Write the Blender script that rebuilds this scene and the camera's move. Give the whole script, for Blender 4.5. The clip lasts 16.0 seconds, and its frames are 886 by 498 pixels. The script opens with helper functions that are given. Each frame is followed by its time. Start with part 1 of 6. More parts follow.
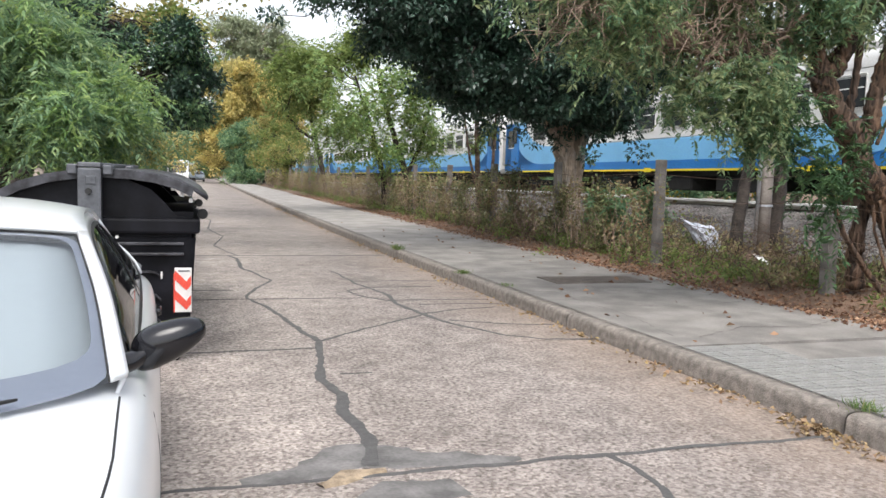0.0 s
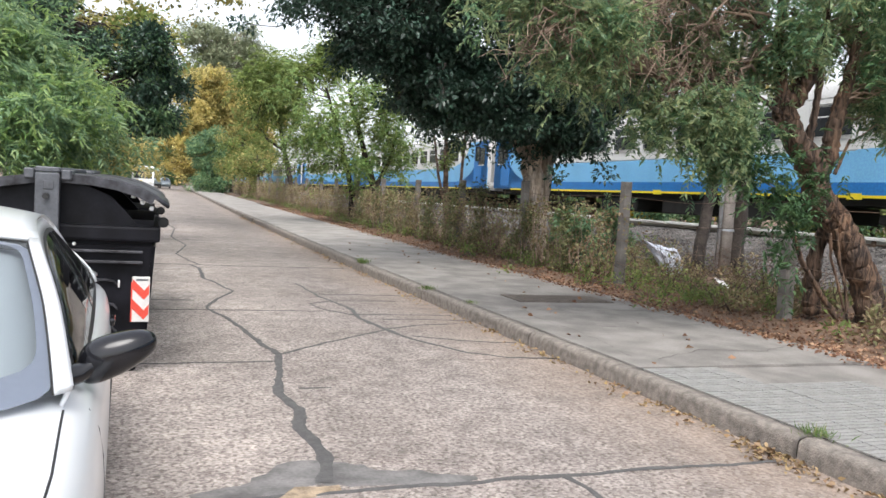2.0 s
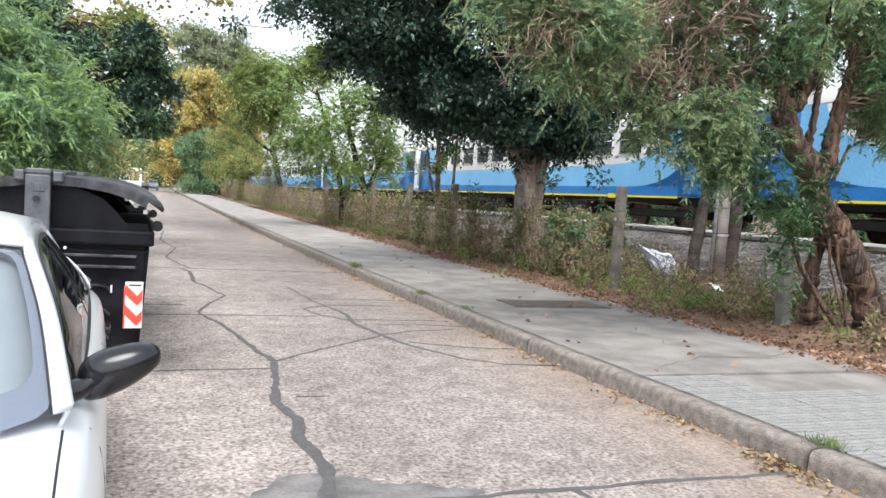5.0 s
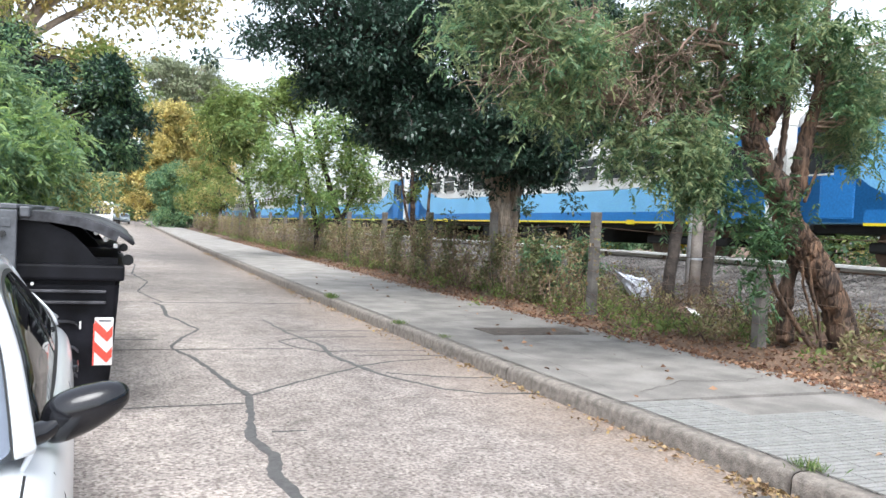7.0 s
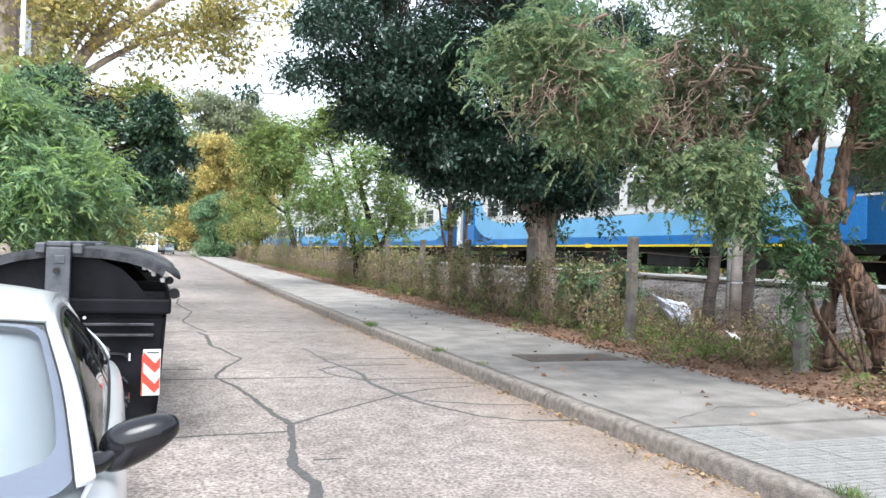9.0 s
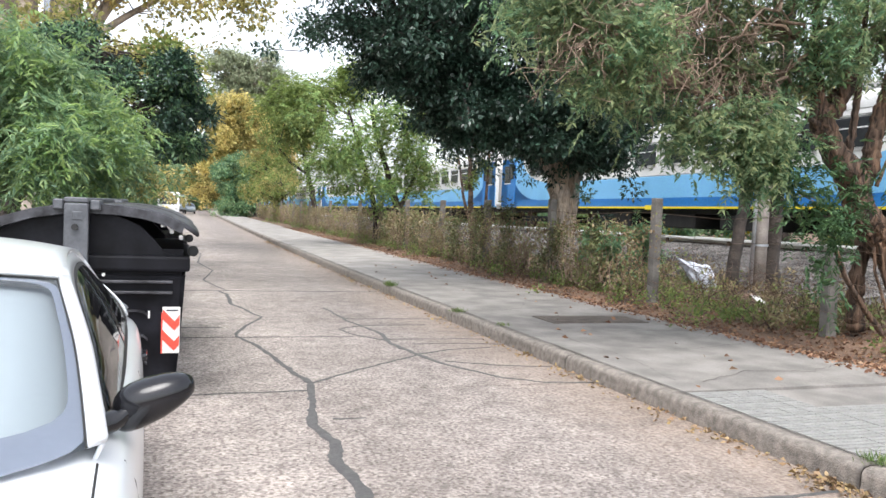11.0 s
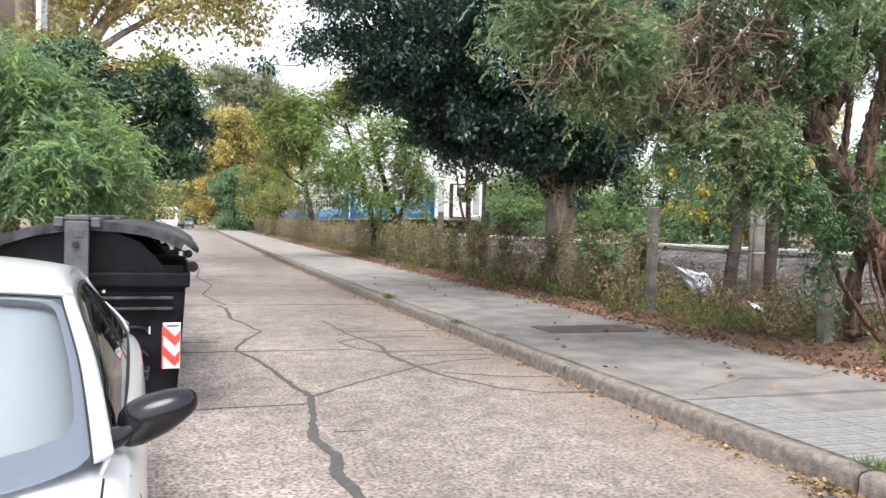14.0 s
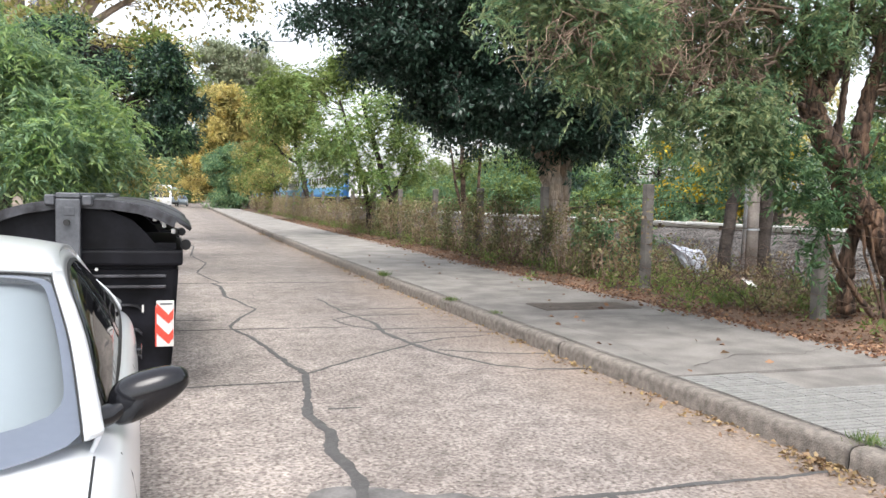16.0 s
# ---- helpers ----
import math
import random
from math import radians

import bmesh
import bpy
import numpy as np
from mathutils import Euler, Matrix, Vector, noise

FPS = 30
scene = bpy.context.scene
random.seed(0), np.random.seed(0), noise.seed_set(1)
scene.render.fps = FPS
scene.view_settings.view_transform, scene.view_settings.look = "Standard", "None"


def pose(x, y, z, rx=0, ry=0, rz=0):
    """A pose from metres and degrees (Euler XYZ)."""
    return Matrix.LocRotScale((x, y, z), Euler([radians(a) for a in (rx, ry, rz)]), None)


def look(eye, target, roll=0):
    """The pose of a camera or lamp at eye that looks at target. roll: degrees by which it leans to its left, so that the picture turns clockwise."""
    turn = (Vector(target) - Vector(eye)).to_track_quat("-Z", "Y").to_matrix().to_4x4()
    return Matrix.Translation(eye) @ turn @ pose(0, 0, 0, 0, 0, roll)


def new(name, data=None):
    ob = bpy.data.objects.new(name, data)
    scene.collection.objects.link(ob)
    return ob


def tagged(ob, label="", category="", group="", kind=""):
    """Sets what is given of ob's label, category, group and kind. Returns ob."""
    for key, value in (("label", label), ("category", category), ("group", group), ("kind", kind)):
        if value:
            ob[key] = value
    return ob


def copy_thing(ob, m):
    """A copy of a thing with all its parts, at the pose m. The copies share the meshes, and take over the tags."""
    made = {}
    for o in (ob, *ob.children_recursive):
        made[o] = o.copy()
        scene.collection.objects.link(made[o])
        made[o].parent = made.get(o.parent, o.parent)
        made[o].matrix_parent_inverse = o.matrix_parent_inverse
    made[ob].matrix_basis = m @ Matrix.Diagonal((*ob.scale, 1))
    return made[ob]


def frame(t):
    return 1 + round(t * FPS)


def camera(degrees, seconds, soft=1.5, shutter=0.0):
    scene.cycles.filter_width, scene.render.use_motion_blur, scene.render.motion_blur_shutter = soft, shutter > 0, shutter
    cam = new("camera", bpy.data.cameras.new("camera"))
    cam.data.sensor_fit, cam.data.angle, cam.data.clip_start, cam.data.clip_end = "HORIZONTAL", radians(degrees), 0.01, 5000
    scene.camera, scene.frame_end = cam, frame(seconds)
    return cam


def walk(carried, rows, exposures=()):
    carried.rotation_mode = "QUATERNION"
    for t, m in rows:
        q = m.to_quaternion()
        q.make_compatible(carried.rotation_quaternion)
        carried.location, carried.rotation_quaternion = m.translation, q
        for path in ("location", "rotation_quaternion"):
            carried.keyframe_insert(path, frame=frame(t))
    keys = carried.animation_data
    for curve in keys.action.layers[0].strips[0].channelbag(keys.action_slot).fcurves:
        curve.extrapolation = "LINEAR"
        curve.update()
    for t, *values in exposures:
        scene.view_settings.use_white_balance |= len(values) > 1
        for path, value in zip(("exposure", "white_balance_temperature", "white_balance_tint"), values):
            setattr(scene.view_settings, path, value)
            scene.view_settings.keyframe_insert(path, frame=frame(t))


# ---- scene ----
cam = camera(58.6, 16.0)
PATH = [
    (0, (0.131, 0.46, 1.528), (0.731, 2.36, 1.348), 1.8),
    (0.5, (0.128, 0.455, 1.537), (0.7, 2.366, 1.392), 1.2),
    (1, (0.142, 0.455, 1.544), (0.763, 2.351, 1.409), 3.3),
    (1.5, (0.153, 0.458, 1.544), (0.839, 2.332, 1.407), 3.5),
    (2, (0.16, 0.459, 1.542), (0.838, 2.336, 1.403), 3.6),
    (2.5, (0.164, 0.428, 1.546), (0.779, 2.326, 1.415), 2.5),
    (3, (0.144, 0.403, 1.558), (0.678, 2.326, 1.429), 1.9),
    (3.5, (0.118, 0.454, 1.56), (0.637, 2.384, 1.478), 2.2),
    (4, (0.094, 0.508, 1.563), (0.627, 2.435, 1.488), 3.7),
    (4.5, (0.101, 0.573, 1.547), (0.755, 2.458, 1.41), 4.4),
    (7, (0.121, 0.665, 1.54), (0.881, 2.514, 1.487), 2.9),
    (7.5, (0.112, 0.678, 1.54), (0.862, 2.531, 1.485), 3.2),
    (8, (0.111, 0.667, 1.548), (0.856, 2.523, 1.526), 3.3),
    (8.5, (0.102, 0.579, 1.566), (0.83, 2.441, 1.547), 3.4),
    (9, (0.103, 0.538, 1.579), (0.769, 2.424, 1.586), 2.0),
    (9.2, (0.1, 0.524, 1.581), (0.719, 2.426, 1.574), 1.9),
    (11.3, (0.129, 0.66, 1.558), (0.751, 2.558, 1.463), 2.4),
    (11.5, (0.125, 0.656, 1.557), (0.729, 2.56, 1.465), 2.5),
    (12, (0.115, 0.639, 1.562), (0.675, 2.557, 1.472), 2.9),
    (12.5, (0.112, 0.606, 1.57), (0.694, 2.518, 1.502), 2.5),
    (13, (0.12, 0.594, 1.573), (0.72, 2.501, 1.527), 1.5),
    (13.5, (0.114, 0.594, 1.579), (0.731, 2.496, 1.533), 1.6),
    (14, (0.117, 0.604, 1.573), (0.742, 2.503, 1.508), 1.6),
    (14.5, (0.125, 0.586, 1.577), (0.756, 2.481, 1.482), 0.9),
    (15, (0.129, 0.623, 1.57), (0.768, 2.515, 1.472), 0.9),
    (15.5, (0.133, 0.623, 1.566), (0.774, 2.514, 1.449), 1.5),
    (16, (0.132, 0.617, 1.569), (0.769, 2.509, 1.448), 1.5),
]
EXPOSURES = [(0, 1.18, 6500, 10), (1.5, 1.2, 6480, 10), (3.5, 1.34, 6430, 10), (7, 1.54, 6150, 8), (8, 1.59, 6100, 8), (9, 1.64, 6100, 8), (11.5, 1.46, 6450, 10), (12, 1.45, 6500, 10), (14.5, 1.38, 6500, 10), (16, 1.36, 6500, 10)]
walk(cam, [(t, look(eye, target, roll)) for t, eye, target, roll in PATH], EXPOSURES)

# ---- world, light ----
world = bpy.data.worlds.new("overcast_sky")
scene.world = world
world.use_nodes = True
wn, wl = world.node_tree.nodes, world.node_tree.links
wn.clear()
w_out = wn.new("ShaderNodeOutputWorld")
w_bg = wn.new("ShaderNodeBackground")
w_sky = wn.new("ShaderNodeTexSky")
w_sky.sky_type = "NISHITA"
w_sky.sun_disc = False
w_sky.sun_elevation = radians(62)
w_sky.sun_rotation = radians(200)
w_sky.air_density, w_sky.dust_density, w_sky.ozone_density = 1.0, 3.0, 1.0
w_hs = wn.new("ShaderNodeHueSaturation")
w_hs.inputs["Saturation"].default_value = 0.32
w_bg.inputs["Strength"].default_value = 0.15
wl.new(w_sky.outputs[0], w_hs.inputs["Color"])
wl.new(w_hs.outputs[0], w_bg.inputs["Color"])
wl.new(w_bg.outputs[0], w_out.inputs["Surface"])
sun_data = bpy.data.lights.new("sun", "SUN")
sun_data.energy, sun_data.angle, sun_data.color = 0.9, radians(40), (1.0, 0.98, 0.95)
sun = new("sun", sun_data)
# direction of the light: from behind the camera and high up
sun.matrix_world = look((-10, -22, 45), (0, 0, 0))


# ---- materials ----
def material(name, color, rough=0.7, metal=0.0, dark=0.75, light=1.2, scale=3.0, fine=40.0, bump=0.15, depth=0.01, stain=None, coat=0.0, detail=6.0, spec=0.5):
    """Two scales of variation in the colour, and a fine relief."""
    m = bpy.data.materials.new(name)
    m.use_nodes = True
    n, l = m.node_tree.nodes, m.node_tree.links
    b = n["Principled BSDF"]
    b.inputs["Roughness"].default_value = rough
    b.inputs["Metallic"].default_value = metal
    b.inputs["Specular IOR Level"].default_value = spec
    if coat:
        b.inputs["Coat Weight"].default_value = coat
        b.inputs["Coat Roughness"].default_value = 0.04
    co = n.new("ShaderNodeTexCoord")
    big, small = n.new("ShaderNodeTexNoise"), n.new("ShaderNodeTexNoise")
    for t, s, d in ((big, scale, detail), (small, fine, 3.0)):
        t.inputs["Scale"].default_value = s
        t.inputs["Detail"].default_value = d
        l.new(co.outputs["Object"], t.inputs["Vector"])
    ramp = n.new("ShaderNodeValToRGB")
    e = ramp.color_ramp.elements
    e[0].position, e[1].position = 0.34, 0.66
    e[0].color = (*[min(1, c * dark) for c in (stain or color)], 1)
    e[1].color = (*[min(1, c * light) for c in color], 1)
    l.new(big.outputs["Fac"], ramp.inputs["Fac"])
    mix = n.new("ShaderNodeMix")
    mix.data_type, mix.blend_type = "RGBA", "OVERLAY"
    mix.inputs["Factor"].default_value = 0.35 if bump else 0.06
    l.new(ramp.outputs["Color"], mix.inputs[6])
    l.new(small.outputs["Fac"], mix.inputs[7])
    l.new(mix.outputs[2], b.inputs["Base Color"])
    if bump:
        bp = n.new("ShaderNodeBump")
        bp.inputs["Strength"].default_value = bump
        bp.inputs["Distance"].default_value = depth
        l.new(small.outputs["Fac"], bp.inputs["Height"])
        l.new(bp.outputs["Normal"], b.inputs["Normal"])
    return m


def leaf_material(name, colors, rough=0.55, through_light=0.3, spec=0.4):
    """Each leaf takes a colour of its own between those given, and lets some light through."""
    m = bpy.data.materials.new(name)
    m.use_nodes = True
    n, l = m.node_tree.nodes, m.node_tree.links
    b, out = n["Principled BSDF"], n["Material Output"]
    b.inputs["Roughness"].default_value = rough
    b.inputs["Specular IOR Level"].default_value = spec
    geo, ramp = n.new("ShaderNodeNewGeometry"), n.new("ShaderNodeValToRGB")
    e = ramp.color_ramp.elements
    while len(e) < len(colors):
        e.new(0.5)
    for i, c in enumerate(colors):
        e[i].position = i / max(1, len(colors) - 1)
        e[i].color = (*c, 1)
    l.new(geo.outputs["Random Per Island"], ramp.inputs["Fac"])
    co, noise_t = n.new("ShaderNodeTexCoord"), n.new("ShaderNodeTexNoise")
    noise_t.inputs["Scale"].default_value = 0.8
    l.new(co.outputs["Object"], noise_t.inputs["Vector"])
    mix = n.new("ShaderNodeMix")
    mix.data_type, mix.blend_type = "RGBA", "OVERLAY"
    mix.inputs["Factor"].default_value = 0.5
    l.new(ramp.outputs["Color"], mix.inputs[6])
    l.new(noise_t.outputs["Fac"], mix.inputs[7])
    l.new(mix.outputs[2], b.inputs["Base Color"])
    tr, add = n.new("ShaderNodeBsdfTranslucent"), n.new("ShaderNodeMixShader")
    add.inputs["Fac"].default_value = through_light
    l.new(mix.outputs[2], tr.inputs["Color"])
    l.new(b.outputs[0], add.inputs[1])
    l.new(tr.outputs[0], add.inputs[2])
    l.new(add.outputs[0], out.inputs["Surface"])
    return m


def glass_material(name, tint, rough=0.03):
    m = bpy.data.materials.new(name)
    m.use_nodes = True
    n, l = m.node_tree.nodes, m.node_tree.links
    out = n["Material Output"]
    n.remove(n["Principled BSDF"])
    clear, gloss, mix, fres = n.new("ShaderNodeBsdfTransparent"), n.new("ShaderNodeBsdfGlossy"), n.new("ShaderNodeMixShader"), n.new("ShaderNodeFresnel")
    clear.inputs["Color"].default_value = (*tint, 1)
    gloss.inputs["Roughness"].default_value = rough
    fres.inputs["IOR"].default_value = 1.6
    l.new(fres.outputs[0], mix.inputs["Fac"])
    l.new(clear.outputs[0], mix.inputs[1])
    l.new(gloss.outputs[0], mix.inputs[2])
    l.new(mix.outputs[0], out.inputs["Surface"])
    return m


def concrete_road():
    """Worn concrete with the pebbles of its mix showing, dirt stains, a paler traffic film, and tree shade painted in.
    """
    m = bpy.data.materials.new("worn_road_concrete")
    m.use_nodes = True
    n, l = m.node_tree.nodes, m.node_tree.links
    b = n["Principled BSDF"]
    b.inputs["Roughness"].default_value = 0.7
    b.inputs["Specular IOR Level"].default_value = 0.45
    geo = n.new("ShaderNodeNewGeometry")
    vor = n.new("ShaderNodeTexVoronoi")
    vor.inputs["Scale"].default_value = 46
    vor.inputs["Randomness"].default_value = 1.0
    big, mid, fine = (n.new("ShaderNodeTexNoise") for _ in range(3))
    for t, s, d in ((big, 0.55, 5), (mid, 4.0, 6), (fine, 95, 3)):
        t.inputs["Scale"].default_value, t.inputs["Detail"].default_value = s, d
        l.new(geo.outputs["Position"], t.inputs["Vector"])
    l.new(geo.outputs["Position"], vor.inputs["Vector"])
    r1 = n.new("ShaderNodeValToRGB")
    e = r1.color_ramp.elements
    e[0].position, e[1].position = 0.28, 0.7
    e[0].color, e[1].color = (0.21, 0.187, 0.172, 1), (0.4, 0.362, 0.338, 1)
    l.new(big.outputs["Fac"], r1.inputs["Fac"])
    # pebbles: pale and dark stones with dark pits where the surface has worn away
    pits = n.new("ShaderNodeTexNoise")
    pits.inputs["Scale"].default_value, pits.inputs["Detail"].default_value = 34, 2
    l.new(geo.outputs["Position"], pits.inputs["Vector"])
    r2 = n.new("ShaderNodeValToRGB")
    e = r2.color_ramp.elements
    e[0].position, e[1].position = 0.0, 1.0
    e[0].color, e[1].color = (0.24, 0.22, 0.21, 1), (0.82, 0.8, 0.77, 1)
    l.new(vor.outputs["Color"], r2.inputs["Fac"])
    r3 = n.new("ShaderNodeValToRGB")
    e = r3.color_ramp.elements
    e[0].position, e[1].position = 0.36, 0.5
    e[0].color, e[1].color = (0.4, 0.37, 0.35, 1), (1, 1, 1, 1)
    l.new(pits.outputs["Fac"], r3.inputs["Fac"])
    peb = n.new("ShaderNodeMix")
    peb.data_type, peb.blend_type = "RGBA", "OVERLAY"
    peb.inputs["Factor"].default_value = 0.9
    l.new(r1.outputs[0], peb.inputs[6])
    l.new(r2.outputs[0], peb.inputs[7])
    mx = n.new("ShaderNodeMix")
    mx.data_type, mx.blend_type = "RGBA", "MULTIPLY"
    mx.inputs["Factor"].default_value = 0.8
    l.new(peb.outputs[2], mx.inputs[6])
    l.new(r3.outputs[0], mx.inputs[7])
    mx2 = n.new("ShaderNodeMix")
    mx2.data_type, mx2.blend_type = "RGBA", "OVERLAY"
    mx2.inputs["Factor"].default_value = 0.6
    l.new(mx.outputs[2], mx2.inputs[6])
    l.new(mid.outputs["Fac"], mx2.inputs[7])
    # tree shade painted into the colour: darker from mid-street to the right
    shade_at, shade_ramp, shade_mul, shade_mix = n.new("ShaderNodeSeparateXYZ"), n.new("ShaderNodeValToRGB"), n.new("ShaderNodeMath"), n.new("ShaderNodeMix")
    shade_in = n.new("ShaderNodeMapRange")
    shade_in.inputs["From Min"].default_value, shade_in.inputs["From Max"].default_value = -1.0, 4.2
    l.new(geo.outputs["Position"], shade_at.inputs[0])
    l.new(shade_at.outputs["X"], shade_in.inputs["Value"])
    l.new(shade_in.outputs[0], shade_ramp.inputs["Fac"])
    e = shade_ramp.color_ramp.elements
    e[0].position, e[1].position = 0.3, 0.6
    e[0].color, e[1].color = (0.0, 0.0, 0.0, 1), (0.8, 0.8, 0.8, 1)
    shade_mul.operation = "MULTIPLY"
    l.new(shade_ramp.outputs[0], shade_mul.inputs[0])
    l.new(big.outputs["Fac"], shade_mul.inputs[1])
    shade_mix.data_type, shade_mix.blend_type = "RGBA", "MULTIPLY"
    shade_mix.inputs[7].default_value = (0.5, 0.49, 0.5, 1)
    l.new(shade_mul.outputs[0], shade_mix.inputs["Factor"])
    l.new(mx2.outputs[2], shade_mix.inputs[6])
    sep, rng_n, mul, dust = n.new("ShaderNodeSeparateXYZ"), n.new("ShaderNodeMapRange"), n.new("ShaderNodeMath"), n.new("ShaderNodeMix")
    l.new(geo.outputs["Position"], sep.inputs[0])
    l.new(sep.outputs["X"], rng_n.inputs["Value"])
    rng_n.inputs["From Min"].default_value, rng_n.inputs["From Max"].default_value = 2.7, 4.1
    mul.operation = "MULTIPLY"
    l.new(rng_n.outputs[0], mul.inputs[0])
    l.new(mid.outputs["Fac"], mul.inputs[1])
    dust.data_type = "RGBA"
    dust.inputs[7].default_value = (0.3, 0.215, 0.155, 1)
    l.new(mul.outputs[0], dust.inputs["Factor"])
    l.new(shade_mix.outputs[2], dust.inputs[6])
    l.new(dust.outputs[2], b.inputs["Base Color"])
    bp = n.new("ShaderNodeBump")
    bp.inputs["Strength"].default_value, bp.inputs["Distance"].default_value = 0.8, 0.008
    ad = n.new("ShaderNodeMath")
    ad.operation = "ADD"
    l.new(vor.outputs["Distance"], ad.inputs[0])
    l.new(fine.outputs["Fac"], ad.inputs[1])
    l.new(ad.outputs[0], bp.inputs["Height"])
    l.new(bp.outputs["Normal"], b.inputs["Normal"])
    return m


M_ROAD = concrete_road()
M_TAR = material("crack_sealing_tar", (0.078, 0.075, 0.073), 0.75, dark=0.85, light=1.2, scale=14, fine=60, bump=0.3)
M_JOINT = material("road_base_dirt", (0.09, 0.08, 0.07), 0.9, scale=5)
M_PATCH = material("grey_cement_smear", (0.145, 0.138, 0.133), 0.8, dark=0.6, light=1.4, scale=5, fine=50)
M_SAND = material("spilled_sand", (0.31, 0.24, 0.165), 0.95, dark=0.55, light=1.3, scale=12, fine=90, bump=0.6)
M_PAVE = material("pavement_concrete", (0.225, 0.208, 0.19), 0.85, dark=0.68, light=1.14, scale=2.3, fine=60, bump=0.25, depth=0.004)
# far slabs: a lighter concrete, with its sunlit look put into the colour
M_PAVE_PALE = material("sunlit_pale_concrete", (0.295, 0.275, 0.252), 0.85, dark=0.75, light=1.14, scale=1.6, fine=60, bump=0.25, depth=0.004)
M_TILE = material("pavement_tile", (0.25, 0.245, 0.232), 0.8, dark=0.8, light=1.12, scale=4, fine=50, bump=0.2, depth=0.003)
M_KERB = material("kerb_concrete", (0.215, 0.188, 0.163), 0.92, dark=0.66, light=1.2, scale=16, fine=80, bump=0.9, depth=0.01)
M_SOIL = material("leafy_soil", (0.14, 0.088, 0.058), 0.95, dark=0.5, light=1.4, scale=2.0, fine=30, bump=0.8, depth=0.03)
M_IRON = material("rusty_cast_iron", (0.12, 0.1, 0.085), 0.7, metal=0.4, scale=8)
M_BALLAST = material("rail_ballast", (0.12, 0.108, 0.1), 0.95, dark=0.45, light=1.35, scale=9, fine=22, bump=1.0, depth=0.05)
M_STONE = material("ballast_stone", (0.155, 0.143, 0.135), 0.9, dark=0.35, light=1.5, scale=1.6, fine=30, bump=0.3)
M_COVER = material("weathered_white_paint", (0.82, 0.81, 0.78), 0.6, dark=0.8, light=1.08, scale=2, bump=0.1)
M_RAIL = material("worn_rail_steel", (0.6, 0.58, 0.55), 0.3, metal=0.8, dark=0.85, light=1.1, scale=3, bump=0.05)
M_RUST = material("rusty_rail_side", (0.13, 0.085, 0.06), 0.85, dark=0.6, light=1.3, scale=5)
M_SLEEPER = material("weathered_sleeper", (0.2, 0.18, 0.16), 0.9, scale=6)
M_POST = material("old_concrete_post", (0.18, 0.165, 0.15), 0.9, dark=0.6, light=1.2, scale=4, fine=45, bump=0.5)
M_WIRE = material("rusty_wire", (0.16, 0.11, 0.08), 0.7, metal=0.5, scale=10)
M_POLE = material("grey_wooden_pole", (0.34, 0.3, 0.27), 0.85, dark=0.65, light=1.2, scale=3, fine=30, bump=0.5)
M_PIPE = material("galvanised_pipe", (0.5, 0.52, 0.55), 0.4, metal=0.7, scale=5)
M_BARK = material("brown_bark", (0.108, 0.073, 0.053), 0.95, dark=0.3, light=2.0, scale=6, fine=18, bump=1.0, depth=0.08)


def torn_bark(name, pale, deep):
    """Bark in long upright strips with deep furrows between them."""
    m = bpy.data.materials.new(name)
    m.use_nodes = True
    n, l = m.node_tree.nodes, m.node_tree.links
    b = n["Principled BSDF"]
    b.inputs["Roughness"].default_value = 0.9
    co, mp = n.new("ShaderNodeTexCoord"), n.new("ShaderNodeMapping")
    mp.inputs["Scale"].default_value = (1, 1, 0.2)
    mp.inputs["Rotation"].default_value = (0, radians(-30), 0)
    l.new(co.outputs["Object"], mp.inputs["Vector"])
    strip, patch = n.new("ShaderNodeTexNoise"), n.new("ShaderNodeTexNoise")
    for t, sc, d in ((strip, 17, 7), (patch, 2.2, 3)):
        t.inputs["Scale"].default_value, t.inputs["Detail"].default_value = sc, d
    strip.inputs["Distortion"].default_value = 0.8
    l.new(mp.outputs[0], strip.inputs["Vector"])
    l.new(co.outputs["Object"], patch.inputs["Vector"])
    r1, r2, mx = n.new("ShaderNodeValToRGB"), n.new("ShaderNodeValToRGB"), n.new("ShaderNodeMix")
    e = r1.color_ramp.elements
    e[0].position, e[1].position = 0.38, 0.64
    e[0].color, e[1].color = (*deep, 1), (*pale, 1)
    e = r2.color_ramp.elements
    e[0].position, e[1].position = 0.4, 0.62
    e[0].color, e[1].color = (0.62, 0.6, 0.6, 1), (1.0, 0.86, 0.72, 1)
    mx.data_type, mx.blend_type = "RGBA", "MULTIPLY"
    mx.inputs["Factor"].default_value = 1.0
    l.new(strip.outputs["Fac"], r1.inputs["Fac"])
    l.new(patch.outputs["Fac"], r2.inputs["Fac"])
    l.new(r1.outputs[0], mx.inputs[6])
    l.new(r2.outputs[0], mx.inputs[7])
    l.new(mx.outputs[2], b.inputs["Base Color"])
    bp = n.new("ShaderNodeBump")
    bp.inputs["Strength"].default_value, bp.inputs["Distance"].default_value = 1.0, 0.07
    l.new(strip.outputs["Fac"], bp.inputs["Height"])
    l.new(bp.outputs["Normal"], b.inputs["Normal"])
    return m


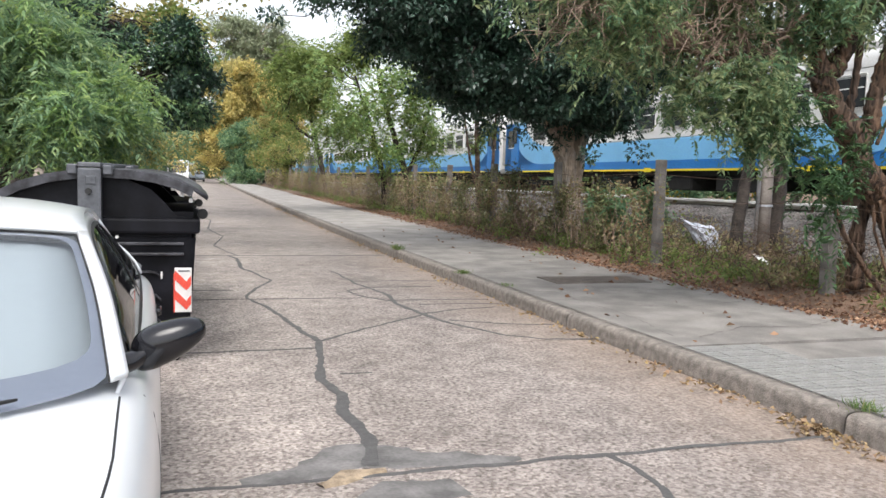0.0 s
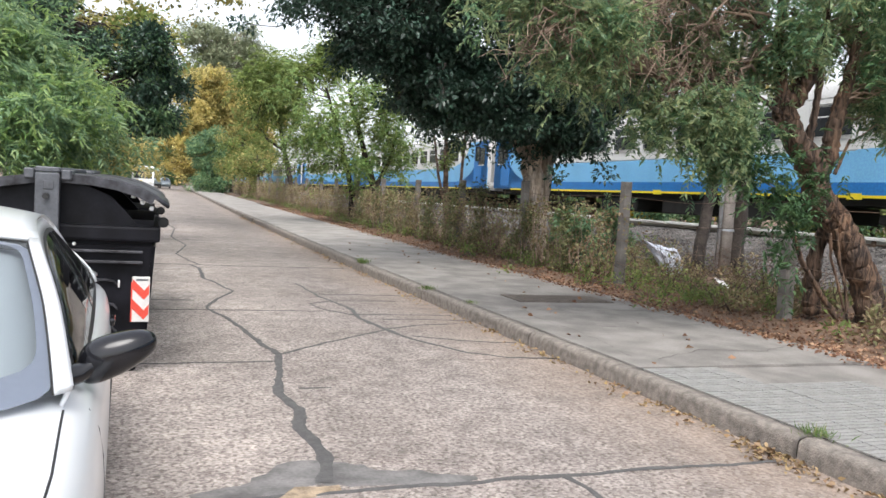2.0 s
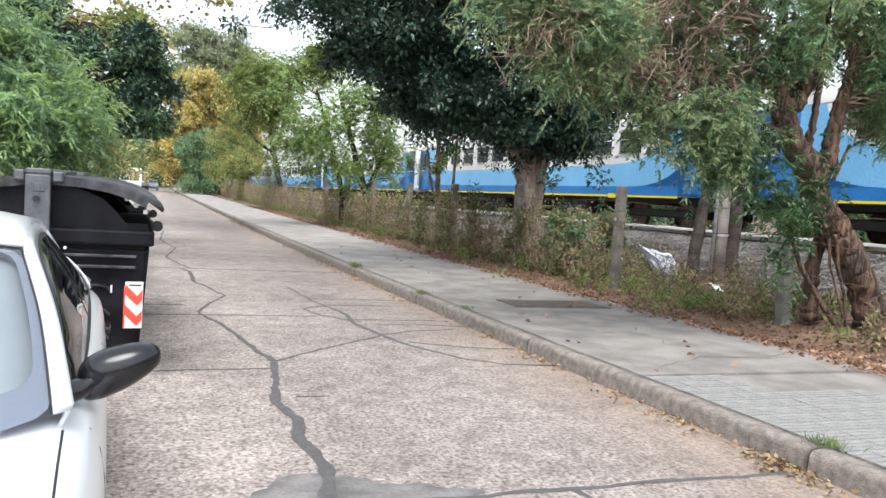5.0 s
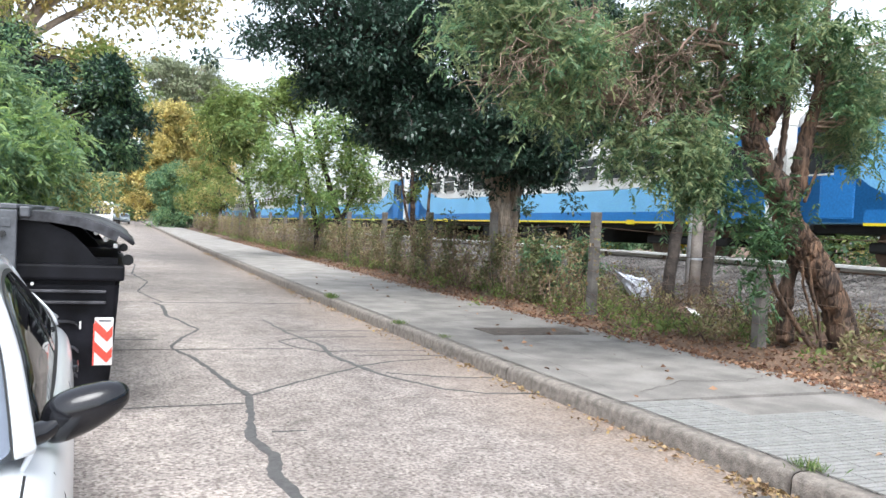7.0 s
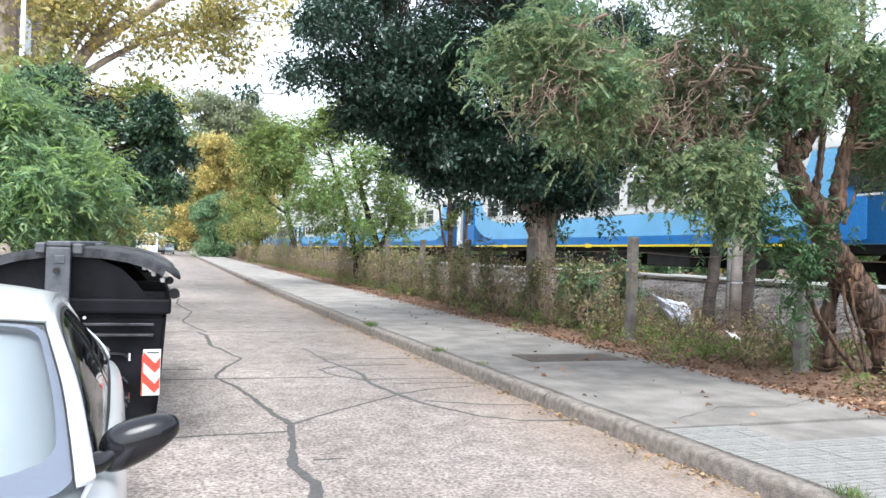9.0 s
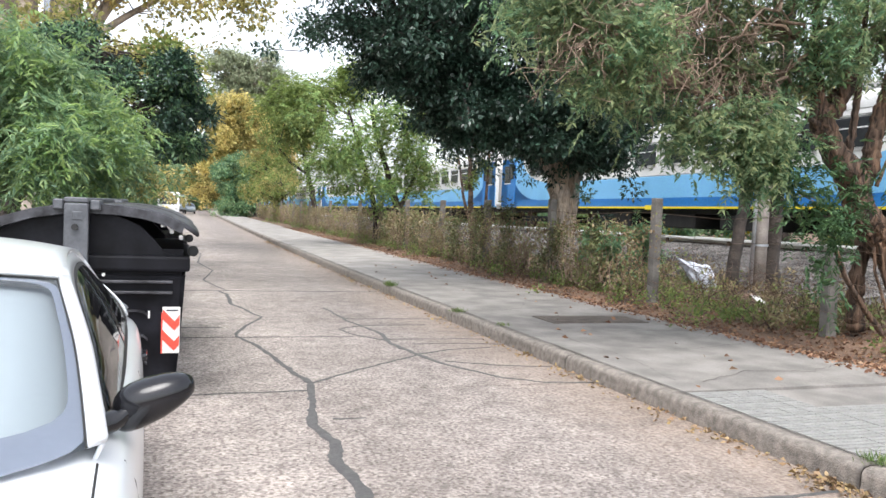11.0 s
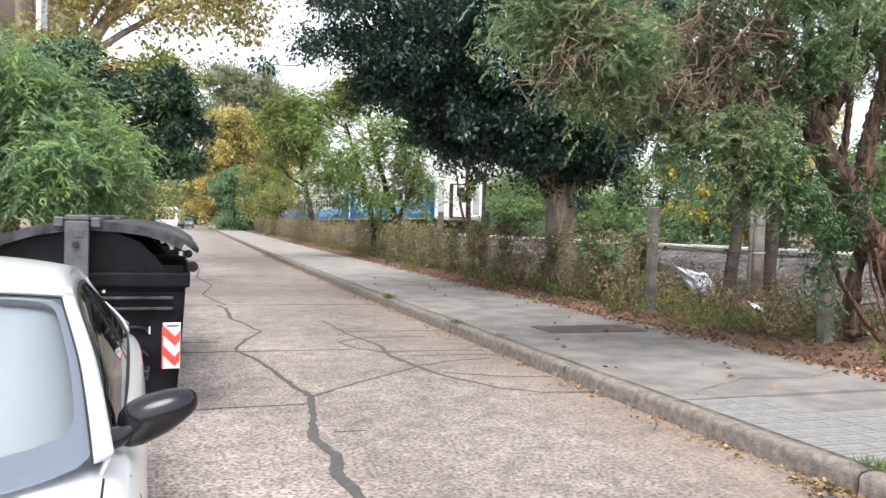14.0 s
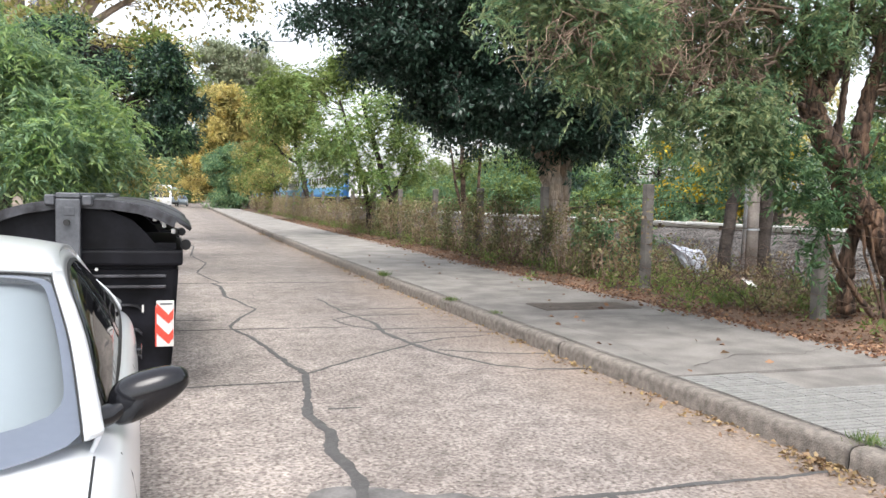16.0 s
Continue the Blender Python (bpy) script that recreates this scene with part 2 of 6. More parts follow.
M_BARK_TRUNK = torn_bark("grey_furrowed_bark", (0.66, 0.6, 0.53), (0.36, 0.315, 0.275))
M_BARK_TORN = torn_bark("torn_brown_bark", (0.24, 0.165, 0.12), (0.035, 0.024, 0.018))
M_BARK_DARK = material("dark_bark", (0.05, 0.04, 0.034), 0.95, dark=0.5, light=1.5, scale=5, fine=24, bump=0.9, depth=0.03)
M_BARK_PALE = material("pale_bark", (0.42, 0.355, 0.3), 0.9, dark=0.55, light=1.4, scale=3, fine=25, bump=0.7, depth=0.02)
M_TWIG = material("dry_twigs", (0.27, 0.195, 0.145), 0.9, dark=0.6, light=1.4, scale=5)
M_BIN = material("black_bin_plastic", (0.006, 0.006, 0.008), 0.5, dark=0.5, light=2.2, scale=4, fine=40, bump=0.08, depth=0.003, spec=0.16)
M_BIN_EDGE = material("scuffed_edge_lit_plastic", (0.022, 0.022, 0.025), 0.42, dark=0.35, light=3.2, scale=9, fine=50, bump=0.25, spec=0.35)
M_BIN_ARM = material("grey_galvanised_arm", (0.11, 0.115, 0.127), 0.55, metal=0.3, dark=0.75, light=1.2, scale=6, bump=0.1)
M_RED = material("reflective_red", (0.75, 0.09, 0.06), 0.4, dark=0.9, light=1.1)
M_WHITE_SIGN = material("reflective_white", (0.78, 0.77, 0.74), 0.4, dark=0.9, light=1.05)
M_PAINT = material("silver_car_paint", (0.78, 0.8, 0.82), 0.3, metal=0.25, dark=0.97, light=1.03, scale=1.5, fine=300, bump=0.0, coat=0.6)
M_BLACK_GLOSS = material("black_gloss_plastic", (0.008, 0.008, 0.01), 0.14, dark=0.9, light=1.1, bump=0.0, coat=0.25, spec=0.4)
M_CHANNEL = material("dull_grey_trim", (0.2, 0.205, 0.215), 0.5, dark=0.9, light=1.1, bump=0.0)
M_RUBBER = material("black_rubber", (0.018, 0.018, 0.018), 0.7, scale=8, bump=0.1)
M_SHADE = material("windscreen_sunshade", (0.42, 0.46, 0.485), 0.6, dark=0.99, light=1.01, scale=2, bump=0.0)
# black glass border; the sky it reflects is painted in as blue-grey
M_FRIT = material("sky_greyed_border", (0.25, 0.27, 0.33), 0.2, dark=0.98, light=1.02, bump=0.0)
M_SEAT = material("grey_seat_cloth", (0.06, 0.06, 0.065), 0.9)
M_PAPER = material("white_paper", (0.8, 0.8, 0.78), 0.8, dark=0.97, light=1.02, bump=0.0)
M_GLASS = glass_material("clear_glass", (0.86, 0.9, 0.92))
M_GLASS_DARK = glass_material("tinted_glass", (0.72, 0.76, 0.75))
M_ALU = material("wheel_alloy", (0.4, 0.41, 0.42), 0.35, metal=0.8, bump=0.0)
M_T_BLUE = material("coach_light_blue", (0.2, 0.5, 0.8), 0.4, dark=0.93, light=1.05, scale=0.8, fine=20, bump=0.03)
M_T_DEEP = material("coach_deep_blue", (0.025, 0.19, 0.52), 0.4, dark=0.9, light=1.08, scale=0.8, fine=20, bump=0.03)
M_T_WHITE = material("coach_white", (0.78, 0.78, 0.76), 0.45, dark=0.9, light=1.03, scale=0.8, fine=20, bump=0.03)
M_T_YELLOW = material("coach_yellow_line", (0.85, 0.68, 0.03), 0.45, dark=0.95, light=1.05, bump=0.0)
M_T_ROOF = material("coach_roof_grey", (0.55, 0.55, 0.54), 0.6, dark=0.8, light=1.05, scale=1.0)
M_T_UNDER = material("underframe_black", (0.02, 0.019, 0.018), 0.8, scale=4)
M_T_WINDOW = material("dark_coach_window", (0.028, 0.032, 0.036), 0.22, dark=0.8, light=1.2, bump=0.0)
M_T_GREY = material("wagon_grey", (0.42, 0.42, 0.41), 0.6, dark=0.8, light=1.1, scale=1.5)
M_WALL = material("brown_rendered_wall", (0.17, 0.135, 0.115), 0.9, dark=0.7, light=1.15, scale=0.7)
M_ROOF_TILE = material("far_roof", (0.3, 0.2, 0.15), 0.9)
M_VAN = material("white_van_paint", (0.8, 0.8, 0.8), 0.4, dark=0.95, light=1.02, bump=0.0, coat=0.4)
M_GREYCAR = material("grey_blue_paint", (0.25, 0.3, 0.34), 0.4, metal=0.3, dark=0.95, light=1.05, bump=0.0, coat=0.4)
M_LAMP = material("unlit_lamp_glass", (0.7, 0.7, 0.66), 0.3, bump=0.0)
M_BAG = material("crumpled_white_plastic", (0.5, 0.53, 0.6), 0.45, dark=0.8, light=1.1, scale=14, fine=40, bump=0.6, depth=0.02)

L_DARK = leaf_material("dark_glossy_leaves", [(0.018, 0.04, 0.026), (0.032, 0.07, 0.045), (0.06, 0.115, 0.08)], 0.36, 0.16, 0.55)
L_FEATHER = leaf_material("grey_green_leaves", [(0.1, 0.165, 0.085), (0.175, 0.25, 0.13), (0.27, 0.335, 0.165), (0.38, 0.41, 0.2)], 0.5, 0.5)
L_LIGHT = leaf_material("fresh_green_leaves", [(0.11, 0.195, 0.115), (0.18, 0.29, 0.16), (0.26, 0.38, 0.2), (0.37, 0.47, 0.22)], 0.5, 0.5)
L_MID = leaf_material("mid_green_leaves", [(0.13, 0.19, 0.06), (0.2, 0.27, 0.08), (0.3, 0.35, 0.11)], 0.55, 0.5)
L_YELLOW = leaf_material("autumn_yellow_leaves", [(0.5, 0.44, 0.16), (0.66, 0.56, 0.22), (0.8, 0.67, 0.3)], 0.6, 0.6)
L_OLIVE = leaf_material("olive_autumn_leaves", [(0.22, 0.23, 0.08), (0.36, 0.33, 0.12), (0.48, 0.4, 0.16)], 0.6, 0.5)
L_BRIGHT = leaf_material("bright_yellow_leaves", [(0.5, 0.36, 0.03), (0.7, 0.5, 0.04)], 0.6, 0.4)
# far leaves, paled because distance haze is put into their colour
L_GREYGREEN = leaf_material("hazed_grey_green_leaves", [(0.276, 0.322, 0.207), (0.380, 0.414, 0.276)], 0.6, 0.4)
L_VINE = leaf_material("dry_vine_leaves", [(0.185, 0.13, 0.078), (0.275, 0.2, 0.115), (0.22, 0.245, 0.1), (0.38, 0.285, 0.175)], 0.7, 0.25)
L_COLUMN = leaf_material("dusty_climber_leaves", [(0.11, 0.1, 0.05), (0.16, 0.165, 0.075), (0.21, 0.25, 0.1)], 0.7, 0.25)
L_LITTER = leaf_material("fallen_leaves", [(0.12, 0.06, 0.04), (0.21, 0.11, 0.068), (0.3, 0.17, 0.1), (0.38, 0.25, 0.16)], 0.8, 0.1)
L_GUTTER = leaf_material("yellow_fallen_leaves", [(0.24, 0.16, 0.1), (0.38, 0.28, 0.15), (0.26, 0.16, 0.1), (0.42, 0.31, 0.13)], 0.8, 0.1)
L_GRASS = leaf_material("grass_blades", [(0.07, 0.13, 0.03), (0.12, 0.19, 0.05), (0.2, 0.2, 0.08)], 0.6, 0.3)
L_SPRING = leaf_material("yellow_green_leaves", [(0.17, 0.29, 0.11), (0.27, 0.4, 0.14), (0.4, 0.5, 0.18)], 0.5, 0.5)
L_SHOOT = leaf_material("dark_green_shoots", [(0.04, 0.095, 0.045), (0.07, 0.14, 0.06), (0.11, 0.19, 0.07)], 0.5, 0.3)
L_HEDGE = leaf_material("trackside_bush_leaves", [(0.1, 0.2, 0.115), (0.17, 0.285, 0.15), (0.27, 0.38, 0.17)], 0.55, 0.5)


# ---- building blocks ----
def thing(name, label, category, m=None, group="", kind=""):
    ob = new(name)
    ob.empty_display_size = 0.2
    if m is not None:
        ob.matrix_world = m
    return tagged(ob, label, category, group, kind)


def finish(name, mesh, mat, parent=None, label="", smooth=False):
    for mm in (mat if isinstance(mat, (list, tuple)) else (mat,)):
        mesh.materials.append(mm)
    if smooth:
        mesh.shade_smooth()
    ob = new(name, mesh)
    if parent is not None:
        ob.parent = parent
    if label:
        ob["label"] = label
    return ob


def part(name, bm, mat, parent=None, label="", smooth=False):
    mesh = bpy.data.meshes.new(name)
    bmesh.ops.recalc_face_normals(bm, faces=bm.faces)
    bm.to_mesh(mesh)
    bm.free()
    return finish(name, mesh, mat, parent, label, smooth)


def raw(name, verts, faces, mat, parent=None, label="", smooth=False):
    mesh = bpy.data.meshes.new(name)
    mesh.from_pydata(verts, [], faces)
    return finish(name, mesh, mat, parent, label, smooth)


def box(x0, x1, y0, y1, z0, z1, bevel=0.0, bm=None, seg=1):
    own = bm is None
    bm = bmesh.new() if own else bm
    made = bmesh.ops.create_cube(bm, size=1.0)["verts"]
    for v in made:
        v.co = Vector((x0 + (v.co.x + 0.5) * (x1 - x0), y0 + (v.co.y + 0.5) * (y1 - y0), z0 + (v.co.z + 0.5) * (z1 - z0)))
    if bevel:
        edges = list({e for v in made for e in v.link_edges})
        bmesh.ops.bevel(bm, geom=edges, offset=bevel, segments=seg, affect="EDGES", profile=0.6)
    return bm


def disc(bm, centre, axis, radius, depth, n=20, bevel=0.0):
    """A cylinder about the given axis (x, y or z)."""
    made = bmesh.ops.create_cone(bm, cap_ends=True, segments=n, radius1=radius, radius2=radius, depth=depth)["verts"]
    turn = {"x": Euler((0, math.pi / 2, 0)), "y": Euler((math.pi / 2, 0, 0)), "z": Euler((0, 0, 0))}[axis].to_matrix().to_4x4()
    bmesh.ops.transform(bm, matrix=Matrix.Translation(centre) @ turn, verts=made)
    if bevel:
        edges = [e for e in {e for v in made for e in v.link_edges} if len(e.link_faces) == 2 and e.calc_face_angle(0) > 1]
        bmesh.ops.bevel(bm, geom=edges, offset=bevel, segments=2, affect="EDGES")
    return bm


def sheet(f, u0, u1, v0, v1, nu, nv, thick=0.0):
    """A patch of the surface f(u, v), given a thickness inwards."""
    bm = bmesh.new()
    grid = [[bm.verts.new(f(u0 + (u1 - u0) * i / nu, v0 + (v1 - v0) * j / nv)) for j in range(nv + 1)] for i in range(nu + 1)]
    for i in range(nu):
        for j in range(nv):
            bm.faces.new((grid[i][j], grid[i + 1][j], grid[i + 1][j + 1], grid[i][j + 1]))
    bmesh.ops.recalc_face_normals(bm, faces=bm.faces)
    if thick:
        bmesh.ops.solidify(bm, geom=list(bm.faces), thickness=thick)
    return bm


class Heap:
    """Gathers many tubes and bits into one mesh."""

    def __init__(self):
        self.v, self.f = [], []

    def tube(self, pts, radii, n=6, knobbly=0.0, rng=None):
        pts = [Vector(p) for p in pts]
        base, rings = len(self.v), len(pts)
        side = Vector((1, 0, 0))
        for i, p in enumerate(pts):
            d = (pts[min(i + 1, rings - 1)] - pts[max(i - 1, 0)]).normalized()
            side = side - d * side.dot(d)
            if side.length < 0.05:
                side = d.orthogonal()
            side.normalize()
            up = d.cross(side)
            for k in range(n):
                a = 2 * math.pi * k / n
                r = radii[i]
                if knobbly:
                    c, q = (2.3 * math.cos(a) + 31 * base % 17, 2.3 * math.sin(a), 0.045 * i), rng.uniform(-1, 1)
                    r *= 1 + knobbly * (1.5 * noise.noise(c) + 0.8 * noise.noise((c[0] * 3, c[1] * 3, c[2] * 2)) + 0.08 * q)
                self.v.append(p + (side * math.cos(a) + up * math.sin(a)) * r)
        for i in range(rings - 1):
            for k in range(n):
                a, b = base + i * n + k, base + i * n + (k + 1) % n
                self.f.append((a, b, b + n, a + n))
        self.f.append(tuple(base + (rings - 1) * n + k for k in range(n)))
        self.f.append(tuple(base + k for k in reversed(range(n))))

    def done(self, name, mat, parent=None, label="", smooth=True):
        return raw(name, self.v, self.f, mat, parent, label, smooth)


def bend(a, b, k, rng, sag=0.0, wild=0.12):
    """A wandering line from a to b in k steps."""
    a, b = Vector(a), Vector(b)
    size = (b - a).length
    out = []
    for i in range(k + 1):
        t = i / k
        w = math.sin(math.pi * t) * size
        out.append(a.lerp(b, t) + Vector((rng.gauss(0, wild), rng.gauss(0, wild), rng.gauss(0, wild) + sag)) * w * 0.6)
    return out


def leaves(name, pos, way, size, slim, mat, parent, rng, label="", fold=0.12, level=0.85):
    """One mesh of many leaves: four-cornered blades with a fold, each its own island. pos, way: (n, 3) arrays."""
    n = len(pos)
    way = way / np.maximum(np.linalg.norm(way, axis=1, keepdims=True), 1e-6)
    side = np.cross(way, np.array((0.0, 0.0, 1.0)) + level * rng.normal(size=(n, 3)))
    side /= np.maximum(np.linalg.norm(side, axis=1, keepdims=True), 1e-6)
    up = np.cross(side, way)
    size = np.asarray(size).reshape(-1, 1) * np.ones((n, 1))
    v = np.empty((n, 4, 3))
    v[:, 0] = pos
    v[:, 1] = pos + way * size * 0.45 + side * size * slim * 0.5 + up * size * fold
    v[:, 2] = pos + way * size - up * size * fold * 0.5
    v[:, 3] = pos + way * size * 0.45 - side * size * slim * 0.5 + up * size * fold
    mesh = bpy.data.meshes.new(name)
    mesh.vertices.add(4 * n)
    mesh.vertices.foreach_set("co", v.ravel())
    mesh.loops.add(4 * n)
    mesh.loops.foreach_set("vertex_index", np.arange(4 * n))
    mesh.polygons.add(n)
    mesh.polygons.foreach_set("loop_start", np.arange(0, 4 * n, 4))
    mesh.update(calc_edges=True)
    mesh.validate()
    return finish(name, mesh, mat, parent, label)


def in_blobs(blobs, rng, shell=0.45, pad=0.5, each=9):
    """Clump centres in flat pads, spread through soft ellipsoids, denser towards their skin. Rows: centre, radii, how many."""
    out = []
    for cx, cy, cz, rx, ry, rz, count in blobs:
        n = max(3, count // each)
        d = rng.normal(size=(n, 3))
        d /= np.linalg.norm(d, axis=1, keepdims=True)
        r = shell + (1 - shell) * rng.random((n, 1)) ** 0.6
        r *= 1 + 0.13 * rng.normal(size=(n, 1))
        hub = np.array((cx, cy, cz)) + d * r * np.array((rx, ry, rz))
        spread = pad * min(1.0, 0.45 * (rx + ry) / 1.2)
        off = rng.normal(size=(n, each, 3)) * np.array((1.0, 1.0, 0.42)) * spread * (0.6 + 0.8 * rng.random((n, 1, 1)))
        off[..., 2] -= 0.25 * (off[..., 0] ** 2 + off[..., 1] ** 2) / max(spread, 0.05)
        out.append((hub[:, None, :] + off).reshape(-1, 3))
    return np.vstack(out)


def clump_leaves(centres, radius, per, rng, droop=0.3, flat=0.7):
    """Places and directions of leaves round clump centres."""
    n = len(centres)
    r = radius * (0.6 + 0.8 * rng.random((n, 1, 1)))
    d = rng.normal(size=(n, per, 3))
    d /= np.linalg.norm(d, axis=2, keepdims=True)
    off = d * r * (rng.random((n, per, 1)) ** 0.5) * np.array((1, 1, flat))
    way = d + 0.7 * rng.normal(size=(n, per, 3)) + np.array((0, 0, -droop))
    return (centres[:, None, :] + off).reshape(-1, 3), way.reshape(-1, 3)


def frond_leaves(centres, per, frond, pairs, rng, droop=0.5, spread=0.35):
    """Feathery sprays: at every centre some drooping stalks, with leaflets in pairs along them."""
    n = len(centres)
    axis = rng.normal(size=(n, per, 3)) + np.array((0, 0, -droop * 0.6))
    axis /= np.linalg.norm(axis, axis=2, keepdims=True)
    base = centres[:, None, :] + rng.normal(size=(n, per, 3)) * spread
    s = np.cross(axis, np.array((0.0, 0.0, 1.0)) + 0.3 * rng.normal(size=(n, per, 3)))
    s /= np.maximum(np.linalg.norm(s, axis=2, keepdims=True), 1e-6)
    k = (np.arange(pairs) + 0.5) / pairs
    length = frond * (0.6 + 0.7 * rng.random((n, per, 1, 1)))
    p = base[:, :, None, :] + axis[:, :, None, :] * length * k[None, None, :, None]
    p[..., 2] -= droop * length[..., 0] * k[None, None, :] ** 2 * 0.8
    pos, way = [], []
    for sign in (-1, 1):
        pos.append(p.reshape(-1, 3))
        way.append((axis[:, :, None, :] * 0.8 + sign * s[:, :, None, :] + np.array((0, 0, -droop * 0.6)) + 0.15 * rng.normal(size=p.shape)).reshape(-1, 3))
    return np.vstack(pos), np.vstack(way)


def tree(name, label, stems, blobs, mat, bark, seed, radius=0.5, per=60, size=0.09, slim=0.45, droop=0.3, fronds=None, shell=0.45, twig=0.02,
         twig_mat=None, group="", twigs=1.0, second=None, pad=0.5, rough=0.16, level=0.6):
    """stems: lists of (x, y, z, radius) rows, the first from the ground. blobs: where the clumps of leaves are."""
    rng, py = np.random.default_rng(seed), random.Random(seed)
    base = Vector(stems[0][0][:3])
    t = thing(name, label, "tree", Matrix.Translation(base), group)
    wood = Heap()
    limb_pts = []
    for rows in stems:
        pts, rad = [], []
        for (a, b) in zip(rows, rows[1:]):
            steps = 9
            for i in range(steps):
                f = i / steps
                j = 0.0 if i == 0 else 0.12 * min(a[3], 0.25)
                pts.append(Vector(a[:3]).lerp(Vector(b[:3]), f) - base + Vector((py.gauss(0, j), py.gauss(0, j), 0)))
                rad.append(a[3] + (b[3] - a[3]) * f)
        pts.append(Vector(rows[-1][:3]) - base)
        rad.append(rows[-1][3])
        if rows is stems[0]:
            rad[0] *= 1.35
            pts[0].z -= 0.25
        wood.tube(pts, rad, 26 if rough > 0.2 else 16, rough, py)
        limb_pts += [(p, r) for p, r in zip(pts, rad) if p.z > min(0.9, 0.4 * (stems[0][-1][2] - base.z))]
    wood.done("trunk", bark, t)
    centres = in_blobs(blobs, rng, shell, pad) - np.array(base)
    lp = np.array([p for p, _ in limb_pts])
    twig_heap = Heap()
    for c in centres:
        if py.random() > twigs:
            continue
        d = np.linalg.norm(lp - c, axis=1) + 0.6 * np.maximum(0, lp[:, 2] - c[2])
        i = int(np.argmin(d + 0.5 * rng.random(len(d))))
        far = Vector(c)
        near = Vector(lp[i])
        r0 = min(limb_pts[i][1] * 0.6, twig * (1 + 0.8 * (far - near).length))
        pts = bend(near, far, 5, py, 0.05, 0.08)
        twig_heap.tube(pts, [r0 * (1 - 0.8 * k / 5) for k in range(6)], 5)
    if twig_heap.v:
        twig_heap.done("branchwork", twig_mat or bark, t)
    def crown(cs, m, nm, lab=""):
        if fronds:
            pos, way = frond_leaves(cs, fronds[0], fronds[1], fronds[2], rng, droop, radius)
        else:
            pos, way = clump_leaves(cs, radius, per, rng, droop)
        leaves(nm, pos, way, size * (0.6 + 0.8 * rng.random(len(pos))), slim, m, t, rng, lab, level=level)
    if second:
        pick = rng.random(len(centres)) < second[1]
        crown(centres[~pick], mat, "crown")
        crown(centres[pick], second[0], "crown", second[2])
    else:
        crown(centres, mat, "crown")
    return t


# ---- the street ----
def kerb_x(y):
    """The front of the kerb: straight, bending away a little near the camera."""
    return 3.45 + 0.55 * math.exp(-(max(y, -4) - 4) / 14) + (0.0 if y > -4 else -(y + 4) * 0.07)


FAR = 150.0
LEFT_KERB = -2.25


def profile(x, y):
    """Height of the natural ground: flat by the street, rising to the railway."""
    xs = (-400, -4.6, -2.3, 6.2, 6.9, 7.6, 9.5, 11.5, 13.2, 14.2, 19.0, 20.5, 24, 400)
    zs = (0.1, 0.1, -0.09, -0.05, 0.13, 0.2, 0.28, 0.3, 0.45, 0.6, 0.5, 0.5, 0.4, 0.4)
    z = float(np.interp(x, xs, zs))
    if 6.9 < x < 60:
        z -= 0.006 * max(0, min(y, 120) - 20) * min(1, (x - 6.9) / 6) * 0.8
    if x > 6.9 or x < -4.6:
        z += 0.05 * noise.noise((x * 0.7, y * 0.7, 0.3))
    return z


def ground():
    xs = [-420, -150, -60, -25, -12, -7, -4.7, -4.5, -2.5, 0, 3, 5.9, 6.2, 6.5] + [6.8 + 0.35 * i for i in range(42)] + [22, 24, 30, 45, 80, 160, 420]
    ys = [-120, -50, -20, -8] + [-4 + 0.8 * i for i in range(70)] + [56, 62, 70, 80, 95, 115, 140, 180, 260, 420, 900]
    v = [(x, y, profile(x, y)) for y in ys for x in xs]
    w = len(xs)
    f = [(j * w + i, j * w + i + 1, (j + 1) * w + i + 1, (j + 1) * w + i) for j in range(len(ys) - 1) for i in range(w - 1)]
    g = raw("ground", v, f, M_SOIL, None, "", True)
    return tagged(g, "brown earth with leaf litter rising to the railway", "ground", kind="structure")


ground()

JOINTS = [-12.0, -9.0, -6.0, -3.0, -0.2, 1.4, 4.3, 7.28, 10.09, 12.7, 15.19] + [18.2 + 3.02 * i for i in range(44)]


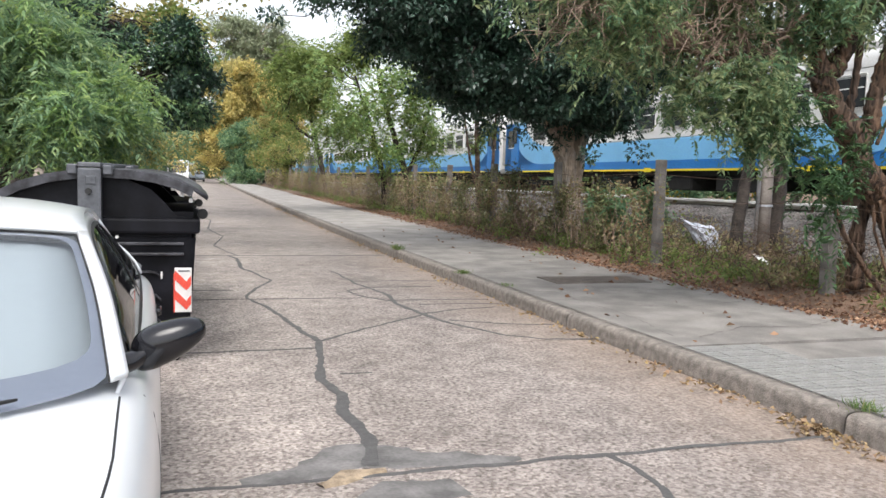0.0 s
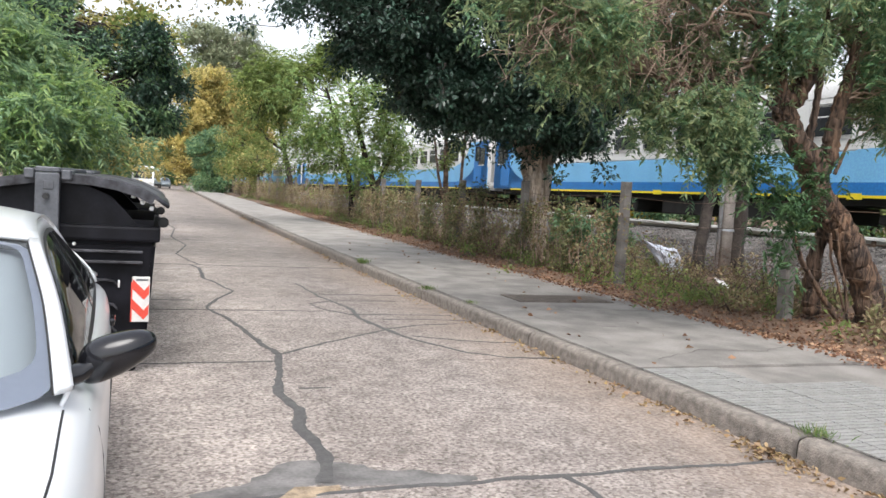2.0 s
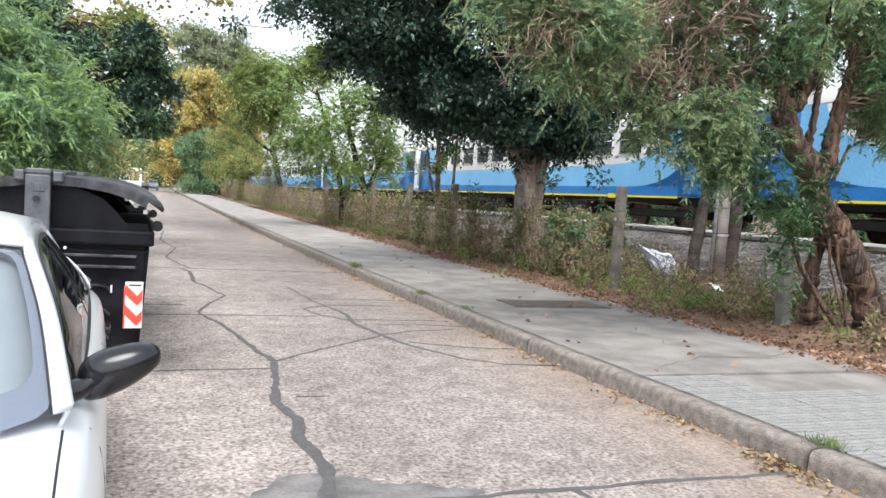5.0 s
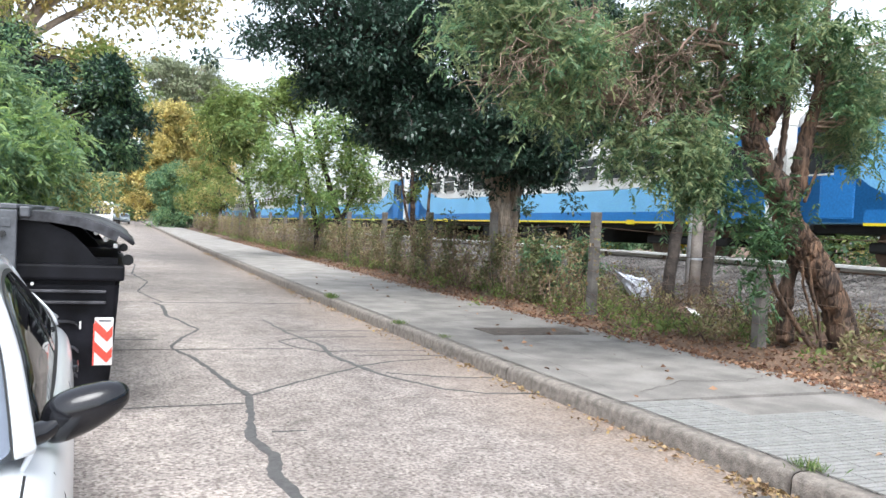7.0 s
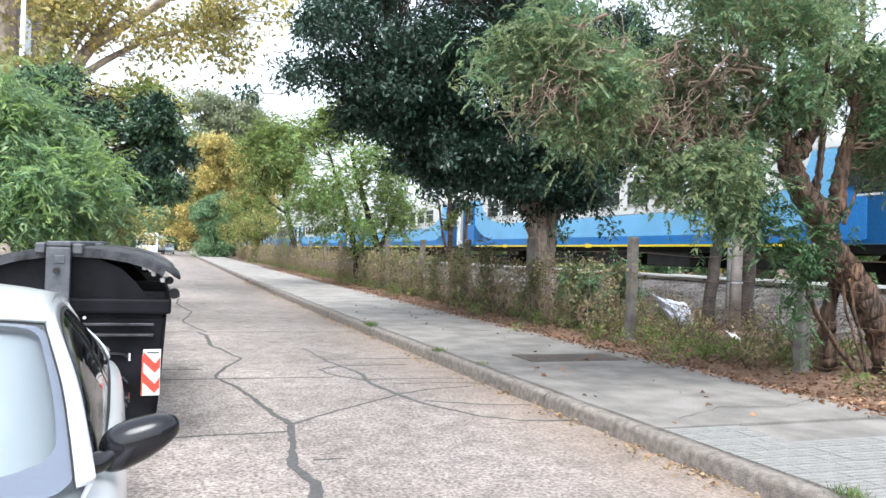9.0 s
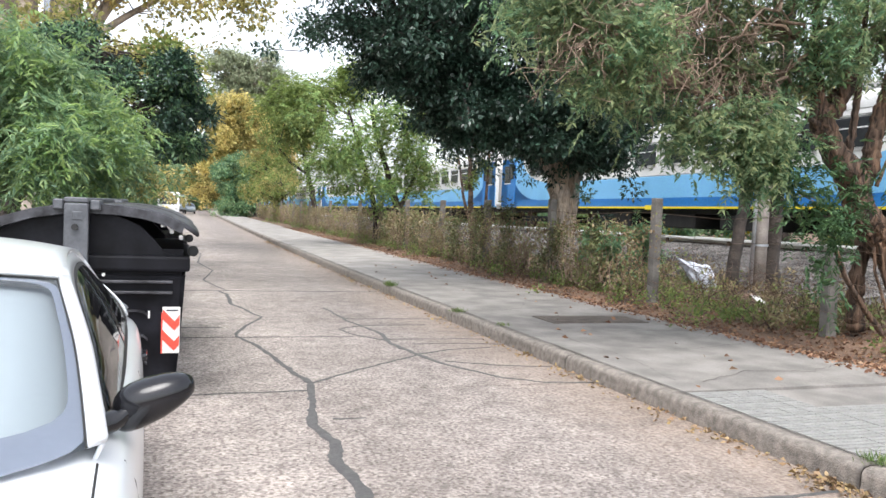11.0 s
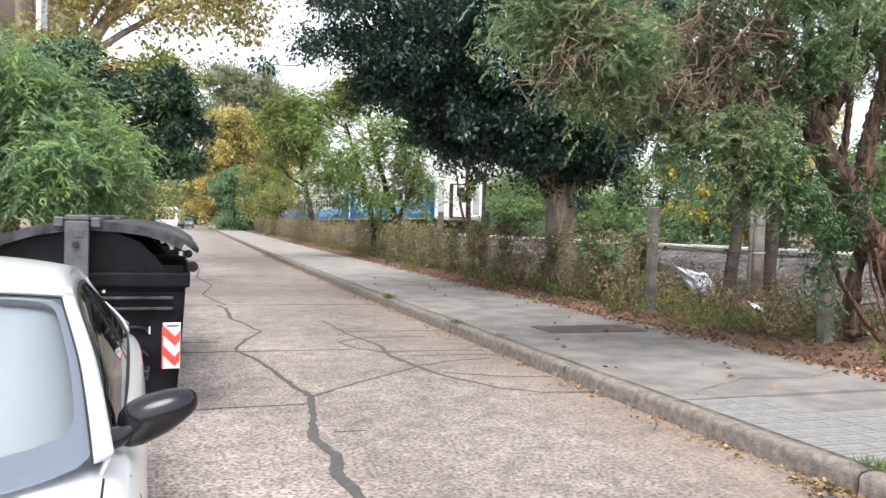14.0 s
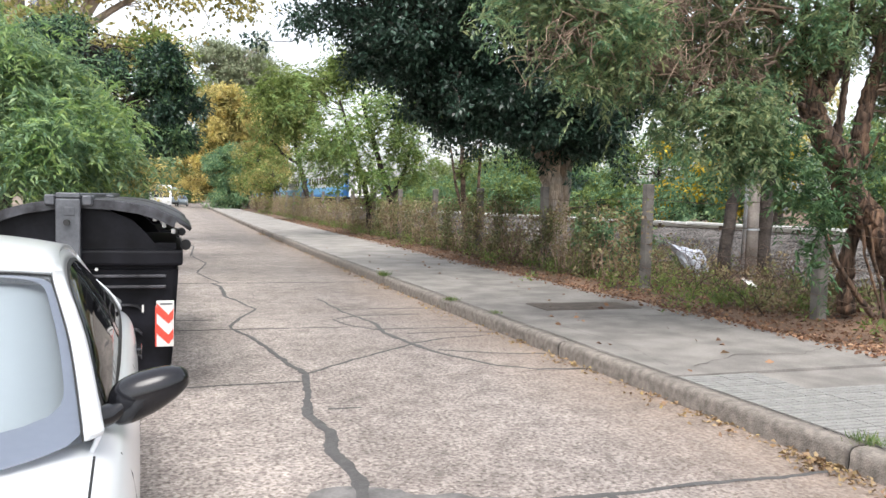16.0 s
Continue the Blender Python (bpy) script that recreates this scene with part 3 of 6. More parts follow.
def road():
    r = thing("road", "worn concrete street with tar-sealed cracks", "road", kind="structure")
    bm = box(LEFT_KERB + 0.05, 5.0, JOINTS[0], FAR, -0.2, -0.035)
    part("road_base", bm, M_JOINT, r)
    for a, b in zip(JOINTS, JOINTS[1:]):
        g = 0.009
        bm = bmesh.new()
        n = 3
        top = []
        for i in range(n + 1):
            y = a + g + (b - a - 2 * g) * i / n
            xa, xb = LEFT_KERB + 0.02, kerb_x(y) + 0.03
            row = []
            for x, z in ((xa, -0.12), (xa, -0.004), (xa + 0.4, 0.0), (0.6 * xa + 0.4 * xb, 0.0), (xb - 0.4, 0.0), (xb, -0.004), (xb, -0.12)):
                row.append(bm.verts.new((x, y, z)))
            top.append(row)
        for p, q in zip(top, top[1:]):
            for k in range(6):
                bm.faces.new((p[k], p[k + 1], q[k + 1], q[k]))
        bm.faces.new(top[0])
        bm.faces.new(list(reversed(top[-1])))
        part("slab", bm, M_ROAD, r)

    def seam(points, widths, mat=M_TAR, z=0.0045, name="crack_seal", label="", seed=1):
        """A poured strip of tar that wanders along a crack."""
        rng = random.Random(seed)
        pts = []
        for (a, b) in zip(points, points[1:]):
            k = max(2, int((Vector(b) - Vector(a)).length / 0.05))
            for i in range(k):
                p = Vector(a).lerp(Vector(b), i / k)
                pts.append(p)
        pts.append(Vector(points[-1]))
        n = len(pts)
        for i in range(1, n - 1):
            a = Vector((pts[i].x, pts[i].y, seed * 3.7))
            pts[i] = pts[i] + Vector((0.024 * noise.noise(a * 2.6) + 0.018 * noise.noise(a * 9), 0.024 * noise.noise(a * 2.6 + Vector((9, 4, 1))) + 0.018 * noise.noise(a * 8 + Vector((2, 7, 5)))))
        v, f = [], []
        for i, p in enumerate(pts):
            d = (pts[min(i + 3, n - 1)] - pts[max(i - 3, 0)]).normalized()
            s = Vector((-d.y, d.x))
            t = i / max(1, n - 1)
            w = float(np.interp(t, np.linspace(0, 1, len(widths)), widths)) * (1 + 0.4 * noise.noise(Vector((p.x, p.y, seed)) * 5) + 0.3 * noise.noise(Vector((p.x, p.y, seed)) * 17)) * (0.34 if mat is M_TAR else 0.5)
            for q, h in ((p + s * w, 0.0), (p + s * w * 0.6, z), (p - s * w * 0.6, z), (p - s * w, 0.0)):
                v.append((q.x, q.y, h + 0.001))
        for i in range(n - 1):
            for k in range(3):
                a = i * 4 + k
                f.append((a, a + 4, a + 5, a + 1))
        raw(name, v, f, mat, r, label)

    main = [(1.02, 4.42), (1.12, 4.9), (1.05, 5.35), (1.12, 5.8), (1.02, 6.25), (1.1, 6.75), (1.2, 7.4), (1.22, 7.6)]
    seam(main, (0.16, 0.13, 0.12, 0.09, 0.1), seed=2)
    seam([(1.22, 7.6), (1.1, 8.2), (1.0, 8.9), (0.92, 9.5), (0.73, 10.2), (0.75, 10.5), (1.17, 11.8), (1.0, 12.6), (0.83, 13.3), (0.85, 14.6), (0.7, 15.2)], (0.1, 0.08, 0.07, 0.06, 0.09, 0.08), seed=3)
    seam([(1.22, 7.6), (1.75, 8.1), (2.2, 8.5), (2.58, 8.81)], (0.07, 0.05, 0.06), seed=4)
    seam([(2.58, 8.81), (2.45, 9.6), (2.5, 10.3), (2.3, 11.4), (2.2, 12.8)], (0.11, 0.09, 0.06, 0.05), seed=5)
    seam([(2.58, 8.81), (2.72, 8.2), (3.05, 7.6), (3.4, 7.34), (3.86, 7.28)], (0.11, 0.08, 0.05, 0.04), seed=6)
    seam([(2.58, 8.85), (3.0, 9.1), (3.55, 9.2)], (0.06, 0.03), seed=7)
    seam([(2.45, 9.75), (2.15, 10.2), (2.05, 10.7), (2.4, 10.95), (3.3, 11.0)], (0.06, 0.04, 0.04), seed=8)
    seam([(2.75, 8.45), (3.3, 8.15), (3.8, 8.05)], (0.05, 0.03), seed=15)
    seam([(2.4, 9.85), (3.7, 9.8)], (0.045, 0.03), seed=16)
    seam([(2.35, 4.3), (2.4, 3.9), (2.35, 3.5), (2.5, 3.0), (2.45, 2.2)], (0.07, 0.06, 0.06), seed=9)
    seam([(-0.6, 4.31), (0.6, 4.28), (1.5, 4.3), (2.4, 4.3), (3.2, 4.31), (3.95, 4.3)], (0.04, 0.05, 0.06, 0.075, 0.06, 0.05), seed=10)
    seam([(-1.5, 7.3), (0.2, 7.28), (1.2, 7.3)], (0.02, 0.035), seed=11)
    seam([(-1.5, 10.1), (0.7, 10.12), (2.1, 10.05)], (0.025, 0.035), seed=12)
    seam([(-1.5, 15.2), (1.0, 15.2), (3.6, 15.18)], (0.035, 0.05), seed=13)
    seam([(0.85, 15.2), (0.5, 17.2), (0.75, 19.5), (0.45, 22), (0.6, 25.5), (0.3, 29)], (0.05, 0.06, 0.06), seed=14)
    seam([(-1.0, 10.9), (0.6, 10.85)], (0.03, 0.03), seed=17)
    for n, (ya, yb, xa) in enumerate(((9.5, 9.38, 2.7), (11.6, 11.5, 2.3))):
        seam([(xa, ya), (0.5 * (xa + 3.9), 0.5 * (ya + yb) + 0.06), (3.9, yb)], (0.035, 0.025, 0.03), seed=30 + n)
    # cement smear and spilled sand where two joints meet
    seam([(0.35, 4.33), (0.7, 4.4), (0.98, 4.62), (1.3, 4.45), (1.85, 4.36)], (0.1, 0.26, 0.34, 0.24, 0.06), M_PATCH, 0.003, "cement_smear", "grey cement smear", 18)
    seam([(0.95, 4.12), (1.1, 4.0), (1.4, 4.05)], (0.25, 0.4, 0.2), M_PATCH, 0.003, "cement_smear", "grey cement smear", 19)
    seam([(0.72, 4.2), (0.88, 4.32), (1.08, 4.34)], (0.06, 0.17, 0.06), M_SAND, 0.012, "sand_spill", "small heap of yellow sand", 20)
    seam([(1.2, 6.38), (1.45, 6.36)], (0.05, 0.02), seed=21)
    return r


road()


def kerb():
    k = thing("kerb", "worn rounded concrete kerb, cracked between its stones", "kerb", kind="structure")
    ys = [-9.0, -5.6, -2.3, 1.1, 4.28, 7.9, 11.3, 14.6, 18.0] + [21.4 + 3.4 * i for i in range(38)]
    outline = ((0.0, -0.1), (0.006, 0.1), (0.014, 0.128), (0.034, 0.147), (0.07, 0.153), (0.165, 0.153), (0.17, -0.1))
    for n, (a, b) in enumerate(zip(ys, ys[1:])):
        rng = random.Random(n)
        v, f, steps, w = [], [], 64 if a < 25 else 3, len(outline)
        for i in range(steps + 1):
            y = a + 0.004 + (b - a - 0.008) * i / steps
            end = 0.004 if i in (0, steps) else 0.0
            for j, (dx, z) in enumerate(outline):
                chip = max(0.0, noise.noise((y * 3.1, j * 0.5, 8)) - 0.25) * 0.03 if 0 < j < 5 else 0.0
                wob = 0.0035 * noise.noise((y * 1.7, j * 0.7, 3)) + rng.gauss(0, 0.0016)
                v.append((kerb_x(y) + dx + (wob + chip if 0 < j < 5 else 0) + end, y, z + (wob * 0.6 - chip * 0.6 if 1 < j < 6 else 0) - (end if 1 < j < 6 else 0)))
        for i in range(steps):
            for j in range(w - 1):
                p = i * w + j
                f.append((p, p + w, p + w + 1, p + 1))
        f += [tuple(reversed(range(w))), tuple(range(steps * w, steps * w + w))]
        raw("kerb_stone", v, f, M_KERB, k, "", True)
    # dirt that fills the open joint behind the stones
    v, f = [], []
    for i in range(420):
        y = 1.0 + 0.07 * i
        w = max(0.002, 0.009 + 0.012 * noise.noise((y * 1.3, 2, 6)) + 0.006 * noise.noise((y * 6, 2, 6)))
        x = kerb_x(y) + 0.17 + 0.004 * noise.noise((y * 4, 1, 1))
        v += [(x - w, y, 0.1585), (x + w, y, 0.1585)]
    f = [(i, i + 1, i + 3, i + 2) for i in range(0, len(v) - 2, 2)]
    raw("joint_dirt", v, f, M_JOINT, k, "dark open joint behind the kerb")
    return k


kerb()


def pavement():
    p = thing("pavement", "grey concrete pavement with a patch of small ribbed tiles", "pavement", kind="structure")
    ys = [-9, -6, -3, 0.2, 6.23, 9.4, 12.6, 16.0, 19.4] + [22.8 + 3.4 * i for i in range(37)]
    for n, (a, b) in enumerate(zip(ys, ys[1:])):
        rng = random.Random(n + 50)
        tiled = n in (3,)
        v, f = [], []
        st = 6
        for i in range(st + 1):
            y = a + 0.006 + (b - a - 0.012) * i / st
            x0, x1 = kerb_x(y) + 0.172, kerb_x(y) + 2.95 + 0.12 * noise.noise((0, y * 0.8, 5))
            z = 0.128 if tiled else 0.15
            for x, h in ((x0, -0.1), (x0, z), (x0 + 1.2, z + 0.004), (x1 - 0.3, z + 0.006), (x1, z - 0.012), (x1 + 0.02, -0.1)):
                v.append((x, y, h))
        for i in range(st):
            for j in range(5):
                q = i * 6 + j
                f.append((q, q + 6, q + 7, q + 1))
        f += [tuple(reversed(range(6))), tuple(range(st * 6, st * 6 + 6))]
        raw("slab", v, f, M_PAVE_PALE if a > 15 else M_PAVE, p)
    # tiles: each a square with raised ribs across
    def tile_mesh(s=0.192, ribs=3):
        vv = [(-0.004, -0.004, -0.001), (s + 0.004, -0.004, -0.001), (s + 0.004, s + 0.004, -0.001), (-0.004, s + 0.004, -0.001)]
        ff = [(0, 1, 2, 3)]
        for i in range(ribs):
            x0, x1 = s * i / ribs + 0.004, s * (i + 1) / ribs - 0.004
            b = len(vv)
            for x, z in ((x0, -0.004), (x0 + 0.005, 0.013), (x1 - 0.005, 0.013), (x1, -0.004)):
                vv += [(0.0, x, z), (s, x, z)]
            for j in range(3):
                q = b + 2 * j
                ff.append((q, q + 1, q + 3, q + 2))
            ff += [(b, b + 2, b + 4, b + 6), (b + 7, b + 5, b + 3, b + 1)]
        m = bpy.data.meshes.new("tile")
        m.from_pydata(vv, [], ff)
        m.materials.append(M_TILE)
        m.materials.append(M_JOINT)
        m.polygons[0].material_index = 1
        return m
    mesh = tile_mesh()
    rng = random.Random(3)
    for j in range(25):
        for i in range(10):
            y = 1.2 + 0.2 * j
            x = kerb_x(y) + 0.18 + 0.2 * i
            if i > 6 + 3 * (j / 25) or (j > 21 and i > 3):
                continue
            t = new("tile", mesh)
            t.location = (x, y, 0.137 + rng.gauss(0, 0.0012))
            t.rotation_euler = (rng.gauss(0, 0.0015), rng.gauss(0, 0.0015), 0)
            t.parent = p
    # hairline cracks
    for n, pts in enumerate((((4.3, 6.6), (4.45, 7.6), (4.4, 8.8), (4.6, 9.9)), ((4.5, 6.5), (5.3, 6.9), (6.0, 6.8), (6.6, 7.1)), ((5.0, 13.2), (5.5, 13.9), (6.2, 14.1), (6.6, 14.8)),
                            ((4.2, 11.2), (5.0, 11.6), (5.4, 12.4)), ((4.9, 8.2), (5.6, 8.1), (6.5, 8.4)), ((4.3, 17.0), (5.1, 17.6), (6.3, 17.5)))):
        rng = random.Random(n + 90)
        v, f = [], []
        for a, b in zip(pts, pts[1:]):
            for k in range(8):
                q = Vector(a).lerp(Vector(b), k / 8) + Vector((rng.gauss(0, 0.012), rng.gauss(0, 0.012)))
                w = rng.uniform(0.003, 0.011)
                v += [(q.x - w * 0.5, q.y - w, 0.1585), (q.x + w * 0.5, q.y + w, 0.1585)]
        f = [(i, i + 1, i + 3, i + 2) for i in range(0, len(v) - 2, 2)]
        raw("crack", v, f, M_JOINT, p, "dark hairline crack")
    # old lid in the pavement
    bm = box(4.78, 6.25, 10.05, 10.72, 0.13, 0.165, 0.008)
    part("lid_frame", bm, M_IRON, p, "dark sunken service lid")
    bm = box(4.86, 6.17, 10.12, 10.65, 0.15, 0.17, 0.006)
    part("service_lid", bm, M_IRON, p, "dark sunken service lid")
    return p


pavement()


def left_side():
    k = thing("kerb", "kerb on the shaded side of the street", "kerb", kind="structure")
    for i in range(30):
        bm = box(LEFT_KERB - 0.22, LEFT_KERB, -9 + 5.2 * i, -9 + 5.2 * (i + 1) - 0.015, -0.1, 0.15, 0.02)
        part("kerb_stone", bm, M_KERB, k)
    p = thing("pavement", "pavement under trees beside the parked car", "pavement", kind="structure")
    for i in range(30):
        bm = box(LEFT_KERB - 2.4, LEFT_KERB - 0.225, -9 + 5.2 * i, -9 + 5.2 * (i + 1) - 0.012, -0.1, 0.145)
        part("slab", bm, M_PAVE, p)


left_side()


# ---- railway ----
TRACK_X, RAIL_Z = 16.15, 1.03


def fall(y):
    return -0.006 * (y - 20)


def railway():
    t = thing("railway_track", "straight railway track on a grey stone bed", "railway", kind="structure")
    v, f = [], []
    ys = [-160, -120, -80, -50] + [-30 + 1.0 * i for i in range(90)] + [64 + 8 * i for i in range(12)] + [200, 260, 360]
    prof = ((10.6, 0.3), (11.6, 0.46), (12.8, 0.64), (14.1, 0.84), (14.9, 0.92), (17.4, 0.92), (18.2, 0.7), (19.4, 0.45))
    for y in ys:
        for x, z in prof:
            v.append((x + 0.1 * noise.noise((x, y, 2)), y, z + fall(y) + 0.07 * noise.noise((x * 2, y * 2, 1))))
    w = len(prof)
    for i in range(len(ys) - 1):
        for j in range(w - 1):
            a = i * w + j
            f.append((a, a + w, a + w + 1, a + 1))
    raw("ballast_bed", v, f, M_BALLAST, t, "", True)
    rng = np.random.default_rng(4)
    n = 26000
    y = 6 + 44 * rng.random(n) ** 1.4
    x = 10.9 + 4.2 * rng.random(n)
    z = np.interp(x, [p[0] for p in prof], [p[1] for p in prof]) - 0.006 * (y - 20) + 0.02
    s = 0.014 + 0.028 * rng.random(n)
    shape = np.array(((1, 0, 0), (0, 1, 0), (-1, 0, 0), (0, -1, 0), (0, 0, 0.8), (0, 0, -0.8)))
    vv = (np.stack((x, y, z), 1)[:, None, :] + shape[None] * s[:, None, None] * (0.6 + 0.8 * rng.random((n, 6, 3)))).reshape(-1, 3)
    face = np.array(((0, 1, 4), (1, 2, 4), (2, 3, 4), (3, 0, 4), (1, 0, 5), (2, 1, 5), (3, 2, 5), (0, 3, 5)))
    ff = (np.arange(n)[:, None, None] * 6 + face[None]).reshape(-1, 3)
    tagged(raw("ballast_stones", vv.tolist(), ff.tolist(), M_STONE, t), kind="stuff")
    for sx in (-0.84, 0.84):
        for nm, mat, (x0, x1, z0, z1) in (("rail", M_RUST, (-0.06, 0.06, -0.17, -0.15)), ("rail", M_RUST, (-0.012, 0.012, -0.15, -0.06)), ("rail_head", M_RAIL, (-0.04, 0.04, -0.06, 0.055))):
            bm = bmesh.new()
            rows = []
            for yy in (-160, 360):
                rows.append([bm.verts.new((TRACK_X + sx + a, yy, RAIL_Z + fall(yy) + b)) for a, b in ((x0, z0), (x1, z0), (x1, z1), (x0, z1))])
            for k in range(4):
                bm.faces.new((rows[0][k], rows[0][(k + 1) % 4], rows[1][(k + 1) % 4], rows[1][k]))
            part(nm, bm, mat, t)
    # white cover boards of the conductor rail, on short brackets
    for i in range(34):
        ya = -30 + 3.0 * i
        zc = RAIL_Z + 0.07 + fall(ya + 1.5)
        part("rail_cover", box(TRACK_X - 1.38, TRACK_X - 1.22, ya + 0.02, ya + 2.98, zc - 0.03, zc + 0.045, 0.01), M_COVER, t, "weathered white cover of the conductor rail")
        part("cover_bracket", box(TRACK_X - 1.33, TRACK_X - 1.27, ya + 1.45, ya + 1.55, RAIL_Z - 0.3 + fall(ya), zc - 0.034, 0.008), M_RUST, t)
    mesh = None
    for i in range(110):
        yy = -10 + 0.65 * i
        if mesh is None:
            bm = box(-1.35, 1.35, -0.12, 0.12, -0.16, 0.0, 0.015)
            ob = part("sleeper", bm, M_SLEEPER, t)
            mesh = ob.data
        else:
            ob = new("sleeper", mesh)
            ob.parent = t
        ob.location = (TRACK_X, yy, RAIL_Z - 0.165 + fall(yy))


railway()


# ---- the train ----
COACH, PITCH, SPEED = 25.6, 26.5, 12.0


def coach():
    """A long passenger coach; its origin is at rail level at the tail end, the body reaching ahead."""
    c = thing("railway_coach", "blue and white passenger coach with deep blue ends", "train", group="coaches of the train")
    w, L = 1.55, COACH
    z_floor, z_blue, z_top = 1.0, 2.0, 3.25

    def slab_side(name, z0, z1, mat, y0=0.0, y1=L, dx=0.0, label=""):
        bm = box(-w - dx, w + dx, y0, y1, z0, z1, 0.03)
        return part(name, bm, mat, c, label)
    slab_side("lower_body", z_floor, z_blue, M_T_BLUE)
    slab_side("upper_body", z_blue + 0.002, z_top, M_T_WHITE)
    # rounded roof
    bm = bmesh.new()
    rows = []
    for y in (0.0, 0.15, L - 0.15, L):
        s = 0.93 if y in (0.0, L) else 1.0
        rows.append([bm.verts.new((-w * math.cos(math.pi * k / 12), y, z_top + 0.002 + 0.62 * math.sin(math.pi * k / 12) ** 0.8 * s)) for k in range(13)])
    for p, q in zip(rows, rows[1:]):
        for k in range(12):
            bm.faces.new((p[k], p[k + 1], q[k + 1], q[k]))
    bm.faces.new(rows[0])
    bm.faces.new(list(reversed(rows[-1])))
    part("roof", bm, M_T_ROOF, c, "", True)
    for y in (3.5, 20.5):
        bm = box(-0.9, 0.9, y, y + 2.4, z_top + 0.5, z_top + 0.78, 0.08)
        part("air_unit", bm, M_T_ROOF, c)
    # deep blue ends, their edge sweeping down towards the middle of the coach
    for tail in (True, False):
        for side in (-1, 1):
            bm = bmesh.new()
            x = side * (w + 0.004)
            pts = [(0.0, z_floor + 0.02), (0.0, z_top - 0.02), (1.0, z_top - 0.02)]
            for k in range(9):
                a = k / 8
                pts.append((1.0 + 3.2 * a ** 1.7, z_top - 0.05 - (z_top - z_floor - 0.35) * math.sin(a * math.pi / 2) ** 0.9))
            pts.append((4.4, z_floor + 0.02))
            yy = (lambda q: q) if tail else (lambda q: L - q)
            f0 = bm.faces.new([bm.verts.new((x, yy(a), b)) for a, b in pts])
            bmesh.ops.solidify(bm, geom=[f0], thickness=0.01)
            part("end_panel", bm, M_T_DEEP, c, "deep blue swept end panel")
            bm = bmesh.new()
            xs = side * (w + 0.001)
            pts = [(0.9, z_blue - 0.03), (0.9, z_top - 0.02), (2.4, z_top - 0.02)]
            for k in range(9):
                a = k / 8
                pts.append((2.4 + 3.0 * a ** 1.7, z_top - 0.05 - (z_top - z_blue - 0.08) * math.sin(a * math.pi / 2) ** 0.9))
            pts.append((5.6, z_blue - 0.03))
            f0 = bm.faces.new([bm.verts.new((xs, yy(a), b)) for a, b in pts])
            part("swept_panel", bm, M_T_BLUE, c, "light blue sweep rising to the roof")
            xa, xb = sorted((x + side * 0.008, x + side * 0.016))
            ya, yb = sorted((yy(0.35), yy(1.1)))
            part("end_window", box(xa, xb, ya, yb, 2.12, 2.92, 0.003), M_T_WINDOW, c, "dark window in the coach's end")
            part("window_sill", box(xa, xb, ya, yb, 2.07, 2.115, 0.003), M_T_WHITE, c)
    for side in (-1, 1):
        x0, x1 = sorted((side * (w + 0.001), side * (w + 0.009)))
        bm = box(x0, x1, 1.9, L - 1.9, z_floor + 0.02, z_floor + 0.3)
        part("skirt_band", bm, M_T_DEEP, c, "deep blue band along the foot")
        x0, x1 = sorted((side * (w - 0.02), side * (w + 0.014)))
        bm = box(x0, x1, 1.9, L - 1.9, z_floor - 0.045, z_floor + 0.018)
        part("yellow_line", bm, M_T_YELLOW, c, "yellow line along the sill")
        for k in range(3):
            bm = box(x0, x1, 5.2 + 7.4 * k, 5.6 + 7.4 * k, z_floor - 0.08, z_floor + 0.06)
            part("jacking_mark", bm, M_T_YELLOW, c, "yellow square mark")
        # windows
        y = 3.9
        k = 0
        while y < L - 4.2:
            xa, xb = sorted((side * (w - 0.02), side * (w + 0.006)))
            fr = box(xa, xb, y - 0.05, y + 1.25, z_blue + 0.3, z_blue + 1.12, 0.05, seg=2)
            win = part("window", fr, M_T_WHITE, c)
            xa, xb = sorted((side * (w - 0.01), side * (w + 0.012)))
            part("pane", box(xa, xb, y, y + 1.2, z_blue + 0.35, z_blue + 1.07, 0.04, seg=2), M_T_WINDOW, win)
            xa, xb = sorted((side * (w + 0.008), side * (w + 0.018)))
            part("transom", box(xa, xb, y + 0.03, y + 1.17, z_blue + 0.8, z_blue + 0.83), M_T_WHITE, win)
            y += 1.72
            k += 1
        # doors
        for yd in (0.75, L - 1.65):
            xa, xb = sorted((side * (w - 0.01), side * (w + 0.018)))
            d = part("door", box(xa, xb, yd, yd + 0.9, z_floor + 0.1, z_top - 0.15, 0.03), M_T_DEEP, c, "deep blue passenger door")
            xa, xb = sorted((side * (w + 0.01), side * (w + 0.026)))
            part("pane", box(xa, xb, yd + 0.2, yd + 0.7, z_blue + 0.3, z_blue + 1.0, 0.05, seg=2), M_T_WINDOW, d)
    for y0, y1 in ((-0.01, 0.006), (L - 0.006, L + 0.01)):
        part("end_wall", box(-w + 0.04, w - 0.04, y0, y1, z_floor + 0.05, z_top + 0.2, 0.03), M_T_WHITE, c, "pale end wall")
    for y0, s in ((-0.012, -1), (L + 0.012, 1)):
        ya, yb = sorted((y0, y0 + s * 0.3))
        gw = part("gangway", box(-0.62, 0.62, ya, yb, z_floor + 0.05, z_top - 0.1, 0.06), M_RUBBER, c, "black folded gangway")
        ya, yb = sorted((y0 + s * 0.29, y0 + s * 0.315))
        part("end_door", box(-0.46, 0.46, ya, yb, z_floor + 0.12, z_top - 0.2, 0.03), M_T_WHITE, gw, "pale grey end door")
        ya, yb = sorted((y0 + s * 0.31, y0 + s * 0.322))
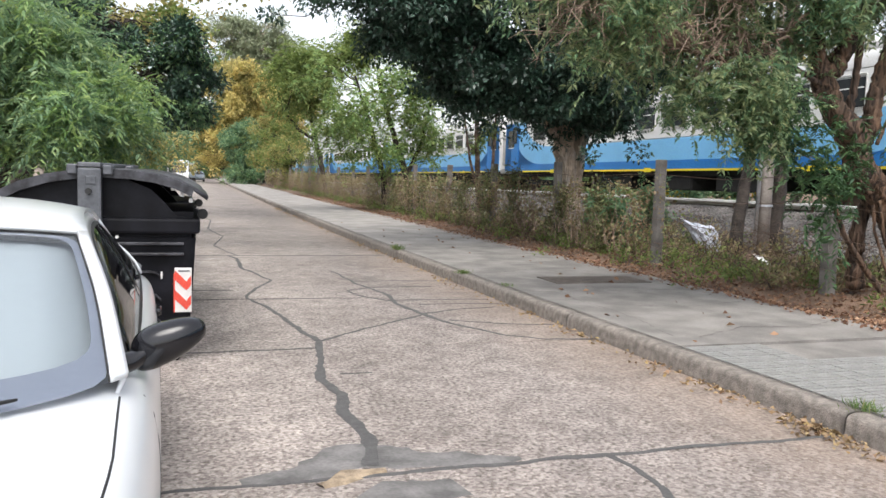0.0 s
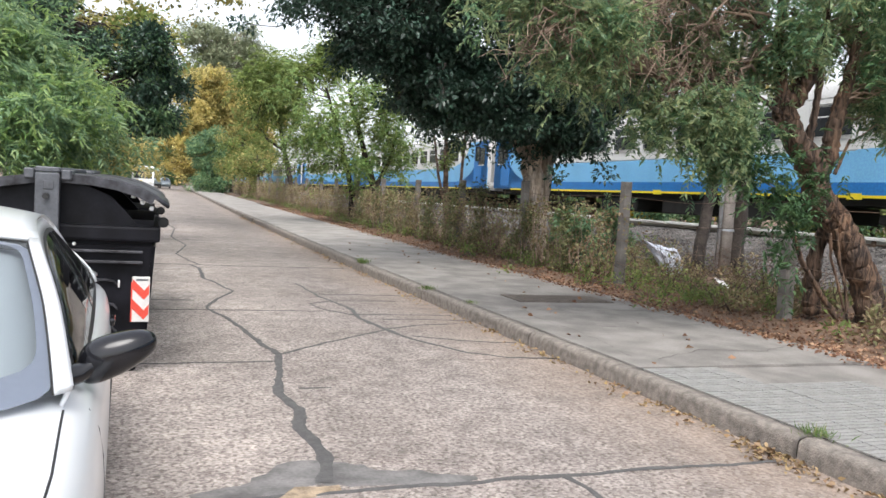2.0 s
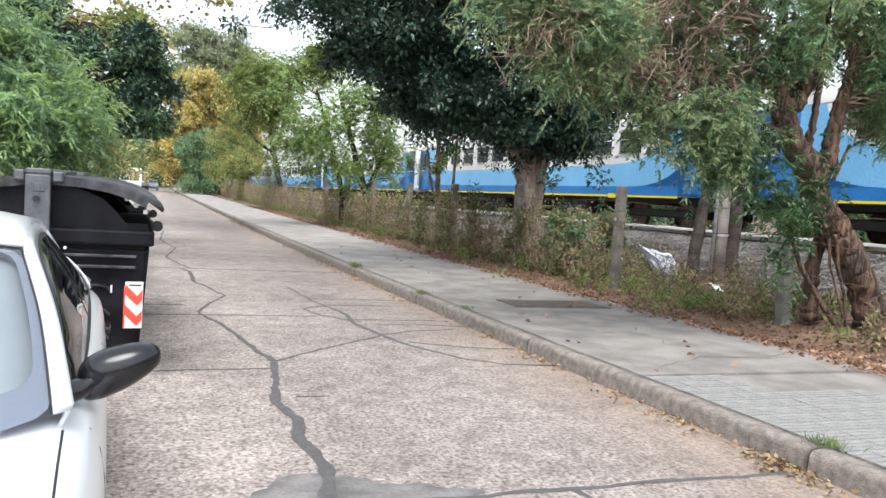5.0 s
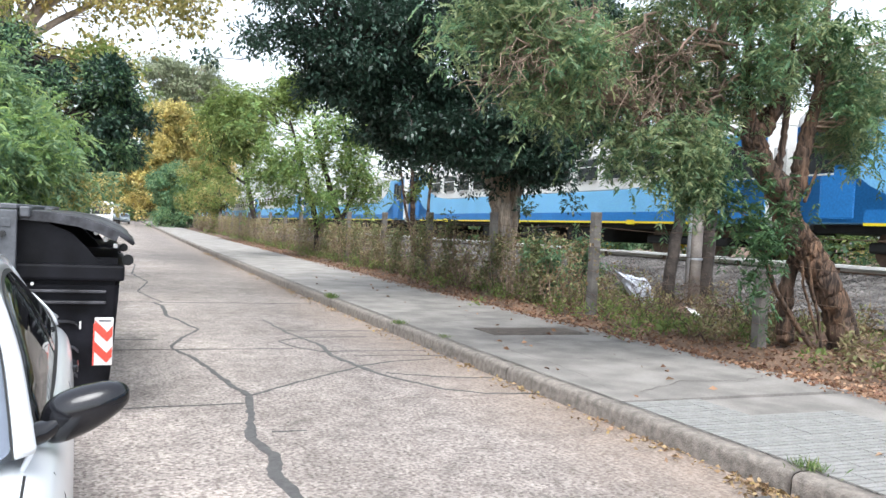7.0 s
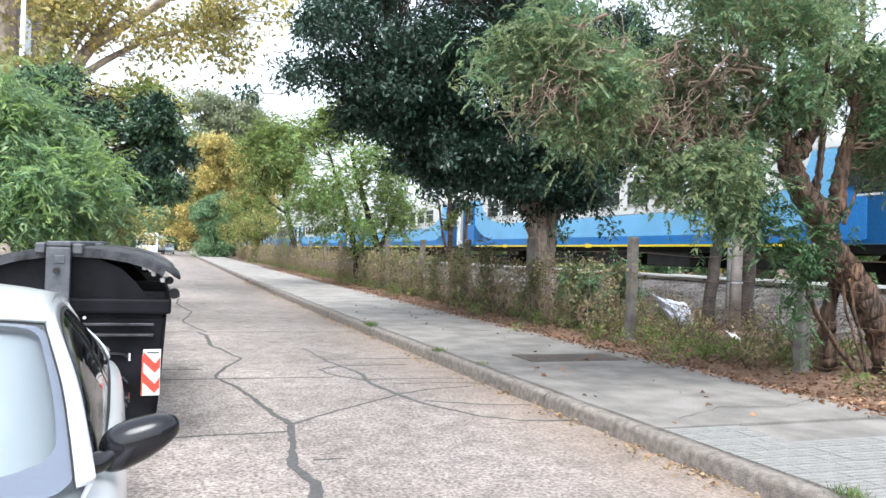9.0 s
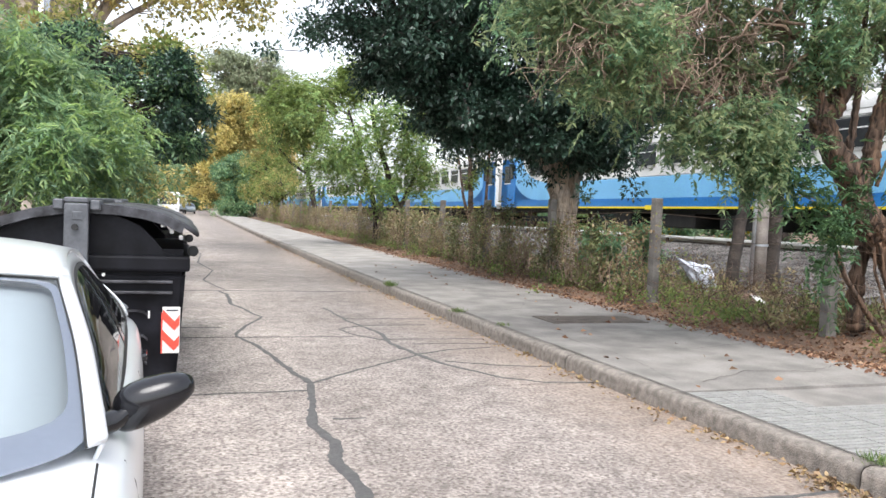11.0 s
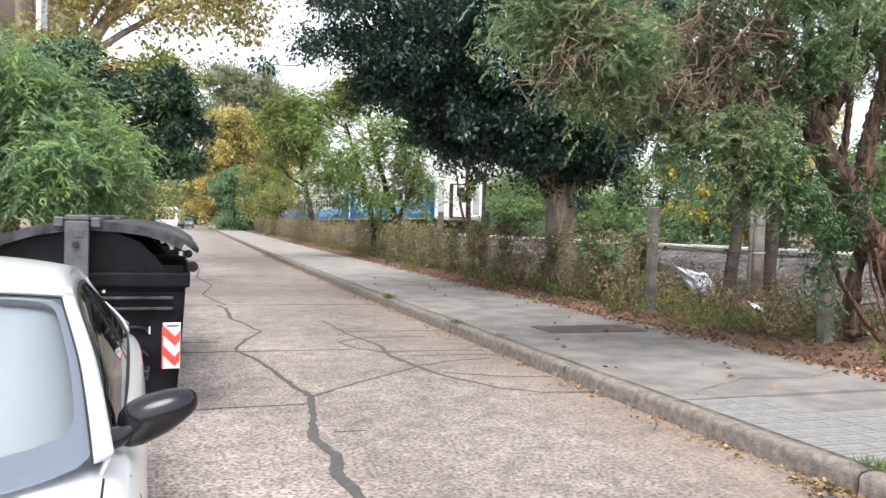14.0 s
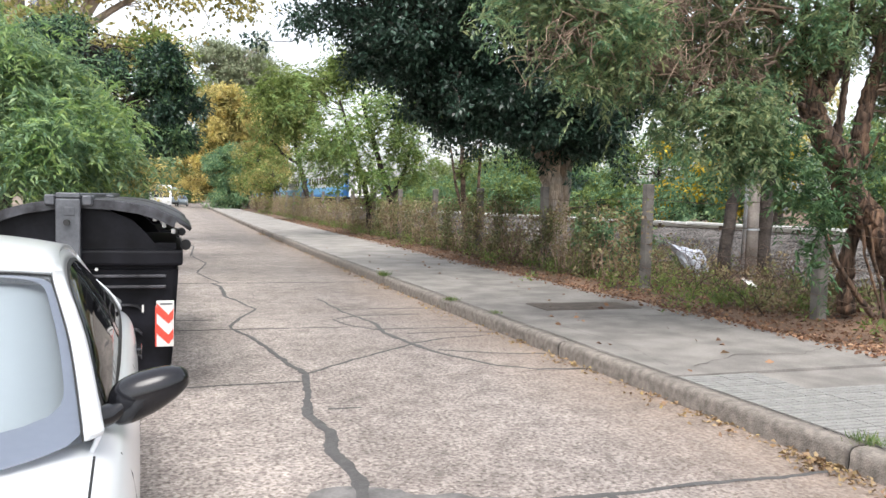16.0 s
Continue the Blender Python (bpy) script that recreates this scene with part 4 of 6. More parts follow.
        part("pane", box(-0.25, 0.25, ya, yb, z_blue + 0.35, z_top - 0.35, 0.04), M_T_WINDOW, gw)
        ya, yb = sorted((y0, y0 + s * 0.1))
        part("end_sill", box(-w + 0.1, w - 0.1, ya, yb, z_floor - 0.1, z_floor + 0.15, 0.03), M_T_GREY, c, "grey buffer beam")
        for x in (-1.15, 1.15):
            ya, yb = sorted((y0, y0 + s * 0.03))
            part("end_panel", box(x - 0.2, x + 0.2, ya, yb, z_floor + 0.3, z_top - 0.4, 0.02), M_T_GREY, c, "grey end panel")
    part("underframe", box(-1.2, 1.2, 0.3, L - 0.3, z_floor - 0.2, z_floor - 0.01), M_T_UNDER, c)
    for y in (7.2, 10.6, 14.2):
        part("equipment_box", box(-1.35, 1.35, y, y + 2.2, 0.35, z_floor - 0.21, 0.05), M_T_UNDER, c)
    for yb in (3.4, L - 3.4):
        bog = part("bogie", box(-1.15, 1.15, yb - 1.7, yb + 1.7, 0.38, 0.62, 0.05), M_T_UNDER, c)
        for yw in (yb - 1.25, yb + 1.25):
            for side in (-1, 1):
                bm = disc(bmesh.new(), (side * 0.86, yw, 0.46), "x", 0.45, 0.13, 24)
                part("wheel", bm, M_RUST, bog)
    return c


TILT_DOWN = math.degrees(math.atan(-0.006))


def train_pose(y):
    return pose(TRACK_X, y, RAIL_Z + fall(y), TILT_DOWN, 0, 0)


TAIL_AT_12 = 22.5
first_coach = coach()
TRAIN = [(first_coach, 0.0)]
for j in range(1, 10):
    TRAIN.append((copy_thing(first_coach, train_pose(TAIL_AT_12 - 12 * SPEED + PITCH * j)), PITCH * j))


# ---- refuse containers ----
def container(m, label):
    c = thing("refuse_container", label, "container", m, group="street refuse containers")
    L = 1.85
    # tub: tapered towards the ground
    bm = bmesh.new()
    rows = []
    for z, x0, x1, g in ((0.14, -0.68, 0.69, 0.08), (0.5, -0.71, 0.72, 0.05), (1.03, -0.745, 0.75, 0.02)):
        rows.append([bm.verts.new(p) for p in ((x0, g, z), (x1, g, z), (x1, L - g, z), (x0, L - g, z))])
    for a, b in zip(rows, rows[1:]):
        for k in range(4):
            bm.faces.new((a[k], a[(k + 1) % 4], b[(k + 1) % 4], b[k]))
    bm.faces.new(list(reversed(rows[0])))
    bm.faces.new(rows[-1])
    bmesh.ops.bevel(bm, geom=list(bm.edges), offset=0.03, segments=2, affect="EDGES")
    tub = part("tub", bm, M_BIN, c)
    part("rim", box(-0.78, 0.78, -0.03, L + 0.03, 1.035, 1.15, 0.02, seg=2), M_BIN, c)
    # ribs in a greyer plastic: the light on their edges is painted in
    for z, a in ((0.955, 0.0), (0.875, 0.01)):
        part("rib", box(-0.70, 0.66, -0.02, 0.05, z - 0.01, z + 0.01, 0.004), M_BIN_EDGE, tub)
    for x in (-0.02, 0.34):
        for z in (0.74, 0.56, 0.38):
            bm = bmesh.new()
            pts = [(x - 0.16, z - 0.03), (x - 0.12, z), (x + 0.06, z + 0.006), (x + 0.12, z - 0.004), (x + 0.15, z - 0.035)]
            vs = [bm.verts.new((a, 0.004, b)) for a, b in pts] + [bm.verts.new((a, 0.004, b - 0.016)) for a, b in reversed(pts)]
            f0 = bm.faces.new(vs)
            ex = bmesh.ops.extrude_face_region(bm, geom=[f0])["geom"]
            bmesh.ops.translate(bm, vec=(0, 0.05, 0), verts=[v for v in ex if isinstance(v, bmesh.types.BMVert)])
            part("rib", bm, M_BIN_EDGE, tub)
    for x in (0.02, 0.1, 0.18):
        bm = disc(bmesh.new(), (x, -0.002, 1.005), "y", 0.012, 0.03, 10)
        part("rivet", bm, M_WHITE_SIGN, tub)
    # end walls under the lid, cut away to a mouth over the street
    wall_pts = [(-0.72, 1.15), (-0.66, 1.2), (-0.5, 1.32), (-0.3, 1.42), (0.0, 1.465), (0.25, 1.44), (0.42, 1.37), (0.53, 1.26), (0.6, 1.17), (0.7, 1.15)]
    for y in (0.03, L - 0.07):
        bm = bmesh.new()
        f0 = bm.faces.new([bm.verts.new((a, y, b)) for a, b in wall_pts])
        ex = bmesh.ops.extrude_face_region(bm, geom=[f0])["geom"]
        bmesh.ops.translate(bm, vec=(0, 0.04, 0), verts=[v for v in ex if isinstance(v, bmesh.types.BMVert)])
        part("end_wall", bm, M_BIN, c)
    # the arched lid, a shell with a thick rim
    def arch(k):
        pts = [(-0.80, 1.16), (-0.74, 1.24), (-0.62, 1.33), (-0.48, 1.405), (-0.3, 1.465), (-0.1, 1.5), (0.1, 1.512), (0.3, 1.505), (0.48, 1.48), (0.62, 1.44), (0.74, 1.385), (0.84, 1.315)]
        return pts[k]
    bm = bmesh.new()
    rows = []
    for y in (-0.06, 0.3, L * 0.5, L - 0.3, L + 0.06):
        rows.append([bm.verts.new((arch(k)[0], y, arch(k)[1] + (0.012 if 0 < y < L else 0.0))) for k in range(12)])
    for a, b in zip(rows, rows[1:]):
        for k in range(11):
            bm.faces.new((a[k], a[k + 1], b[k + 1], b[k]))
    bmesh.ops.recalc_face_normals(bm, faces=bm.faces)
    bmesh.ops.solidify(bm, geom=list(bm.faces), thickness=0.022)
    lid = part("lid", bm, M_BIN_EDGE, c, "scuffed black arched lid", True)
    for y in (-0.062, L + 0.03):
        bm = bmesh.new()
        outer = [bm.verts.new((arch(k)[0], y, arch(k)[1] + 0.004)) for k in range(11)]
        inner = [bm.verts.new((arch(k)[0] * 0.965, y, arch(k)[1] - 0.062)) for k in range(11)]
        fs = [bm.faces.new((outer[k], outer[k + 1], inner[k + 1], inner[k])) for k in range(10)]
        ex = bmesh.ops.extrude_face_region(bm, geom=fs)["geom"]
        bmesh.ops.translate(bm, vec=(0, 0.032, 0), verts=[v for v in ex if isinstance(v, bmesh.types.BMVert)])
        part("lid_rim", bm, M_BIN_EDGE, lid)
    for k in range(4):
        x = 0.50 + 0.065 * k
        part("lid_clip", box(x, x + 0.03, -0.045, 0.1, 1.41 - 0.045 * k, 1.445 - 0.045 * k, 0.005), M_T_GREY, lid, "pale worn clip")
    part("mouth", box(0.3, 0.73, 0.06, L - 0.06, 1.152, 1.2), M_BIN, c)
    # lifting arms at both ends, joined over the lid
    for y0, y1 in ((-0.13, -0.066), (L + 0.066, L + 0.13)):
        arm = part("lifting_arm", box(-0.075, 0.085, y0, y1, 0.85, 1.52, 0.012, seg=2), M_BIN_ARM, c, "grey steel lifting arm")
        bm = disc(bmesh.new(), (0.0, y0 - 0.01 if y0 < 0 else y1 + 0.01, 1.35), "y", 0.022, 0.05, 16)
        part("bolt", bm, M_RUBBER, arm)
        part("seam_plate", box(-0.02, 0.05, y0 - 0.006 if y0 < 0 else y1, y0 if y0 < 0 else y1 + 0.006, 1.4, 1.46, 0.003), M_BIN_ARM, arm)
    part("cross_bar", box(-0.075, 0.085, -0.13, L + 0.13, 1.522, 1.56, 0.008), M_BIN_ARM, c, "grey steel bar over the lid")
    for x in (-0.115, 0.125):
        part("bracket", box(x - 0.035, x + 0.035, -0.11, 0.12, 1.47, 1.545, 0.01), M_BIN_ARM, c)
    bm = disc(bmesh.new(), (0.8, 0.2, 1.18), "y", 0.04, 0.12, 16, 0.01)
    part("lid_stop", bm, M_RUBBER, c)
    # feet and corner posts
    for x in (-0.55, 0.55):
        for y in (0.16, L - 0.3):
            part("foot", box(x - 0.08, x + 0.08, y, y + 0.16, 0.0, 0.15, 0.015), M_BIN, c)
    # warning plate
    def tilt_bm(bm):
        for v in bm.verts:
            v.co.y += -(v.co.z - 0.42) * 0.07 + 0.01
        return bm
    px0, px1 = 0.59, 0.718
    plate = part("warning_plate", tilt_bm(box(px0, px1, 0.038, 0.048, 0.41, 0.765, 0.004)), M_WHITE_SIGN, c, "red and white chevron plate")
    for z in (0.43, 0.585):
        bm = bmesh.new()
        xm = (px0 + px1) / 2
        pts = [(px0 + 0.004, z + 0.085), (xm + 0.025, z + 0.0), (px1 - 0.004, z + 0.045), (px1 - 0.004, z + 0.12), (xm + 0.025, z + 0.072), (px0 + 0.004, z + 0.16)]
        f0 = bm.faces.new([bm.verts.new((a, 0.034, b)) for a, b in pts])
        ex = bmesh.ops.extrude_face_region(bm, geom=[f0])["geom"]
        bmesh.ops.translate(bm, vec=(0, 0.003, 0), verts=[v for v in ex if isinstance(v, bmesh.types.BMVert)])
        part("chevron", tilt_bm(bm), M_RED, plate, "red chevron")
    part("red_edge", tilt_bm(box(px0 - 0.006, px0 + 0.004, 0.035, 0.047, 0.41, 0.72, 0.0)), M_RED, plate)
    part("print_bar", tilt_bm(box(px0 + 0.03, px1 - 0.015, 0.035, 0.039, 0.735, 0.745, 0.0)), M_BIN_ARM, plate)
    part("small_tag", box(0.49, 0.503, 0.018, 0.04, 0.68, 0.735, 0.0), M_WHITE_SIGN, tub, "small white tag")
    return c


container(pose(-0.61, 6.87, 0), "black plastic street container with grey lifting arm and chevron plate")
container(pose(-0.63, 9.1, 0), "black plastic street container behind another one")


# ---- the parked car ----
def smooth_curve(rows, u):
    """A point at u (0 to 1) on a soft line through the rows."""
    n = len(rows) - 1
    s = min(max(u, 0.0), 1.0) * n
    i = min(int(s), n - 1)
    t = s - i
    p = [Vector(rows[min(max(i + k, 0), n)]) for k in (-1, 0, 1, 2)]
    return 0.5 * ((2 * p[1]) + (p[2] - p[0]) * t + (2 * p[0] - 5 * p[1] + 4 * p[2] - p[3]) * t * t + (3 * p[1] - p[0] - 3 * p[2] + p[3]) * t ** 3)


def wheel(parent, x, y, r=0.31, side=1):
    bm = bmesh.new()
    disc(bm, (x, y, r), "x", r, 0.19, 32, 0.03)
    w = part("wheel", bm, M_RUBBER, parent, "", True)
    bm = bmesh.new()
    disc(bm, (x + side * 0.085, y, r), "x", r * 0.66, 0.03, 24, 0.01)
    part("rim", bm, M_ALU, w, "alloy rim")
    for k in range(5):
        a = 2 * math.pi * k / 5
        bm = box(x + side * 0.1 - 0.01, x + side * 0.1 + 0.01, -0.03, 0.03, 0.04, r * 0.62, 0.008)
        for v in bm.verts:
            yy, zz = v.co.y, v.co.z
            v.co.y, v.co.z = y + yy * math.cos(a) - zz * math.sin(a), r + yy * math.sin(a) + zz * math.cos(a)
        part("spoke", bm, M_ALU, w)


def saloon(name, m, paint, label, detailed=True):
    c = thing(name, label, "car", m)
    # lower body: cross-sections from nose to tail
    st = ((-2.17, 0.60, 0.56, 0.5), (-2.10, 0.75, 0.66, 0.58), (-1.92, 0.805, 0.745, 0.68), (-1.55, 0.838, 0.835, 0.775), (-1.2, 0.855, 0.9, 0.845), (-0.9, 0.865, 0.95, 0.905),
          (-0.3, 0.865, 0.965, 0.925), (0.5, 0.86, 0.975, 0.935), (1.2, 0.85, 0.985, 0.945), (1.65, 0.84, 0.975, 0.93), (1.98, 0.80, 0.93, 0.86), (2.12, 0.74, 0.82, 0.72), (2.17, 0.66, 0.62, 0.55))
    bm = bmesh.new()
    rows = []
    for y, w, zt, zs in st:
        half = [(0.0, zt), (0.42 * w, zt - 0.004), (0.74 * w, zt - 0.02), (0.87 * w, zt - 0.045), (0.945 * w, zs - 0.03), (0.985 * w, zs - 0.11), (w, min(0.62, zs - 0.16)), (0.99 * w, 0.42), (0.955 * w, 0.26), (0.85 * w, 0.2)]
        ring = [(x, z) for x, z in half] + [(-x, z) for x, z in reversed(half[1:])]
        rows.append([bm.verts.new((x, y, z)) for x, z in ring])
    k = len(rows[0])
    for a, b in zip(rows, rows[1:]):
        for i in range(k):
            bm.faces.new((a[i], a[(i + 1) % k], b[(i + 1) % k], b[i]))
    bm.faces.new(rows[0])
    bm.faces.new(list(reversed(rows[-1])))
    body = part("body", bm, paint, c, "", True)
    sub = body.modifiers.new("smooth", "SUBSURF")
    sub.levels = sub.render_levels = 2
    # greenhouse
    edge = [(0.772, -0.92, 0.94), (0.699, -0.47, 1.109), (0.598, -0.03, 1.268), (0.556, 0.35, 1.32), (0.545, 0.8, 1.31), (0.56, 1.12, 1.245), (0.645, 1.5, 1.05), (0.7, 1.72, 0.955)]
    mid = [(0, -1.26, 0.915), (0, -0.70, 1.125), (0, -0.12, 1.3), (0, 0.35, 1.368), (0, 0.8, 1.362), (0, 1.18, 1.315), (0, 1.55, 1.11), (0, 1.86, 0.97)]
    belt = [(0.745, -0.9, 0.88), (0.78, -0.5, 0.905), (0.785, 0.0, 0.925), (0.78, 0.4, 0.93), (0.772, 0.8, 0.94), (0.762, 1.12, 0.945), (0.745, 1.5, 0.95), (0.73, 1.78, 0.94)]

    def top(u, v):
        e, q = smooth_curve(edge, u), smooth_curve(mid, u)
        a = abs(v)
        p = q.lerp(e, a)
        k2 = a * a
        return Vector((e.x * v, q.y + (e.y - q.y) * k2, q.z + (e.z - q.z) * k2 ** 1.2))

    def flank(side):
        def f(u, v):
            e, q = smooth_curve(edge, u), smooth_curve(belt, u)
            p = q.lerp(e, v)
            return Vector((side * (p.x + 0.022 * math.sin(math.pi * v) * min(1.0, u * 6)), p.y, p.z))
        return f

    u_ws, u_roof, u_rear = 2 / 7, 2 / 7, 5 / 7
    part("roof", sheet(top, u_roof, u_rear, -1, 1, 14, 18, -0.02), paint, c, "", True)
    for side in (-1, 1):
        vs = sorted((side * 0.945, side * 1.0))
        part("windscreen_pillar", sheet(top, 0.0, u_roof, vs[0], vs[1], 12, 3, -0.02), paint, c, "", True)
        vs = sorted((side * 0.972, side * 0.978))
        part("pillar_seam", sheet(lambda u, v: top(u, v) + Vector((0, -0.002, 0.002)), 0.02, u_roof, vs[0], vs[1], 12, 1, 0.0), M_CHANNEL, c)
        part("rear_pillar", sheet(top, u_rear, 1.0, 0.86 if side > 0 else -1.0, 1.0 if side > 0 else -0.86, 8, 3, -0.02), paint, c, "", True)
        f = flank(side)
        # door frames in black, with painted pillars before and behind
        part("roof_rail", sheet(f, 0.03, 0.97, 0.9, 1.0, 30, 2, 0.012), paint, c, "", True)
        part("front_pillar", sheet(f, 0.0, 0.075, 0.0, 0.9, 6, 4, 0.012), paint, c, "", True)
        part("window_frame", sheet(f, 0.0755, 0.09, 0.0, 0.9, 2, 4, 0.014), M_RUBBER, c, "black window surround")
        part("quarter_panel", sheet(f, 0.80, 1.0, 0.0, 0.9, 8, 6, 0.012), paint, c, "", True)
        part("door_pillar", sheet(f, 0.475, 0.515, 0.0, 0.9, 3, 5, 0.012), M_BLACK_GLOSS, c, "black door pillar")
        part("window_frame", sheet(f, 0.09, 0.80, 0.86, 0.9, 24, 2, 0.014), M_RUBBER, c, "black window surround")
        part("window_frame", sheet(f, 0.735, 0.80, 0.0, 0.82, 4, 4, 0.014), M_RUBBER, c, "black window surround")
        part("waist_trim", sheet(f, 0.09, 0.80, -0.03, 0.05, 24, 2, 0.014), M_RUBBER, c, "black waist trim")
        for a, b in ((0.09, 0.475), (0.515, 0.735)):
            p = part("side_window", sheet(f, a, b, 0.05, 0.86, 14, 6, 0.004), M_GLASS_DARK, c, "tinted side window", True)
            p.visible_shadow = False
    # windscreen with its dark border and the sunshade behind it
    def ring(k, inner):
        """A point of the border's outer or inner edge; the inner edge has round corners."""
        a = 2 * math.pi * k / 96
        ca, sa = math.cos(a), math.sin(a)
        p = 14.0 if not inner else 11.0
        r = (abs(ca) ** p + abs(sa) ** p) ** (-1 / p)
        if inner:
            return 0.163 + 0.115 * r * sa, 0.905 * r * ca
        return 0.5 * u_ws * (1 + min(1.0, max(-1.0, r * sa))), 0.945 * min(1.0, max(-1.0, r * ca))
    bm = bmesh.new()
    rows = []
    for k in range(96):
        (ua, va), (ub, vb) = ring(k, False), ring(k, True)
        rows.append([bm.verts.new(top(ua + (ub - ua) * q / 4, va + (vb - va) * q / 4) + Vector((0, 0.003, -0.006))) for q in range(5)])
    for k in range(96):
        for q in range(4):
            bm.faces.new((rows[k][q], rows[k][q + 1], rows[(k + 1) % 96][q + 1], rows[(k + 1) % 96][q]))
    part("windscreen_border", bm, M_FRIT, c, "dark windscreen border greyed by a painted sky reflection", True)
    g = part("windscreen", sheet(top, 0.0, u_ws, -0.945, 0.945, 16, 20, 0.0), M_GLASS, c, "windscreen with a pale sunshade inside", True)
    g.visible_shadow = False
    for v0, v1 in ((0.94, 0.95), (-0.95, -0.94)):
        part("windscreen_seal", sheet(lambda u, v: top(u, v) + Vector((0, -0.002, 0.003)), 0.0, u_ws, v0, v1, 16, 1, 0.002), M_RUBBER, c)
    part("windscreen_seal", sheet(lambda u, v: top(u, v) + Vector((0, -0.002, 0.003)), u_ws - 0.002, u_ws + 0.004, -0.95, 0.95, 2, 20, 0.002), M_RUBBER, c)
    g = part("rear_window", sheet(top, u_rear, 0.98, -0.86, 0.86, 8, 14, -0.005), M_GLASS_DARK, c, "tinted rear window", True)
    g.visible_shadow = False
    if detailed:
        shell = body.evaluated_get(bpy.context.evaluated_depsgraph_get())
        part("sunshade", sheet(lambda u, v: top(u, v) + Vector((0, 0.03, -0.035)), 0.03, 0.282, -0.93, 0.93, 8, 8, 0.004), M_SHADE, c, "pale silver-blue sunshade", True)
        pp = part("paper_slip", sheet(lambda u, v: top(u, v) + Vector((0, 0.001, -0.004)), 0.008, 0.042, 0.46, 0.58, 2, 2, 0.001), M_PAPER, c, "white paper slip")
        for side in (-1, 1):
            # roof channel and bonnet shut line
            part("roof_channel", sheet(lambda u, v: top(u, v) + Vector((0, -0.001, 0.002)), 0.287, 0.71, side * 0.82 - 0.013, side * 0.82 + 0.013, 24, 2, 0.0), M_CHANNEL, c, "grey roof channel")
            h = Heap()
            pts = []
            for i in range(14):
                y = -0.93 - 1.1 * i / 13
                zt = float(np.interp(y, [s[0] for s in st], [s[2] for s in st]))
                x = side * (0.752 - 0.1 * max(0.0, -1.3 - y))
                up, spot, _, _ = shell.ray_cast(Vector((x, y, 2.0)), Vector((0, 0, -1)))
                pts.append(spot + Vector((0, 0, 0.0005)) if up else (x, y, zt - 0.05))
            h.tube(pts, [0.0035] * 14, 5)
            h.done("bonnet_gap", M_RUBBER, c)
            # door handle
            for y in (0.30, 1.05):
                part("door_handle", box(side * 0.84 - 0.012, side * 0.84 + 0.022, y - 0.08, y + 0.08, 0.78, 0.815, 0.01, seg=2), M_BLACK_GLOSS, c, "black door handle")
            for y in (-0.82, 0.36, 1.22):
                h = Heap()
                gap = []
                for z in (0.86, 0.8, 0.72, 0.64, 0.56, 0.46, 0.36):
                    _, spot, _, _ = shell.ray_cast(Vector((side * 2.0, y, z)), Vector((-side, 0, 0)))
                    gap.append(spot)
                h.tube(gap, [0.002] * len(gap), 4)
                h.done("door_gap", M_RUBBER, c)
            # side strip
            part("rub_strip", box(side * 0.848 - 0.006, side * 0.848 + 0.01, -0.8, 1.2, 0.5, 0.55, 0.005), M_RUBBER, c, "black rubbing strip")
            # mirror: a rounded shell on a short foot
            bm = bmesh.new()
            bmesh.ops.create_uvsphere(bm, u_segments=28, v_segments=16, radius=1.0)
            for v in bm.verts:
                x, y, z = v.co
                fx = 0.118 * math.copysign(abs(x) ** 0.85, x)
                fz = 0.078 * ((0.95 - 0.1 * x) * z ** 0.7 if z > 0 else -(0.9 - 0.42 * x) * abs(z) ** 0.8)
                fy = 0.075 * y if y < 0 else 0.03 * y
                v.co = Vector((side * (0.885 + fx * 0.96), -0.66 + fy, 0.985 + fz * 0.95 + 0.26 * fx))
            mi = part("mirror", bm, M_BLACK_GLOSS, c, "black door mirror", True)
            bm = bmesh.new()
            rows = []
            for x, y, z, ry, rz in ((0.75, -0.7, 0.93, 0.07, 0.035), (0.79, -0.69, 0.938, 0.055, 0.03), (0.83, -0.67, 0.965, 0.045, 0.035), (0.87, -0.655, 0.985, 0.04, 0.04)):
                rows.append([bm.verts.new((side * x, y + ry * math.cos(a), z + rz * math.sin(a))) for a in [2 * math.pi * q / 12 for q in range(12)]])
            for a, b in zip(rows, rows[1:]):
                for q in range(12):
                    bm.faces.new((a[q], a[(q + 1) % 12], b[(q + 1) % 12], b[q]))
            part("mirror_foot", bm, M_BLACK_GLOSS, mi, "", True)
            h = Heap()
            h.tube([top(u, side * v) + Vector((0, -0.012, 0.012)) for u, v in ((0.012, 0.2), (0.013, 0.35), (0.011, 0.5), (0.009, 0.6), (0.008, 0.68))], [0.009, 0.009, 0.008, 0.007, 0.004], 6)
            h.done("wiper", M_RUBBER, c, "black wiper")
        part("dashboard", box(-0.7, 0.7, -0.75, -0.45, 0.6, 0.88, 0.04), M_SEAT, c)
        for x in (-0.36, 0.36):
            s = part("front_seat", box(x - 0.23, x + 0.23, 0.1, 0.25, 0.45, 1.05, 0.06, seg=2), M_SEAT, c, "grey cloth seat")
            part("headrest", box(x - 0.12, x + 0.12, 0.13, 0.22, 1.08, 1.22, 0.04, seg=2), M_SEAT, s)
        part("rear_seat", box(-0.6, 0.6, 0.95, 1.15, 0.45, 1.0, 0.06, seg=2), M_SEAT, c, "grey cloth seat")
